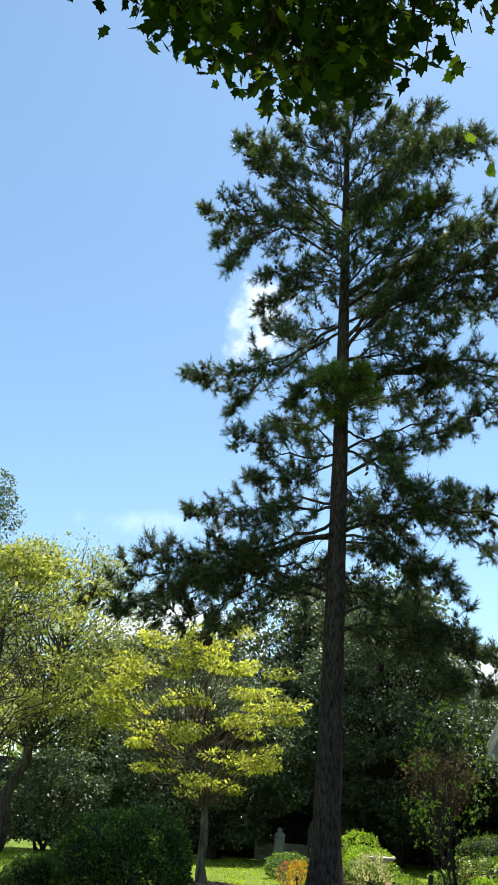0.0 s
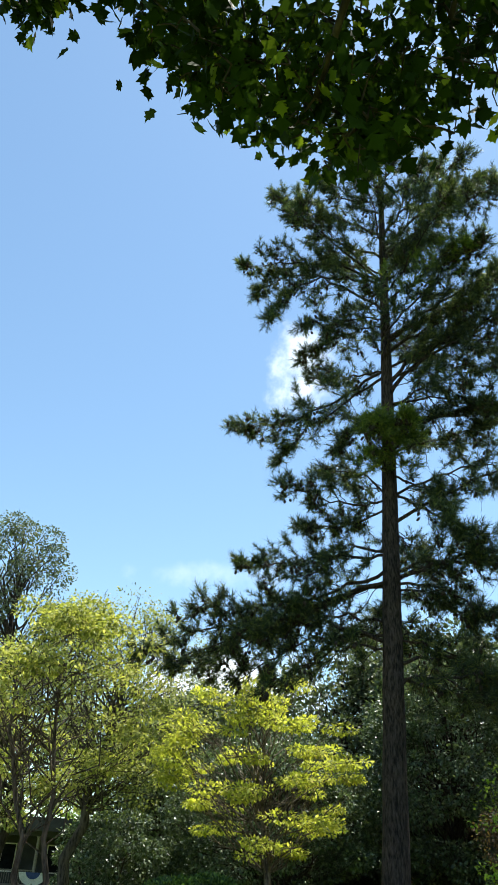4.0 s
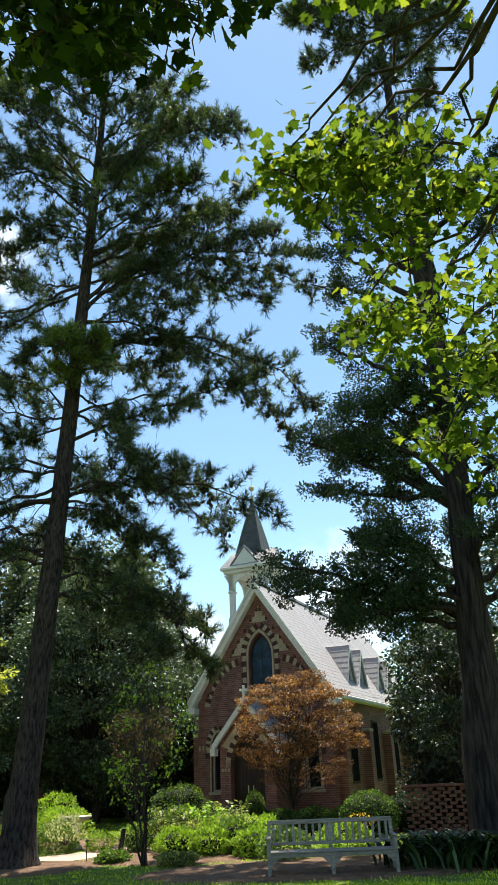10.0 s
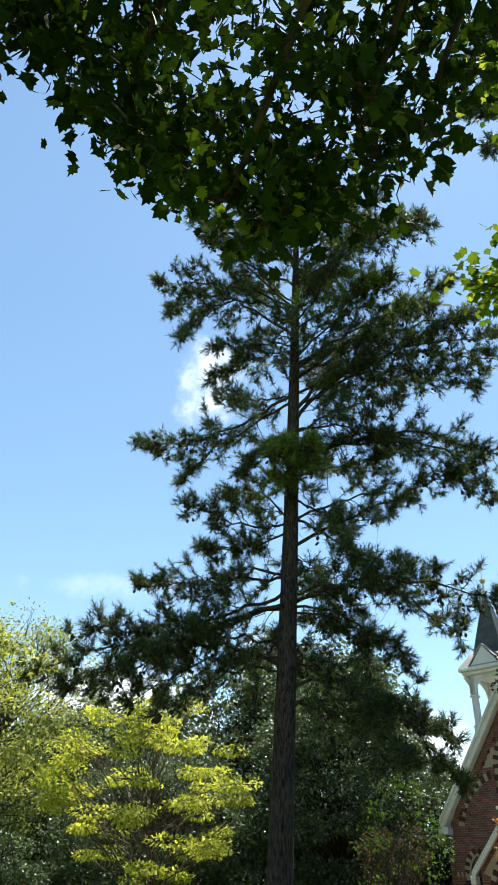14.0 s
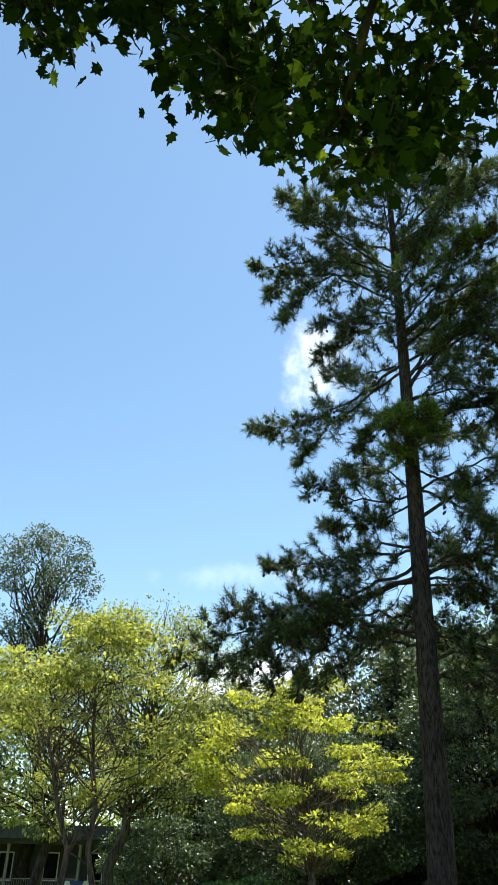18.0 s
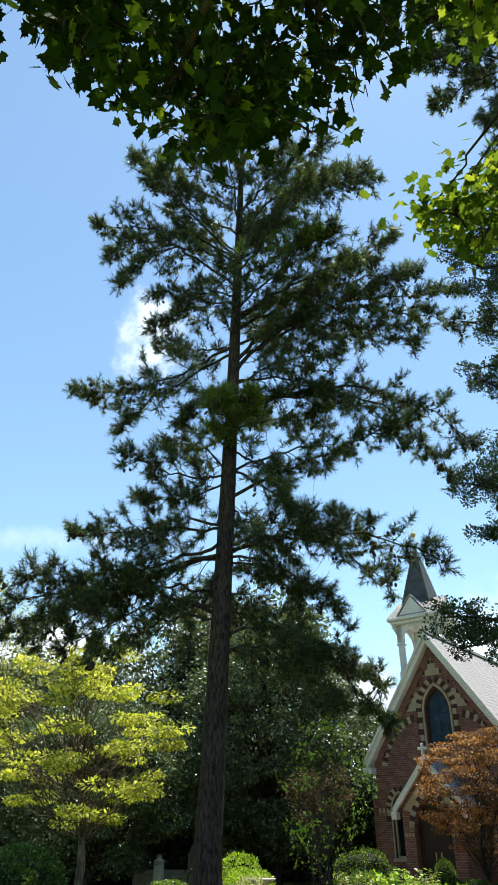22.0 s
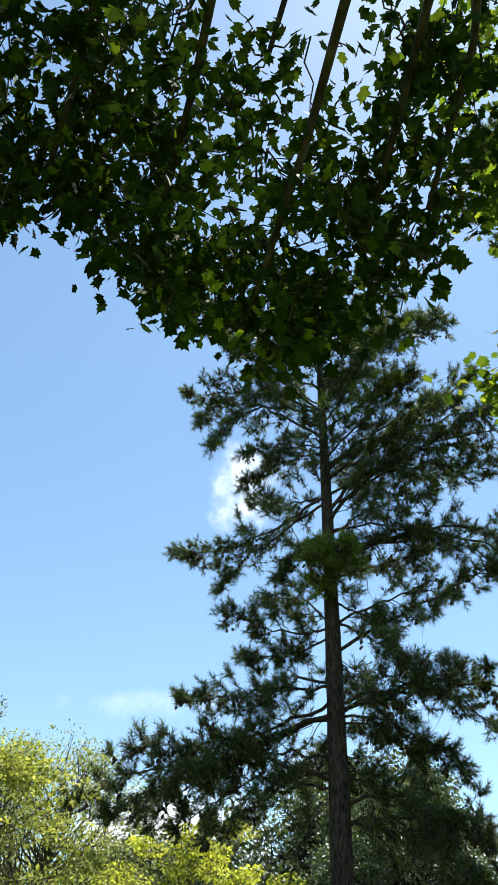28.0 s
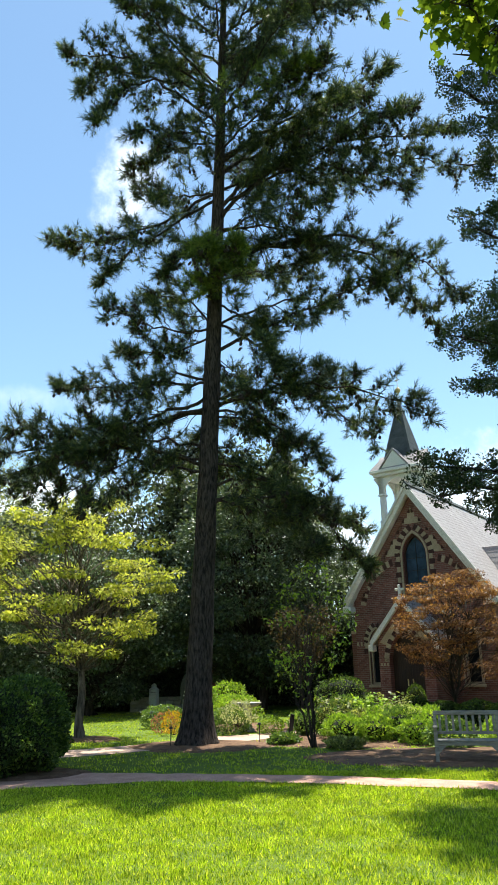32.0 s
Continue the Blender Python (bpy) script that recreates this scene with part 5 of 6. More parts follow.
# ---------------------------------------------------------------- big cedar
def cedar_tree():
    global RNG
    RNG = np.random.default_rng(31)
    root = thing("cedar_tree", (5.0, 16.5, 0), -16.6, "old dark cedar with a thick furrowed trunk and ragged boughs", "tree")
    H = 18.5
    stem = curve_pts((0, 0, -0.1), (0.9, 0.3, H), 18, 0, 0.05)
    stem[:9, 0] += np.array([0, -0.02, 0.0, 0.03, 0.08, 0.14, 0.16, 0.12, 0.06])
    u = np.linspace(0, 1, 18)
    rad = 0.36 * (1 - u) ** 0.62 + 0.03
    rad[0], rad[1] = 0.43, 0.365
    V, Q = [], []
    sides = 22
    for k in range(18):
        for i in range(sides):
            a = i * math.tau / sides
            flute = 1 + 0.10 * (1 - u[k]) * math.sin(5 * a + 0.8 * k * 0.4) + 0.05 * math.sin(11 * a + k)
            V.append((stem[k, 0] + rad[k] * flute * math.cos(a), stem[k, 1] + rad[k] * flute * math.sin(a), stem[k, 2]))
    i, j = np.meshgrid(np.arange(17), np.arange(sides), indexing="ij")
    a, b = i * sides + j, i * sides + (j + 1) % sides
    Q = np.stack([a, b, b + sides, a + sides], -1).reshape(-1, 4)
    hold("trunk", mesh_np("trunk", np.array(V), Q, True), M_CEDAR_BARK, root, "thick dark shaggy trunk")
    # height on the stem, middle (offset, height), tip (offset, height), depth of the tip, fullness
    table = [(7.4, (-0.9, 8.3), (-3.3, 9.6), -0.2, 1.2), (7.5, (-1.0, 8.9), (-2.3, 10.7), 0.2, 1.4), (8.2, (-0.4, 9.9), (-1.1, 11.0), -0.4, 1.4), (7.3, (-1.2, 7.9), (-3.0, 8.1), 0.1, 1.2),
             (8.4, (-0.6, 9.7), (-1.6, 10.9), 0.8, 1.4), (7.6, (-1.2, 8.7), (-2.8, 10.0), 0.7, 1.3), (7.8, (-0.9, 9.0), (-1.9, 9.6), -1.2, 1.3), (8.8, (0.0, 10.2), (-0.2, 11.0), -1.0, 1.3),
             (5.0, (-1.0, 6.2), (-2.5, 7.2), 0.2, 1.1), (4.7, (-1.8, 5.7), (-4.3, 6.3), -0.2, 1.0), (4.6, (-1.3, 5.2), (-3.1, 4.8), 0.4, 1.2), (4.8, (-1.9, 5.5), (-3.9, 5.5), -0.4, 1.0),
             (5.2, (-0.9, 5.9), (-1.9, 6.2), -0.9, 1.2), (5.4, (-0.7, 6.3), (-1.3, 6.6), -1.2, 1.0), (5.6, (-0.8, 6.6), (-1.8, 7.6), 0.9, 1.2), (4.9, (-1.0, 5.0), (-2.2, 4.7), -0.8, 1.4),
             (5.0, (-0.5, 5.3), (-0.9, 5.2), -1.6, 1.0), (4.6, (-1.2, 4.9), (-2.6, 5.6), 1.3, 1.2), (9.0, (0.8, 10.0), (1.6, 10.8), -1.2, 1.2),
             (7.5, (1.6, 8.4), (3.6, 9.8), 0.0, 1.2), (7.3, (1.8, 7.8), (4.2, 8.4), 0.5, 1.2), (8.0, (1.4, 9.2), (2.8, 10.8), -0.5, 1.2), (5.2, (1.6, 6.0), (3.8, 6.6), -0.4, 1.2), (4.8, (1.8, 5.4), (4.2, 5.4), 0.6, 1.2),
             (5.6, (1.2, 6.6), (2.6, 7.4), -1.2, 1.2), (9.0, (1.4, 10.4), (3.2, 11.8), 0.6, 1.1), (6.0, (0.4, 7.0), (0.6, 7.6), 2.8, 1.2), (8.4, (0.6, 9.4), (0.8, 10.2), 2.6, 1.2),
             # the airy, sunlit top
             (10.0, (-1.0, 11.4), (-2.5, 12.5), -0.2, 0.75), (10.8, (-0.9, 12.2), (-2.6, 13.1), 0.3, 0.75), (12.4, (-0.9, 13.8), (-2.7, 14.7), 0.1, 0.8), (12.8, (-0.8, 14.4), (-1.9, 15.4), -0.6, 0.7), (14.0, (-1.0, 15.7), (-2.9, 17.3), -0.2, 0.8),
             (15.0, (-0.6, 16.8), (-2.4, 18.4), 0.2, 0.8), (13.4, (-0.2, 15.2), (-1.0, 17.0), -1.0, 0.7), (15.8, (0.4, 17.6), (0.0, 19.2), 0.3, 0.8), (16.4, (1.2, 18.0), (1.8, 19.6), -0.2, 0.8), (13.6, (1.8, 15.0), (3.4, 16.4), 0.2, 0.8),
             (11.4, (2.0, 12.8), (4.0, 14.0), -0.2, 0.8), (15.0, (1.8, 16.6), (3.2, 18.2), 0.4, 0.8)]
    for z0, mid, tip, depth, full in table:
        start = np.array([np.interp(z0, stem[:, 2], stem[:, i]) for i in range(3)])
        m, e = np.array([mid[0], 0.45 * depth, mid[1]]), np.array([tip[0], depth, tip[1]])
        u = np.linspace(0, 1, 10)[:, None]
        k = 2 * m - 0.5 * (start + e)
        axis = (1 - u) ** 2 * start + 2 * u * (1 - u) * k + u ** 2 * e
        axis[1:-1] += RNG.normal(0, 0.06, (8, 3))
        reach = float(np.linalg.norm(e - start))
        lines, C = [(axis, np.linspace(0.035 + 0.020 * reach, 0.014, 10))], []
        top = z0 > 9.8
        for k in range(int((2 + reach * 2.9) * full)):
            u = RNG.uniform(0.55, 1.0) if top else 0.30 + 0.70 * RNG.random() ** 0.8
            p = np.array([np.interp(u, np.linspace(0, 1, 10), axis[:, i]) for i in range(3)])
            e = p + RNG.normal(0, 1, 3) * (0.33, 0.33, 0.24) * (1.3 - 0.45 * u)
            lines.append((curve_pts(p, e, 5, 0.02, 0.05), np.linspace(0.020, 0.006, 5)))
            C.append(e)
            # sprays round each twig's end, knobbly like a fist of leaves
            for _ in range(3):
                C.append(e + RNG.normal(0, 0.14, 3) * (1, 1, 0.8))
        v, q = tubes(lines, 6)
        br = hold("bough", mesh_np("bough", v, q, True), M_CEDAR_BARK, root)
        C = np.array(C)
        own = np.repeat(np.arange(len(C)), 96)
        r = RNG.uniform(0.13, 0.27, len(C))
        P, d = blob_points(len(own), (0, 0, 0), (1, 1, 1), 0.35)
        P = C[own] + P * r[own][:, None] * (1.1, 1.1, 0.8)
        v, f = leaves(P, d + (0, 0, 0.3) + RNG.normal(0, 0.5, d.shape), RNG.uniform(0.042, 0.085, len(P)), flat=0.2)
        hold("foliage", mesh_np("foliage", v, f), M_CEDAR, br)


cedar_tree()

# ---------------------------------------------------------------- shade tree over the viewpoint
def aim(turn, up, dist):
    a, e = radians(turn), radians(up)
    return np.array([-math.sin(a) * math.cos(e) * dist, math.cos(a) * math.cos(e) * dist, 1.65 + math.sin(e) * dist])


def forked(nodes, ends):
    """Each new twig springs from the nearest point that already bears wood."""
    nodes, roots = [np.asarray(p) for p in nodes], []
    order = sorted(range(len(ends)), key=lambda i: min(np.linalg.norm(ends[i] - p) for p in nodes))
    done = {}
    for i in order:
        arr = np.array(nodes)
        d = np.linalg.norm(arr - ends[i], axis=1)
        done[i] = arr[d.argmin()]
        nodes += [done[i] + (ends[i] - done[i]) * k for k in (0.6, 1.0)]
    return [done[i] for i in range(len(ends))]


def leafy_twigs(ends, roots, lines, per, spread, rad=0.005):
    """Twigs from limb points to their ends, with leaves hanging along the outer half."""
    P, D = [], []
    for e, r in zip(ends, roots):
        tw = curve_pts(r, e, 7, 0.02, 0.02)
        lines.append((tw, np.linspace(rad, 0.002, 7)))
        for _ in range(per):
            u = RNG.uniform(0.1, 1.05)
            p = np.array([np.interp(u, np.linspace(0, 1, 7), tw[:, i]) for i in range(3)]) + RNG.normal(0, spread, 3) * (1, 1, 0.6)
            d = RNG.normal(0, 1, 3)
            d[2] = -abs(d[2]) * 0.6 - 0.45
            P.append(p)
            D.append(d)
    return np.array(P), np.array(D)


def shade_maple():
    global RNG
    RNG = np.random.default_rng(44)
    root = thing("maple_tree", (0, 0, 0), 0, "shade maple whose leafy boughs hang over the lawn's near edge", "tree")
    foot = np.array([3.4, -3.6, 0.0])
    stem = curve_pts(foot + (0, 0, -0.1), foot + (-0.3, 0.5, 8.5), 10, 0, 0.05)
    v, q = tubes([(stem, np.linspace(0.30, 0.10, 10))], 14)
    hold("trunk", mesh_np("trunk", v, q, True), M_GREY_BARK, root, "grey maple trunk")
    # hem of the hanging mass: turn and height of its lower edge
    hem_t, hem_e = (-30, -18, -12, -7, -3, 3, 7, 15, 19, 24, 30, 34, 38, 42, 46, 51, 55, 62, 75), (61, 58, 55.8, 54.2, 52.6, 51.0, 51.0, 50.2, 50.2, 51.2, 53.4, 54.6, 55.2, 55.8, 58, 58, 56.5, 55.6, 55)
    # boughs running out over the viewpoint, from the stem towards the light
    for turn, up, dist, z0, n in ((2, 60, 3.0, 4.2, 74), (20, 57, 2.75, 4.4, 96), (36, 60, 2.9, 4.8, 84), (54, 62, 3.1, 5.0, 104), (68, 62, 3.1, 5.0, 90), (-9, 61, 3.1, 5.2, 64), (14, 74, 3.6, 5.6, 56), (36, 76, 3.8, 5.4, 50)):
        tip = aim(turn, up, dist)
        k = np.interp(z0, stem[:, 2], np.arange(10))
        start = np.array([np.interp(k, np.arange(10), stem[:, i]) for i in range(3)])
        axis = curve_pts(start, tip, 12, 0.9, 0.05)
        lines = [(axis, np.linspace(0.06, 0.012, 12))]
        ends, roots = [], []
        while len(ends) < n:
            t = turn + RNG.normal(0, 11)
            low = np.interp(t, hem_t, hem_e)
            e = low + abs(RNG.normal(0, 1)) * 10 + 1.5
            if e > 84:
                continue
            ends.append(aim(t, e, dist * RNG.uniform(0.92, 1.3)))
        roots = forked(axis[5:], ends)
        P, D = leafy_twigs(ends, roots, lines, 9, 0.07)
        v, q = tubes(lines, 5)
        br = hold("bough", mesh_np("bough", v, q, True), M_DARK_BARK, root)
        v, f = leaves(P, D, RNG.uniform(0.042, 0.080, len(P)), LOBED, LOBED_F, 0.45)
        hold("foliage", mesh_np("foliage", v, f), M_MAPLE, br, "lobed green leaves darkened for backlit shade")
    # a bough farther out to the side, in leaves lightened for sun: sprays at turn, height, spread, twigs
    for sprays, z0, far in ((((-7.6, 46.0, 0.5, 4), (-10, 45.4, 0.8, 8), (-12, 42.8, 0.8, 7), (-15.5, 46.2, 1.5, 15), (-19, 43.5, 2.2, 20), (-26, 42.5, 3.0, 20), (-18, 39, 1.4, 9)), 5.0, 3.9),
                            (((-14.2, 33.4, 0.7, 6), (-16.5, 33.8, 1.0, 11), (-19.5, 32, 1.6, 13), (-24, 28, 2.2, 16), (-19.5, 24, 1.0, 9), (-26, 22.5, 2.2, 14), (-28, 34, 3, 16)), 4.0, 4.0),
                            (((-16.5, 57.5, 1.2, 10), (-21, 58, 2.0, 15), (-26, 56.5, 2.4, 16), (-31, 57, 3.4, 18), (-24, 65, 4, 18), (-33, 64, 5, 18)), 6.2, 4.0)):
        k = np.interp(z0, stem[:, 2], np.arange(10))
        start = np.array([np.interp(k, np.arange(10), stem[:, i]) for i in range(3)])
        lines, ends, nodes = [], [], []
        for turn, up, sp, n in sprays:
            centre = aim(turn, up, far)
            hub = aim(-30, up + 7, far * 0.97)
            axis = np.concatenate([curve_pts(start, hub, 9, 0.4, 0.05), curve_pts(hub, centre, 8, 0.12, 0.04)[1:]])
            lines.append((axis, np.linspace(0.022, 0.004, len(axis))))
            for _ in range(n):
                ends.append(aim(turn + RNG.normal(0, sp), up + RNG.normal(0, sp * 0.55), far * RNG.uniform(0.92, 1.12)))
                nodes += list(axis[9:])
        roots = forked(nodes, ends)
        P, D = leafy_twigs(ends, roots, lines, 19, 0.10)
        v, q = tubes(lines, 5)
        br = hold("bough", mesh_np("bough", v, q, True), M_DARK_BARK, root)
        v, f = leaves(P, D, RNG.uniform(0.034, 0.066, len(P)), LOBED, LOBED_F, 0.6)
        hold("foliage", mesh_np("foliage", v, f), M_SUNMAPLE, br, "yellow-green lobed leaves lightened for sun")


shade_maple()

# ---------------------------------------------------------------- other trees

broadleaf("dogwood_tree", (-8.65, 19.7, 0), "small dogwood with layered yellowing leaves", "tree", M_GREY_BARK, M_DOGWOOD, 6.6,
          (-0.4, 0, 4.35, 2.7, 2.4, 2.45), 0.13, 84, 0.50, 170, 0.11, 0.26, flat=0.78, seed=51, flatten=0.24, hollow=0.60, bare=16)
broadleaf("dogwood_tree", (-11.7, 14.5, 0), "forked small tree with pale bare twigs and yellow-green leaves", "tree", M_LIMB_BARK, M_YELLOWOLIVE, 7.8,
          (-0.7, 0.3, 5.5, 2.6, 2.5, 2.3), 0.12, 74, 0.62, 190, 0.11, 0.24, flat=0.75, seed=52, flatten=0.30, stems=2, hollow=0.62, bare=12)
broadleaf("shade_tree", (-19.0, 24.4, 0), "leaning tree with an airy light green crown", "tree", M_LIMB_BARK, M_OLIVE, 11.6,
          (1.3, 0, 7.5, 3.9, 3.8, 4.0), 0.26, 120, 0.95, 190, 0.115, 0.3, seed=53, lean=(1.0, 0), bare=10)
broadleaf("oak_tree", (-45, 37, 0), "dense dark green tree beyond the lawn", "tree", M_DARK_BARK, M_FAR, 13,
          (0, 0, 6.4, 6.0, 5, 6.2), 0.35, 110, 1.4, 210, 0.26, 0.2, seed=76)
broadleaf("oak_tree", (-24, 42.5, 0), "dense dark green tree beyond the lawn", "tree", M_DARK_BARK, M_FAR, 12,
          (0, 0, 6.0, 6.0, 5, 5.8), 0.35, 110, 1.4, 210, 0.26, 0.2, seed=77)
broadleaf("shade_tree", (-27, 30, 0), "light green broadleaf tree beyond the lawn", "tree", M_DARK_BARK, M_OLIVE, 12,
          (0, 0, 7.5, 5.2, 5, 4.2), 0.3, 90, 1.1, 170, 0.21, 0.3, seed=54)
broadleaf("oak_tree", (-39.6, 42.3, 0), "tall dark tree rising over the others", "tree", M_DARK_BARK, M_FAR, 25,
          (-2.2, 0, 18.5, 4.4, 5, 8.2), 0.5, 62, 1.35, 300, 0.22, 0.35, seed=55, flatten=0.8, hollow=0.7)
broadleaf("magnolia_tree", (-13.5, 30.5, 0), "glossy dark magnolia with grey-green sheen", "tree", M_DARK_BARK, M_DEEP, 7.2,
          (0, 0, 3.6, 4.6, 3.2, 3.3), 0.22, 130, 0.9, 380, 0.135, 0.1, seed=56, stems=3)
broadleaf("magnolia_tree", (-6.4, 34.0, 0), "dense dark magnolia beside the chapel", "tree", M_DARK_BARK, M_DEEP, 12,
          (0, 0, 5.8, 3.7, 3.6, 5.0), 0.25, 180, 1.0, 420, 0.145, 0.1, seed=57)
broadleaf("magnolia_tree", (-2.7, 37.2, 0), "low dark magnolia at the chapel corner", "tree", M_DARK_BARK, M_DEEP, 7.4,
          (0, 0, 3.9, 2.3, 2.2, 3.5), 0.18, 90, 0.85, 320, 0.14, 0.1, seed=75)
broadleaf("oak_tree", (-14, 42, 0), "rounded dark green oak in the distance", "tree", M_DARK_BARK, M_FAR, 14,
          (0, 0, 8.0, 6.8, 5, 5.2), 0.35, 120, 1.4, 210, 0.28, 0.3, seed=58)
broadleaf("oak_tree", (-23, 46, 0), "rounded dark green oak in the distance", "tree", M_DARK_BARK, M_FAR, 13,
          (0, 0, 7.4, 7.4, 5, 5), 0.35, 120, 1.5, 210, 0.30, 0.3, seed=59)
broadleaf("oak_tree", (-9.2, 44, 0), "tall mid green tree behind the magnolia", "tree", M_DARK_BARK, M_FAR, 15.5,
          (0, 0, 9.0, 5.0, 5, 6), 0.35, 120, 1.4, 210, 0.28, 0.3, seed=60)
broadleaf("maple_tree", (1.50, 24.6, 0), "small Japanese maple with copper red leaves", "tree", M_DARK_BARK, M_REDMAPLE, 4.7,
          (0.35, 0, 2.95, 2.0, 1.85, 1.75), 0.075, 150, 0.30, 170, 0.066, 0.16, flat=0.72, seed=61, flatten=0.30, stems=3, hollow=0.45)
broadleaf("sapling", (-2.1, 17.6, 0), "slender multi-stemmed shrub with yellow-green leaves", "tree", M_DARK_BARK, M_LIME, 4.2,
          (0.05, 0, 2.4, 0.95, 0.85, 1.8), 0.030, 56, 0.24, 19, 0.085, 0.12, seed=62, stems=6, hollow=0.3)
broadleaf("smoke_bush", (-2.9, 22.6, 0), "open bush with smoky bronze leaves", "shrub", M_DARK_BARK, M_SMOKE, 3.8,
          (0.1, 0, 2.8, 0.9, 0.9, 0.9), 0.06, 40, 0.28, 50, 0.09, 0.2, seed=71, stems=4)
broadleaf("camellia", (-19.0, 27.4, 0), "glossy rounded evergreen bush before the far house", "shrub", M_DARK_BARK, M_DEEP, 3.6,
          (0, 0, 1.9, 2.3, 1.8, 1.7), 0.1, 70, 0.6, 190, 0.14, 0.1, seed=73, stems=3)
broadleaf("camellia", (-17.6, 31.5, 0), "glossy rounded evergreen bush before the far house", "shrub", M_DARK_BARK, M_DEEP, 3.2,
          (0, 0, 1.7, 1.9, 1.6, 1.5), 0.1, 60, 0.55, 190, 0.14, 0.1, seed=74, stems=3)
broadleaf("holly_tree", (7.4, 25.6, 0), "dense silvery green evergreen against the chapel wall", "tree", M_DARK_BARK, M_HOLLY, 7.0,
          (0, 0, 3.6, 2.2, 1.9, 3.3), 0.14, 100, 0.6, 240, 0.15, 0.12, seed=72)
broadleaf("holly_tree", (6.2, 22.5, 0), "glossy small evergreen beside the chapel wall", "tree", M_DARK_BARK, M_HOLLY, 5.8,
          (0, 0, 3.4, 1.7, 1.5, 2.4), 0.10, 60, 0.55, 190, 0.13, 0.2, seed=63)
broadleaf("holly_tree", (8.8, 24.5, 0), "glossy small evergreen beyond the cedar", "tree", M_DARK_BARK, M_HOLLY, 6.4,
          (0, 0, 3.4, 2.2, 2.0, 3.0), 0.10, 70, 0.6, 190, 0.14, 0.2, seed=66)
broadleaf("shade_tree", (13, 33, 0), "green broadleaf tree beyond the chapel", "tree", M_DARK_BARK, M_HOLLY, 13,
          (0, 0, 6.6, 4.8, 4.2, 6.0), 0.3, 100, 1.2, 200, 0.22, 0.25, seed=64)
broadleaf("shade_tree", (19, 27, 0), "green broadleaf tree beyond the cedar", "tree", M_DARK_BARK, M_MIDGREEN, 12,
          (0, 0, 6.6, 5.2, 4.6, 5.0), 0.3, 90, 1.2, 180, 0.24, 0.25, seed=65)


def hedge(points, tall, deep, label, seed, leaf, size, n):
    """A dense dark evergreen hedge along a line, with an uneven top."""
    global RNG
    RNG = np.random.default_rng(seed)
    root = thing("hedge", (0, 0, 0), 0, label, "hedge")
    pts = np.array(points, float)
    u = RNG.uniform(0, len(pts) - 1, n)
    X = np.interp(u, np.arange(len(pts)), pts[:, 0])
    Y = np.interp(u, np.arange(len(pts)), pts[:, 1])
    H = tall * (1 + 0.28 * np.array([noise.noise(Vector((a * 0.35, b * 0.35, seed))) for a, b in zip(X, Y)]))
    Z = H * RNG.random(n) ** 0.8
    w = deep * np.sqrt(np.maximum(0.05, 1 - (Z / H) ** 3))
    P = np.stack([X + RNG.normal(0, 0.1, n), Y - w * RNG.uniform(0.7, 1.1, n), Z], 1)
    k = RNG.random(n) < 0.3
    P[k, 1] += w[k] * RNG.uniform(0, 1.8, k.sum())
    v, f = leaves(P, RNG.normal(0, 1, (n, 3)) + (0, -0.4, 0.2), size * RNG.uniform(0.6, 1.3, n), flat=0.3)
    hold("foliage", mesh_np("foliage", v, f), leaf, root)
    # solid dark blocks within the hedge, coloured to stand for its inner shade
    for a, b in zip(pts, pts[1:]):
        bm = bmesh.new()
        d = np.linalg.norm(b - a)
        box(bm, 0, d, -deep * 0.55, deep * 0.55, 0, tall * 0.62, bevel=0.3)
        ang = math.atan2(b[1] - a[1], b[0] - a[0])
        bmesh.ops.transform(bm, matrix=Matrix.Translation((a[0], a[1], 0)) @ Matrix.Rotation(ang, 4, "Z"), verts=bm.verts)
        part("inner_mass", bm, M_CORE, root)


# hedges wear the darkened holly leaf for the deep shade under the trees
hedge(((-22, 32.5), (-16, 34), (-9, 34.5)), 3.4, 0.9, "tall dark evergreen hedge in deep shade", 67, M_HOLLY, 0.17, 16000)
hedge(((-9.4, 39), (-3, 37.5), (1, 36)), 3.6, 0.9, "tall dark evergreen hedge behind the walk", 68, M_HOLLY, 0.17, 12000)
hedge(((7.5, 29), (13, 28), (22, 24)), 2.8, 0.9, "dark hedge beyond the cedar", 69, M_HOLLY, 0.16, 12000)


def far_woods():
    """A belt of woodland all round, which closes the view."""
    global RNG
    RNG = np.random.default_rng(70)
    P, S = [], []
    for k in range(520):
        a = RNG.uniform(-math.pi, math.pi)
        r = RNG.uniform(62, 95)
        top = RNG.uniform(6, 12.5)
        c = np.array([-r * math.sin(a), r * math.cos(a), 0])
        n = 120 if abs(a) < 1.3 else 60
        q, _ = blob_points(n, (0, 0, top * 0.5), (4.2, 4.2, top * 0.52), 0.4)
        q[:, 2] = np.maximum(q[:, 2], 0.3)
        P.append(c + q)
        S.append(np.full(n, 0.75 if abs(a) < 1.3 else 1.2))
    P, S = np.concatenate(P), np.concatenate(S)
    v, f = leaves(P, RNG.normal(0, 1, P.shape), S * RNG.uniform(0.7, 1.3, len(P)), flat=0.3)
    hold("far_woods", mesh_np("far_woods", v, f), M_MIDGREEN, None, "belt of green woodland round the grounds", "stuff")


far_woods()

# ---------------------------------------------------------------- garden
shrub("boxwood", (-7.2, 12.95, 0), "large round clipped boxwood, dark green", M_BOX, (1.36, 1.2, 0.88), 0.06, 26000, 71, lumps=0.17, hollow=0.82, core=0.86, category="bush")
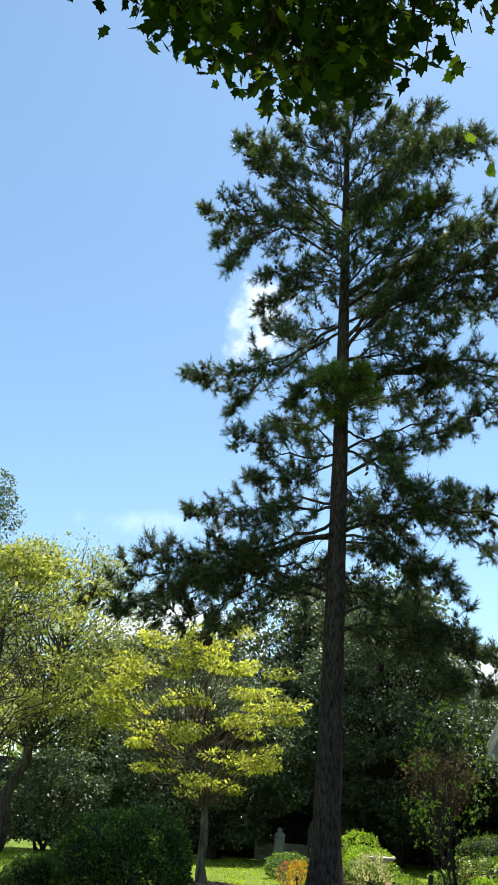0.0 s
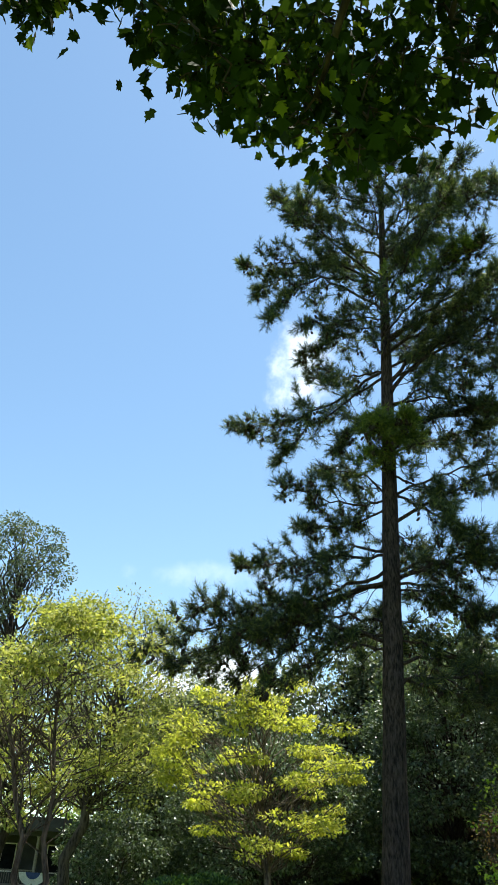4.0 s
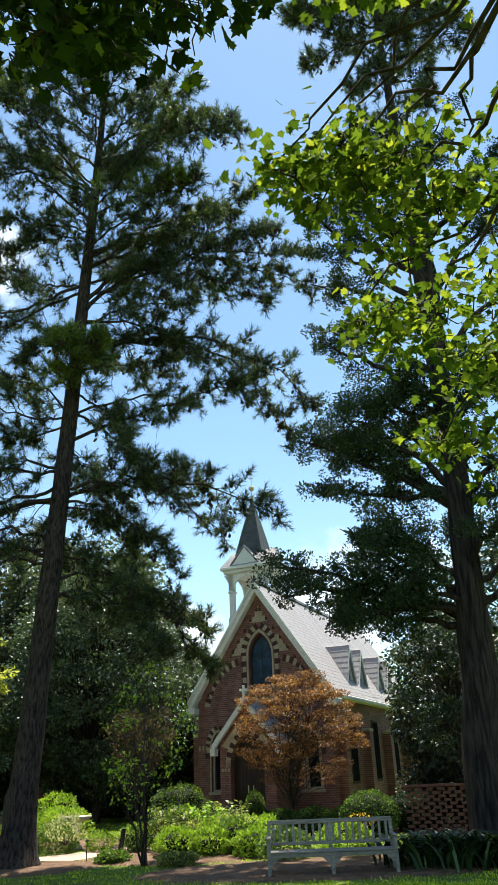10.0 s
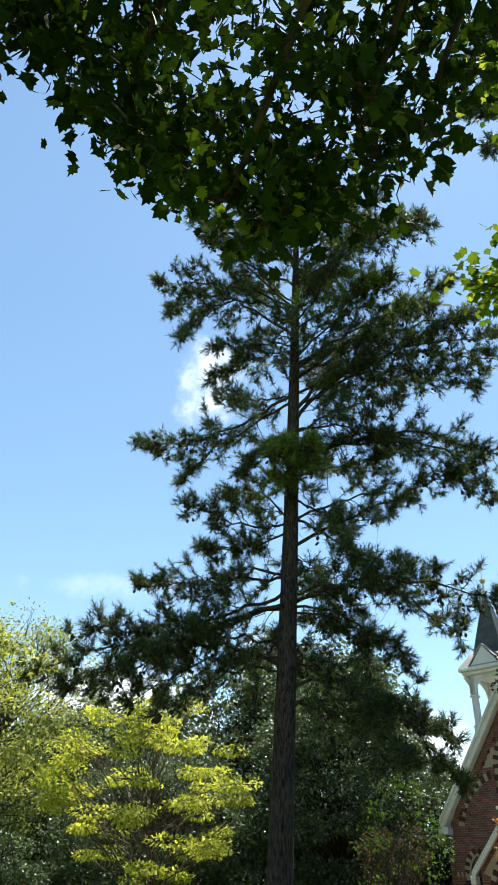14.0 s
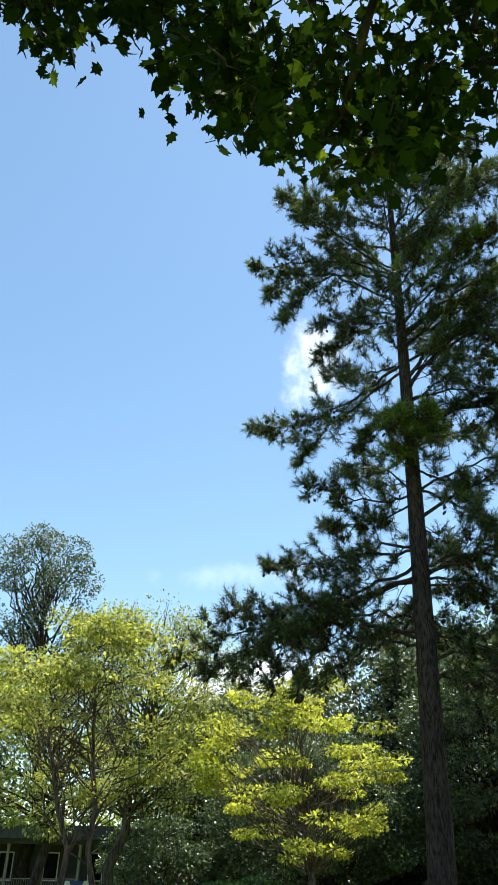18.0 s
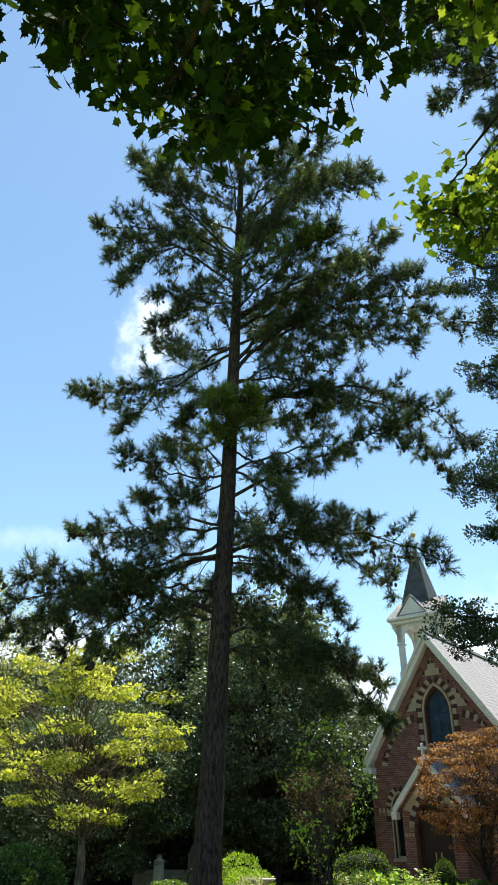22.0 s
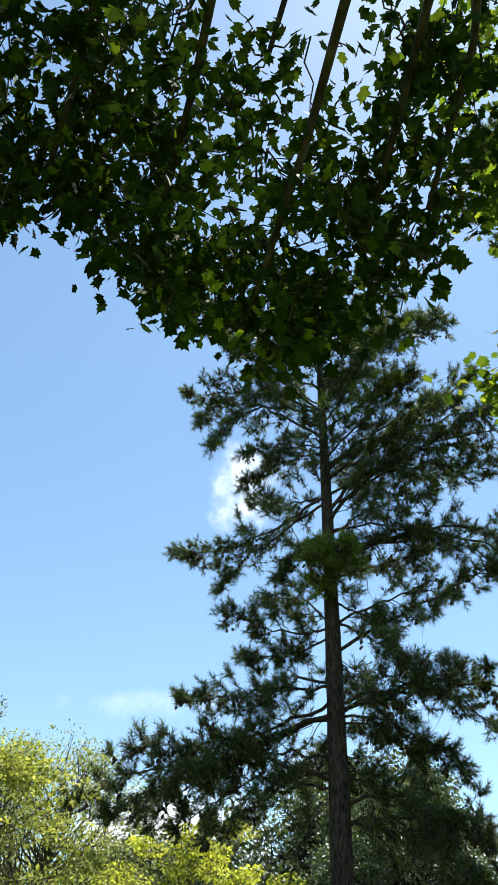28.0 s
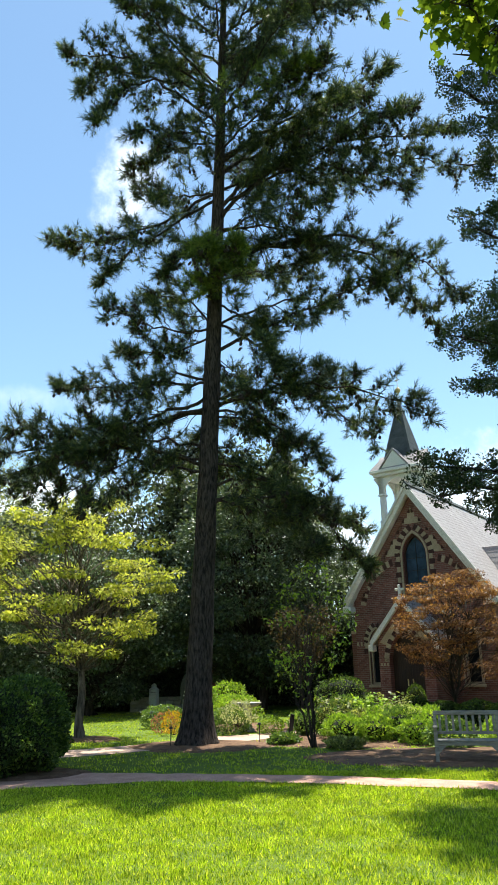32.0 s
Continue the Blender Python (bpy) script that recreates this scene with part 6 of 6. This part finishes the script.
shrub("boxwood", (-8.6, 12.5, 0), "small low boxwood beside the large one", M_BOX, (0.66, 0.6, 0.46), 0.06, 7000, 72, lumps=0.14, hollow=0.78, core=0.8, category="bush")


def bench():
    B = thing("bench", (1.62, 14.95, 0), -3, "long weathered grey teak bench with slatted back", "bench")
    B.scale = (0.96, 0.96, 0.94)
    L = 2.42
    for x in (-L / 2 + 0.03, 0, L / 2 - 0.03):
        part("front_leg", slab(x - 0.032, x + 0.032, -0.27, -0.205, 0, 0.64 if x else 0.40, bevel=0.005), M_TEAK, B)
        back = slab(x - 0.032, x + 0.032, 0.20, 0.265, 0, 0.90, bevel=0.005)
        for v in back.verts:
            v.co.y += max(0, v.co.z - 0.4) * 0.16
        part("back_leg", back, M_TEAK, B)
        if x:
            part("armrest", slab(x - 0.045, x + 0.045, -0.31, 0.27, 0.64, 0.67, bevel=0.008), M_TEAK, B)
        part("side_rail", slab(x - 0.02, x + 0.02, -0.21, 0.21, 0.33, 0.40), M_TEAK, B)
        for s in (-1, 1):
            br = prism([(x + s * 0.03, 0.34), (x + s * 0.20, 0.34), (x + s * 0.03, 0.18)], -0.255, -0.225)
            if abs(x + s * 0.2) < L / 2:
                part("brace", br, M_TEAK, B)
    part("front_rail", slab(-L / 2 + 0.06, L / 2 - 0.06, -0.262, -0.232, 0.335, 0.405, bevel=0.004), M_TEAK, B)
    part("back_rail", slab(-L / 2 + 0.06, L / 2 - 0.06, 0.225, 0.255, 0.335, 0.405, bevel=0.004), M_TEAK, B)
    for k in range(5):
        y = -0.24 + 0.102 * k
        part("seat_slat", slab(-L / 2 + 0.03, L / 2 - 0.03, y - 0.04, y + 0.04, 0.408, 0.43, bevel=0.004), M_TEAK, B)
    top = slab(-L / 2, L / 2, 0.285, 0.335, 0.86, 0.94, bevel=0.01)
    part("top_rail", top, M_TEAK, B)
    part("lower_rail", slab(-L / 2 + 0.06, L / 2 - 0.06, 0.255, 0.29, 0.50, 0.555, bevel=0.004), M_TEAK, B)
    n = 18
    for k in range(n):
        x = -L / 2 + 0.12 + (L - 0.24) * k / (n - 1)
        if abs(x) < 0.06:
            continue
        bm = slab(x - 0.024, x + 0.024, 0.262, 0.280, 0.55, 0.87, bevel=0.003)
        for v in bm.verts:
            v.co.y += (v.co.z - 0.55) * 0.10
        part("back_slat", bm, M_TEAK, B)


bench()


def stake_light(at, h, label, w=0.02, lean=0.0):
    s = thing("path_light", at, 0, label, "garden light", "path lights")
    part("stake", slab(-w / 2, w / 2, -w / 2, w / 2, -0.05, h, bevel=0.003), M_BLACK, s)
    part("cap", lathe(((0.03, h), (0.045, h + 0.01), (0.03, h + 0.045), (0.008, h + 0.06)), 10), M_BLACK, s)


stake_light((-5.43, 17.5, 0), 0.42, "thin black garden light beside the walk")
stake_light((-3.60, 18.95, 0), 0.40, "thin black garden light beside the walk")


def post_stump():
    p = thing("post", (-2.9, 19.25, 0), 0, "dark leaning wooden stake", "post")
    part("shaft", tube_bm((0, 0, -0.05), (0.09, 0, 0.62), 0.06, 0.05), M_DARK_BARK, p)


def tube_bm(a, b, r0, r1, sides=9):
    v, q = tubes([(np.array([a, np.add(a, b) / 2, b]), np.array([r0, (r0 + r1) / 2, r1]))], sides)
    bm = bmesh.new()
    vs = [bm.verts.new(p) for p in v]
    for f in q:
        bm.faces.new([vs[i] for i in f])
    bm.faces.new(vs[-sides:])
    return bm


post_stump()


def birdbath():
    b = thing("birdbath", (-4.55, 22.1, 0), 0, "pale weathered concrete birdbath", "birdbath")
    part("pedestal", lathe(((0.20, 0), (0.21, 0.06), (0.13, 0.12), (0.10, 0.30), (0.09, 0.48), (0.12, 0.62), (0.16, 0.68)), 18), M_CONCRETE, b, "", True)
    part("basin", lathe(((0.15, 0.66), (0.30, 0.70), (0.40, 0.76), (0.42, 0.80), (0.38, 0.80), (0.30, 0.745), (0.05, 0.73)), 24), M_CONCRETE, b, "", True)


birdbath()
# border planting
shrub("flowering_shrub", (-4.9, 21.3, 0), "shrub with creamy white flower spikes", M_MIDGREEN, (0.58, 0.45, 0.36), 0.07, 2600, 81)
shrub("white_flowers", (-4.55, 20.9, 0.26), "creamy white flower spikes over a shrub", M_PALEBLOOM, (0.45, 0.36, 0.32), 0.055, 900, 82, tall=0.8, lumps=0.3, category="flowers")
shrub("shrub", (-3.75, 21.4, 0), "low lime green perennial in the border", M_LIME, (0.42, 0.35, 0.24), 0.06, 1300, 83)
shrub("yellow_flowers", (-6.45, 21.0, 0), "bright yellow flowers in the border", M_YELLOW, (0.34, 0.3, 0.34), 0.05, 700, 84, category="flowers", tall=0.4)
shrub("rust_flowers", (-6.95, 21.7, 0), "low rust-pink flowering plant", M_RUST, (0.36, 0.3, 0.30), 0.05, 700, 85, category="flowers")
shrub("shrub", (-7.6, 23.6, 0), "rounded green garden shrub", M_MIDGREEN, (0.7, 0.6, 0.36), 0.07, 2200, 86)
shrub("shrub", (-5.6, 25.2, 0), "rounded lime green shrub", M_LIME, (0.8, 0.7, 0.5), 0.08, 2800, 87)
shrub("shrub", (-6.3, 27.2, 0), "bright green shrub behind the birdbath", M_LIME, (0.8, 0.7, 0.7), 0.08, 2400, 88)
for k, (x, y, rx, rz, m, lab) in enumerate((
        (-1.55, 19.0, 0.55, 0.34, M_LIME, "lime green perennial in the flower bed"), (-0.75, 18.8, 0.50, 0.32, M_LIME, "lime green perennial in the flower bed"),
        (-0.15, 19.2, 0.55, 0.42, M_MIDGREEN, "green leafy perennial in the flower bed"), (0.2, 18.3, 0.42, 0.30, M_LIME, "lime green perennial in the flower bed"),
        (-1.1, 20.2, 0.70, 0.36, M_OLIVE, "loose leafy shrub in the flower bed"), (-0.3, 20.4, 0.60, 0.38, M_OLIVE, "loose leafy shrub in the flower bed"), (0.5, 19.6, 0.50, 0.38, M_LIME, "lime green perennial in the flower bed"),
        (-2.6, 20.6, 0.55, 0.34, M_MIDGREEN, "rounded green shrub in the border"), (-1.7, 21.8, 0.8, 0.5, M_MIDGREEN, "rounded green shrub in the border"), (-2.9, 18.4, 0.35, 0.12, M_MIDGREEN, "low strappy groundcover beside the walk"),
        (-1.4, 17.5, 0.45, 0.12, M_OLIVE, "low strappy groundcover beside the walk"))):
    shrub("shrub", (x, y, 0), lab, m, (rx, rx * 0.8, rz), 0.062, int(5200 * rx), 90 + k, lumps=0.32, tall=0.15, core=0.6)


def hydrangea(at, n, seed, label):
    """Round pale flower heads on short stalks over green leaves."""
    global RNG
    root = shrub("hydrangea", at, label, M_LIME, (0.55, 0.45, 0.40), 0.08, 2200, seed, lumps=0.2, core=0.6)
    for k in range(n):
        a, r = RNG.uniform(0, math.tau), RNG.uniform(0, 0.45)
        c = (r * math.cos(a), r * math.sin(a), RNG.uniform(0.62, 0.80) - 0.25 * r)
        P, d = blob_points(110, c, (0.085, 0.085, 0.07), 0.8)
        v, f = leaves(P, d, np.full(len(P), 0.035), flat=0.0)
        hold("flower_head", mesh_np("flower_head", v, f), M_HYDRANGEA, root, "pale lime flower head")


hydrangea((0.05, 19.5, 0), 11, 141, "hydrangea with pale lime flower heads in the bed")
hydrangea((-0.6, 19.9, 0), 8, 142, "hydrangea with pale lime flower heads in the bed")


def arching_shrub(at, label, seed, n, tall, leaf, size):
    """Loose arching canes with broad leaves in pairs along them."""
    global RNG
    RNG = np.random.default_rng(seed)
    root = thing("shrub", at, 0, label, "shrub")
    lines, P, D = [], [], []
    for k in range(n):
        a = RNG.uniform(0, math.tau)
        e = np.array([math.cos(a), math.sin(a), 0]) * RNG.uniform(0.2, 0.7) * tall + (0, 0, tall * RNG.uniform(0.6, 1.1))
        c = curve_pts((RNG.normal(0, 0.08), RNG.normal(0, 0.08), -0.03), e, 8, 0.12, 0.02)
        lines.append((c, np.linspace(0.010, 0.003, 8)))
        for u in np.linspace(0.3, 1, 13):
            p = np.array([np.interp(u, np.linspace(0, 1, 8), c[:, i]) for i in range(3)])
            for s in (-1, 1):
                P.append(p)
                D.append(np.array([-math.sin(a) * s, math.cos(a) * s, 0.1]) + RNG.normal(0, 0.35, 3))
    v, q = tubes(lines, 5)
    hold("stem", mesh_np("stem", v, q), M_DARK_BARK, root)
    P, D = np.array(P), np.array(D)
    v, f = leaves(P, D, size * RNG.uniform(0.7, 1.3, len(P)), flat=0.7)
    hold("foliage", mesh_np("foliage", v, f), leaf, root)


arching_shrub((-0.9, 20.6, 0), "loose shrub with arching leafy canes", 151, 26, 0.95, M_LIME, 0.13)
arching_shrub((-1.9, 20.2, 0), "loose shrub with arching leafy canes", 152, 22, 0.9, M_OLIVE, 0.12)
arching_shrub((-0.2, 21.2, 0), "loose shrub with arching leafy canes", 153, 20, 0.95, M_OLIVE, 0.12)
shrub("boxwood", (0.35, 26.3, 0), "small clipped boxwood cone beside the steps", M_BOX, (0.34, 0.34, 0.62), 0.05, 3000, 154, lumps=0.05, hollow=0.8, core=0.85, category="bush")
for k, (x, y, rx, rz, lab) in enumerate(((0.3, 24.6, 0.55, 0.42, "clipped boxwood hedge by the porch"), (1.1, 23.6, 0.6, 0.38, "clipped boxwood hedge before the chapel"),
                                         (2.0, 23.2, 0.65, 0.40, "clipped boxwood hedge before the chapel"), (2.9, 22.9, 0.6, 0.40, "clipped boxwood hedge before the chapel"),
                                         (3.45, 22.2, 0.85, 0.62, "round clipped bush before the chapel wall"))):
    shrub("boxwood", (x, y, 0), lab, M_BOX, (rx, rx * 0.9, rz), 0.055, int(9000 * rx), 110 + k, group="clipped bushes before the chapel", lumps=0.08, hollow=0.8, core=0.85, category="bush")
shrub("boxwood", (-2.3, 28.4, 0), "dark foundation shrub by the chapel corner", M_BOX, (1.0, 0.8, 0.75), 0.06, 6000, 118, core=0.85, category="bush")
shrub("yellow_flowers", (2.55, 17.6, 0.55), "yellow flowers behind the bench", M_YELLOW, (0.28, 0.2, 0.14), 0.05, 160, 119, category="flowers")
shrub("shrub", (2.2, 17.7, 0), "lime green perennial behind the bench", M_LIME, (0.7, 0.5, 0.36), 0.09, 1500, 120, tall=0.3)
shrub("shrub", (0.9, 17.5, 0), "dark leafy perennial behind the bench", M_MIDGREEN, (0.6, 0.5, 0.32), 0.08, 1500, 121)


def strap_plants(at, n, spread, label, seed):
    """A drift of broad dark strap leaves that arch out of the ground."""
    global RNG
    RNG = np.random.default_rng(seed)
    root = thing("strap_leaf_plant", at, 0, label, "plant", "plants under the cedar")
    V, Fc = [], []
    for k in range(n):
        p = np.array([RNG.normal(0, spread[0]), RNG.normal(0, spread[1]), 0.0])
        a = RNG.uniform(0, math.tau)
        out = np.array([math.cos(a), math.sin(a), 0])
        side = np.array([-out[1], out[0], 0])
        L, w = RNG.uniform(0.45, 1.0), RNG.uniform(0.022, 0.042)
        b = len(V)
        for u in (0, 0.25, 0.5, 0.75, 1.0):
            c = p + out * (L * 0.72 * u ** 1.3) + np.array([0, 0, L * (1.30 * u - 0.72 * u * u)])
            ww = w * (0.35 + 1.5 * u * (1 - u) + 0.25 * (1 - u)) * (0.1 if u == 1 else 1)
            V += [c - side * ww, c + side * ww]
        Fc += [(b + 2 * i, b + 2 * i + 1, b + 2 * i + 3, b + 2 * i + 2) for i in range(4)]
    hold("foliage", mesh_np("foliage", np.array(V), np.array(Fc)), M_STRAP, root)


for k in range(8):
    strap_plants((3.35 + 0.6 * k, 15.45 - 0.1 * k, 0), 280, (0.34, 0.30), "dark arching strap-leaved plants under the cedar", 130 + k)


def lattice_fence():
    f = thing("lattice_fence", (4.45, 22.15, 0), -16, "low red brick lattice screen", "fence")
    for k in range(19):
        for r in range(13):
            x = k * 0.30 + (0.15 if r % 2 else 0)
            part("brick", slab(x, x + 0.2, 0, 0.1, 0.09 * r, 0.09 * r + 0.075), M_FENCE, f)
    part("coping", slab(-0.05, 5.9, -0.03, 0.13, 1.17, 1.24, bevel=0.01), M_FENCE, f)


lattice_fence()
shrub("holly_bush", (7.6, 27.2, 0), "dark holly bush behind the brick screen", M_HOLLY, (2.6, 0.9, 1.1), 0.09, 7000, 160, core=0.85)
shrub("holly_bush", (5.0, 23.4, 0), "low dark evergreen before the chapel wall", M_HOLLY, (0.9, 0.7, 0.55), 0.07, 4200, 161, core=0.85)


def garden_figure():
    """A small white garden figure, kept to a plain rounded shape, on a stone block."""
    b = thing("pedestal", (6.2, 19.3, 0), -15, "low weathered stone block under a white garden figure", "pedestal")
    part("block", slab(-0.26, 0.26, -0.2, 0.2, 0, 0.56, bevel=0.02), M_CONCRETE, b)
    part("slab", slab(-0.32, 0.32, -0.25, 0.25, 0.56, 0.63, bevel=0.015), M_CONCRETE, b)
    bm = bmesh.new()
    for x, z, rx, rz in ((0.06, 0.16, 0.17, 0.15), (-0.04, 0.26, 0.11, 0.14), (-0.12, 0.38, 0.06, 0.12)):
        bmesh.ops.create_uvsphere(bm, u_segments=14, v_segments=9, radius=1.0, matrix=Matrix.LocRotScale((x, 0, z), None, (rx, 0.10, rz)))
    f = part("garden_figure", bm, M_WHITE, None, "", True)
    f.matrix_world = pose(6.05, 19.3, 0.63, 0, 0, -15)
    tagged(f, "small plain white garden figure on a stone block", "statue")


garden_figure()


def far_house():
    h = thing("house", (-37, 45, 0), 38, "house with a deep porch, paint and rails darkened to stand for shade", "house")
    part("wall", slab(-7, 7, 0, 8, 0, 4.2), M_HOUSE, h, "painted wall under a porch, coloured dark for its shade")
    part("roof", prism([(-7.6, 3.6), (7.6, 3.6), (6.2, 4.4), (-6.2, 4.4)], -3.0, 8.6), M_GREYROOF, h)
    part("porch_floor", slab(-7, 7, -2.4, 0, 0.4, 0.55), M_TEAK, h)
    part("porch_beam", slab(-7, 7, -2.5, -2.2, 3.3, 3.65), M_HOUSE, h)
    # white columns and rails get grey teak to stand for porch shade
    for k in range(7):
        x = -6.9 + 2.3 * k
        part("column", lathe(((0.14, 0.55), (0.11, 0.7), (0.10, 3.1), (0.15, 3.3)), 12, (x, -2.3, 0)), M_TEAK, h)
        if k < 6 and k != 3:
            r = part("railing", slab(x + 0.12, x + 2.18, -2.33, -2.27, 1.32, 1.38), M_TEAK, h)
            for j in range(14):
                part("baluster", slab(x + 0.2 + 0.145 * j, x + 0.23 + 0.145 * j, -2.315, -2.285, 0.55, 1.32), M_TEAK, r)
    for k in range(4):
        x = -5.4 + 3.0 * k
        w = part("window", slab(x, x + 1.0, -0.04, 0.0, 1.2, 2.9), M_TRIM, h)
        part("pane", slab(x + 0.08, x + 0.92, -0.05, -0.042, 1.28, 2.82), M_DARKGLASS, w)
    part("bunting", prism([(-0.9 * math.cos(a), 1.25 - 0.75 * math.sin(a)) for a in np.linspace(0, math.pi, 12)], -2.42, -2.40), M_WHITE, h, "white and blue half-round bunting")
    part("bunting_band", prism([(-0.45 * math.cos(a), 1.25 - 0.38 * math.sin(a)) for a in np.linspace(0, math.pi, 12)], -2.44, -2.422), M_BLUE, h)
    for k in range(3):
        part("step", slab(0.1, 2.1, -3.2 + 0.28 * k, -2.4, 0.14 * k, 0.14 * (k + 1)), M_CONCRETE, h)


far_house()


def far_brick_house():
    h = thing("brick_building", (-15.5, 47, 0), 12, "low brick building behind the trees", "building")
    part("wall", slab(-4, 4, 0, 7, 0, 3.0), M_BRICK, h)
    part("roof", prism([(-4.5, 2.9), (4.5, 2.9), (0, 5.6)], -0.4, 7.4), M_DARKBRICK, h, "dull red roof")


far_brick_house()


def stone_wall():
    w = thing("stone_wall", (-12.2, 33.0, 0), 8, "low grey stone garden wall", "wall")
    rng = random.Random(5)
    for r in range(4):
        x = 0.0
        while x < 3.2:
            d = rng.uniform(0.28, 0.5)
            part("stone", slab(x, min(x + d, 3.3) - 0.015, rng.uniform(-0.02, 0.02), 0.35, 0.16 * r, 0.16 * r + 0.15, bevel=0.015), M_CONCRETE, w)
            x += d
    p = thing("pillar", (-10.6, 31.6, 0), 0, "short white stone pillar with a cap", "pillar")
    part("shaft", slab(-0.17, 0.17, -0.17, 0.17, 0, 0.95, bevel=0.02), M_WHITE, p)
    part("cap", lathe(((0.22, 0.95), (0.22, 1.0), (0.10, 1.08), (0.13, 1.16), (0.02, 1.24)), 14), M_WHITE, p)


stone_wall()


def arched_sign():
    s = thing("sign", (-7.6, 26.6, 0), 14, "dark green arched sign with faded pale lettering", "sign")
    part("board", prism(lancet(0, 0.62, 0.75, 1.15, 6), 0, 0.05), M_BLACK, s)
    for k in range(2):
        part("post", slab(-0.30 + 0.54 * k, -0.24 + 0.54 * k, 0.05, 0.11, 0, 1.1), M_BLACK, s)
    for k in range(3):
        part("lettering_bar", slab(-0.2 + 0.03 * k, 0.2 - 0.03 * k, -0.006, 0, 0.86 + 0.12 * k, 0.90 + 0.12 * k), M_TRIM, s)
    part("emblem", slab(-0.08, 0.08, -0.006, 0, 1.26, 1.40), M_TRIM, s, "small pale emblem")


arched_sign()

# ---------------------------------------------------------------- grass
def inside_strip(P, left, right):
    """Which points lie on a strip of ground, by the nearest cross line."""
    mid = (left + right) / 2
    half = np.linalg.norm(left - right, axis=1) / 2
    hit = np.zeros(len(P), bool)
    for a in range(0, len(P), 20000):
        d = np.linalg.norm(P[a:a + 20000, None] - mid[None], axis=2)
        k = d.argmin(1)
        hit[a:a + 20000] = d[np.arange(len(k)), k] < half[k] + 0.02
    return hit


BEDS = ((-4.9, 18.0, 1.7, 1.3), (1.7, 16.0, 3.7, 1.75), (-1.2, 19.4, 2.4, 1.7), (5.6, 17.2, 3.4, 2.0), (-7.3, 13.0, 1.75, 1.0), (-12.5, 15.6, 0.7, 0.6), (-8.6, 19.7, 1.0, 0.7),
        (2.5, 25.5, 5.0, 2.4), (-4.6, 23.8, 2.0, 1.8))


def lawn(name, n, r0, r1, tall, wide, label, seed, clump=7, fine=False):
    """Blades over the sector of lawn that lies before the viewpoint."""
    rng = np.random.default_rng(seed)
    r = np.sqrt(rng.uniform(r0 ** 2, r1 ** 2, n))
    a = np.radians(rng.uniform(-27, 48, n))
    P = np.stack([-r * np.sin(a), r * np.cos(a)], 1)
    hub = P[rng.integers(0, n, n // clump)][rng.integers(0, n // clump, n)]        # blades stand in tufts
    off = rng.normal(0, 1, (n, 2)) * wide * 5
    P = hub + off
    keep = ~inside_strip(P, path_l, path_r) & ~inside_strip(P, walk_l, walk_r)
    for x, y, rx, ry in BEDS:
        keep &= ((P[:, 0] - x) / rx) ** 2 + ((P[:, 1] - y) / ry) ** 2 > 1 + rng.normal(0, 0.08, n)
    P, off = P[keep], off[keep]
    n = len(P)
    h = tall * np.where(rng.random(n) < 0.25, rng.uniform(1.0, 1.6, n), rng.uniform(0.4, 1.0, n))
    patch = np.array([noise.noise(Vector((x * 1.3, y * 1.3, 3))) for x, y in P]) if n < 400000 else 0
    h = h * (1 + 0.45 * patch)
    t = rng.uniform(0, math.tau, n)
    lean = rng.uniform(0.1, 0.9, n) * h
    side = np.stack([np.cos(t), np.sin(t), 0 * t], 1) * (wide * rng.uniform(0.6, 1.3, n))[:, None]
    b = np.arctan2(off[:, 1], off[:, 0]) + rng.normal(0, 0.5, n)
    out = np.stack([np.cos(b) * lean, np.sin(b) * lean, h], 1)
    base = np.concatenate([P, np.full((n, 1), -0.015)], 1)
    if not fine:
        V = np.stack([base - side, base + side, base + out], 1).reshape(-1, 3)
        hold(name, mesh_np(name, V, np.arange(3 * n).reshape(-1, 3)), M_BLADE, None, label, "stuff")
        return
    mid = base + out * (0.45, 0.45, 0.62)
    V = np.stack([base - side, base + side, mid + side * 0.75, mid - side * 0.75, base + out], 1).reshape(-1, 3)
    k = (np.arange(n) * 5)[:, None]
    tri = np.concatenate([k + (0, 1, 2), k + (0, 2, 3), k + (3, 2, 4)], 1).reshape(-1, 3)
    hold(name, mesh_np(name, V, tri), M_BLADE, None, label, "stuff")


lawn("grass", 160000, 2.2, 6.0, 0.044, 0.0048, "sunlit mown lawn grass", 201, fine=True)
lawn("grass", 380000, 6.0, 13.8, 0.048, 0.0078, "sunlit mown lawn grass", 202)
lawn("grass", 200000, 13.5, 34.0, 0.046, 0.012, "lawn grass among the trees", 203)
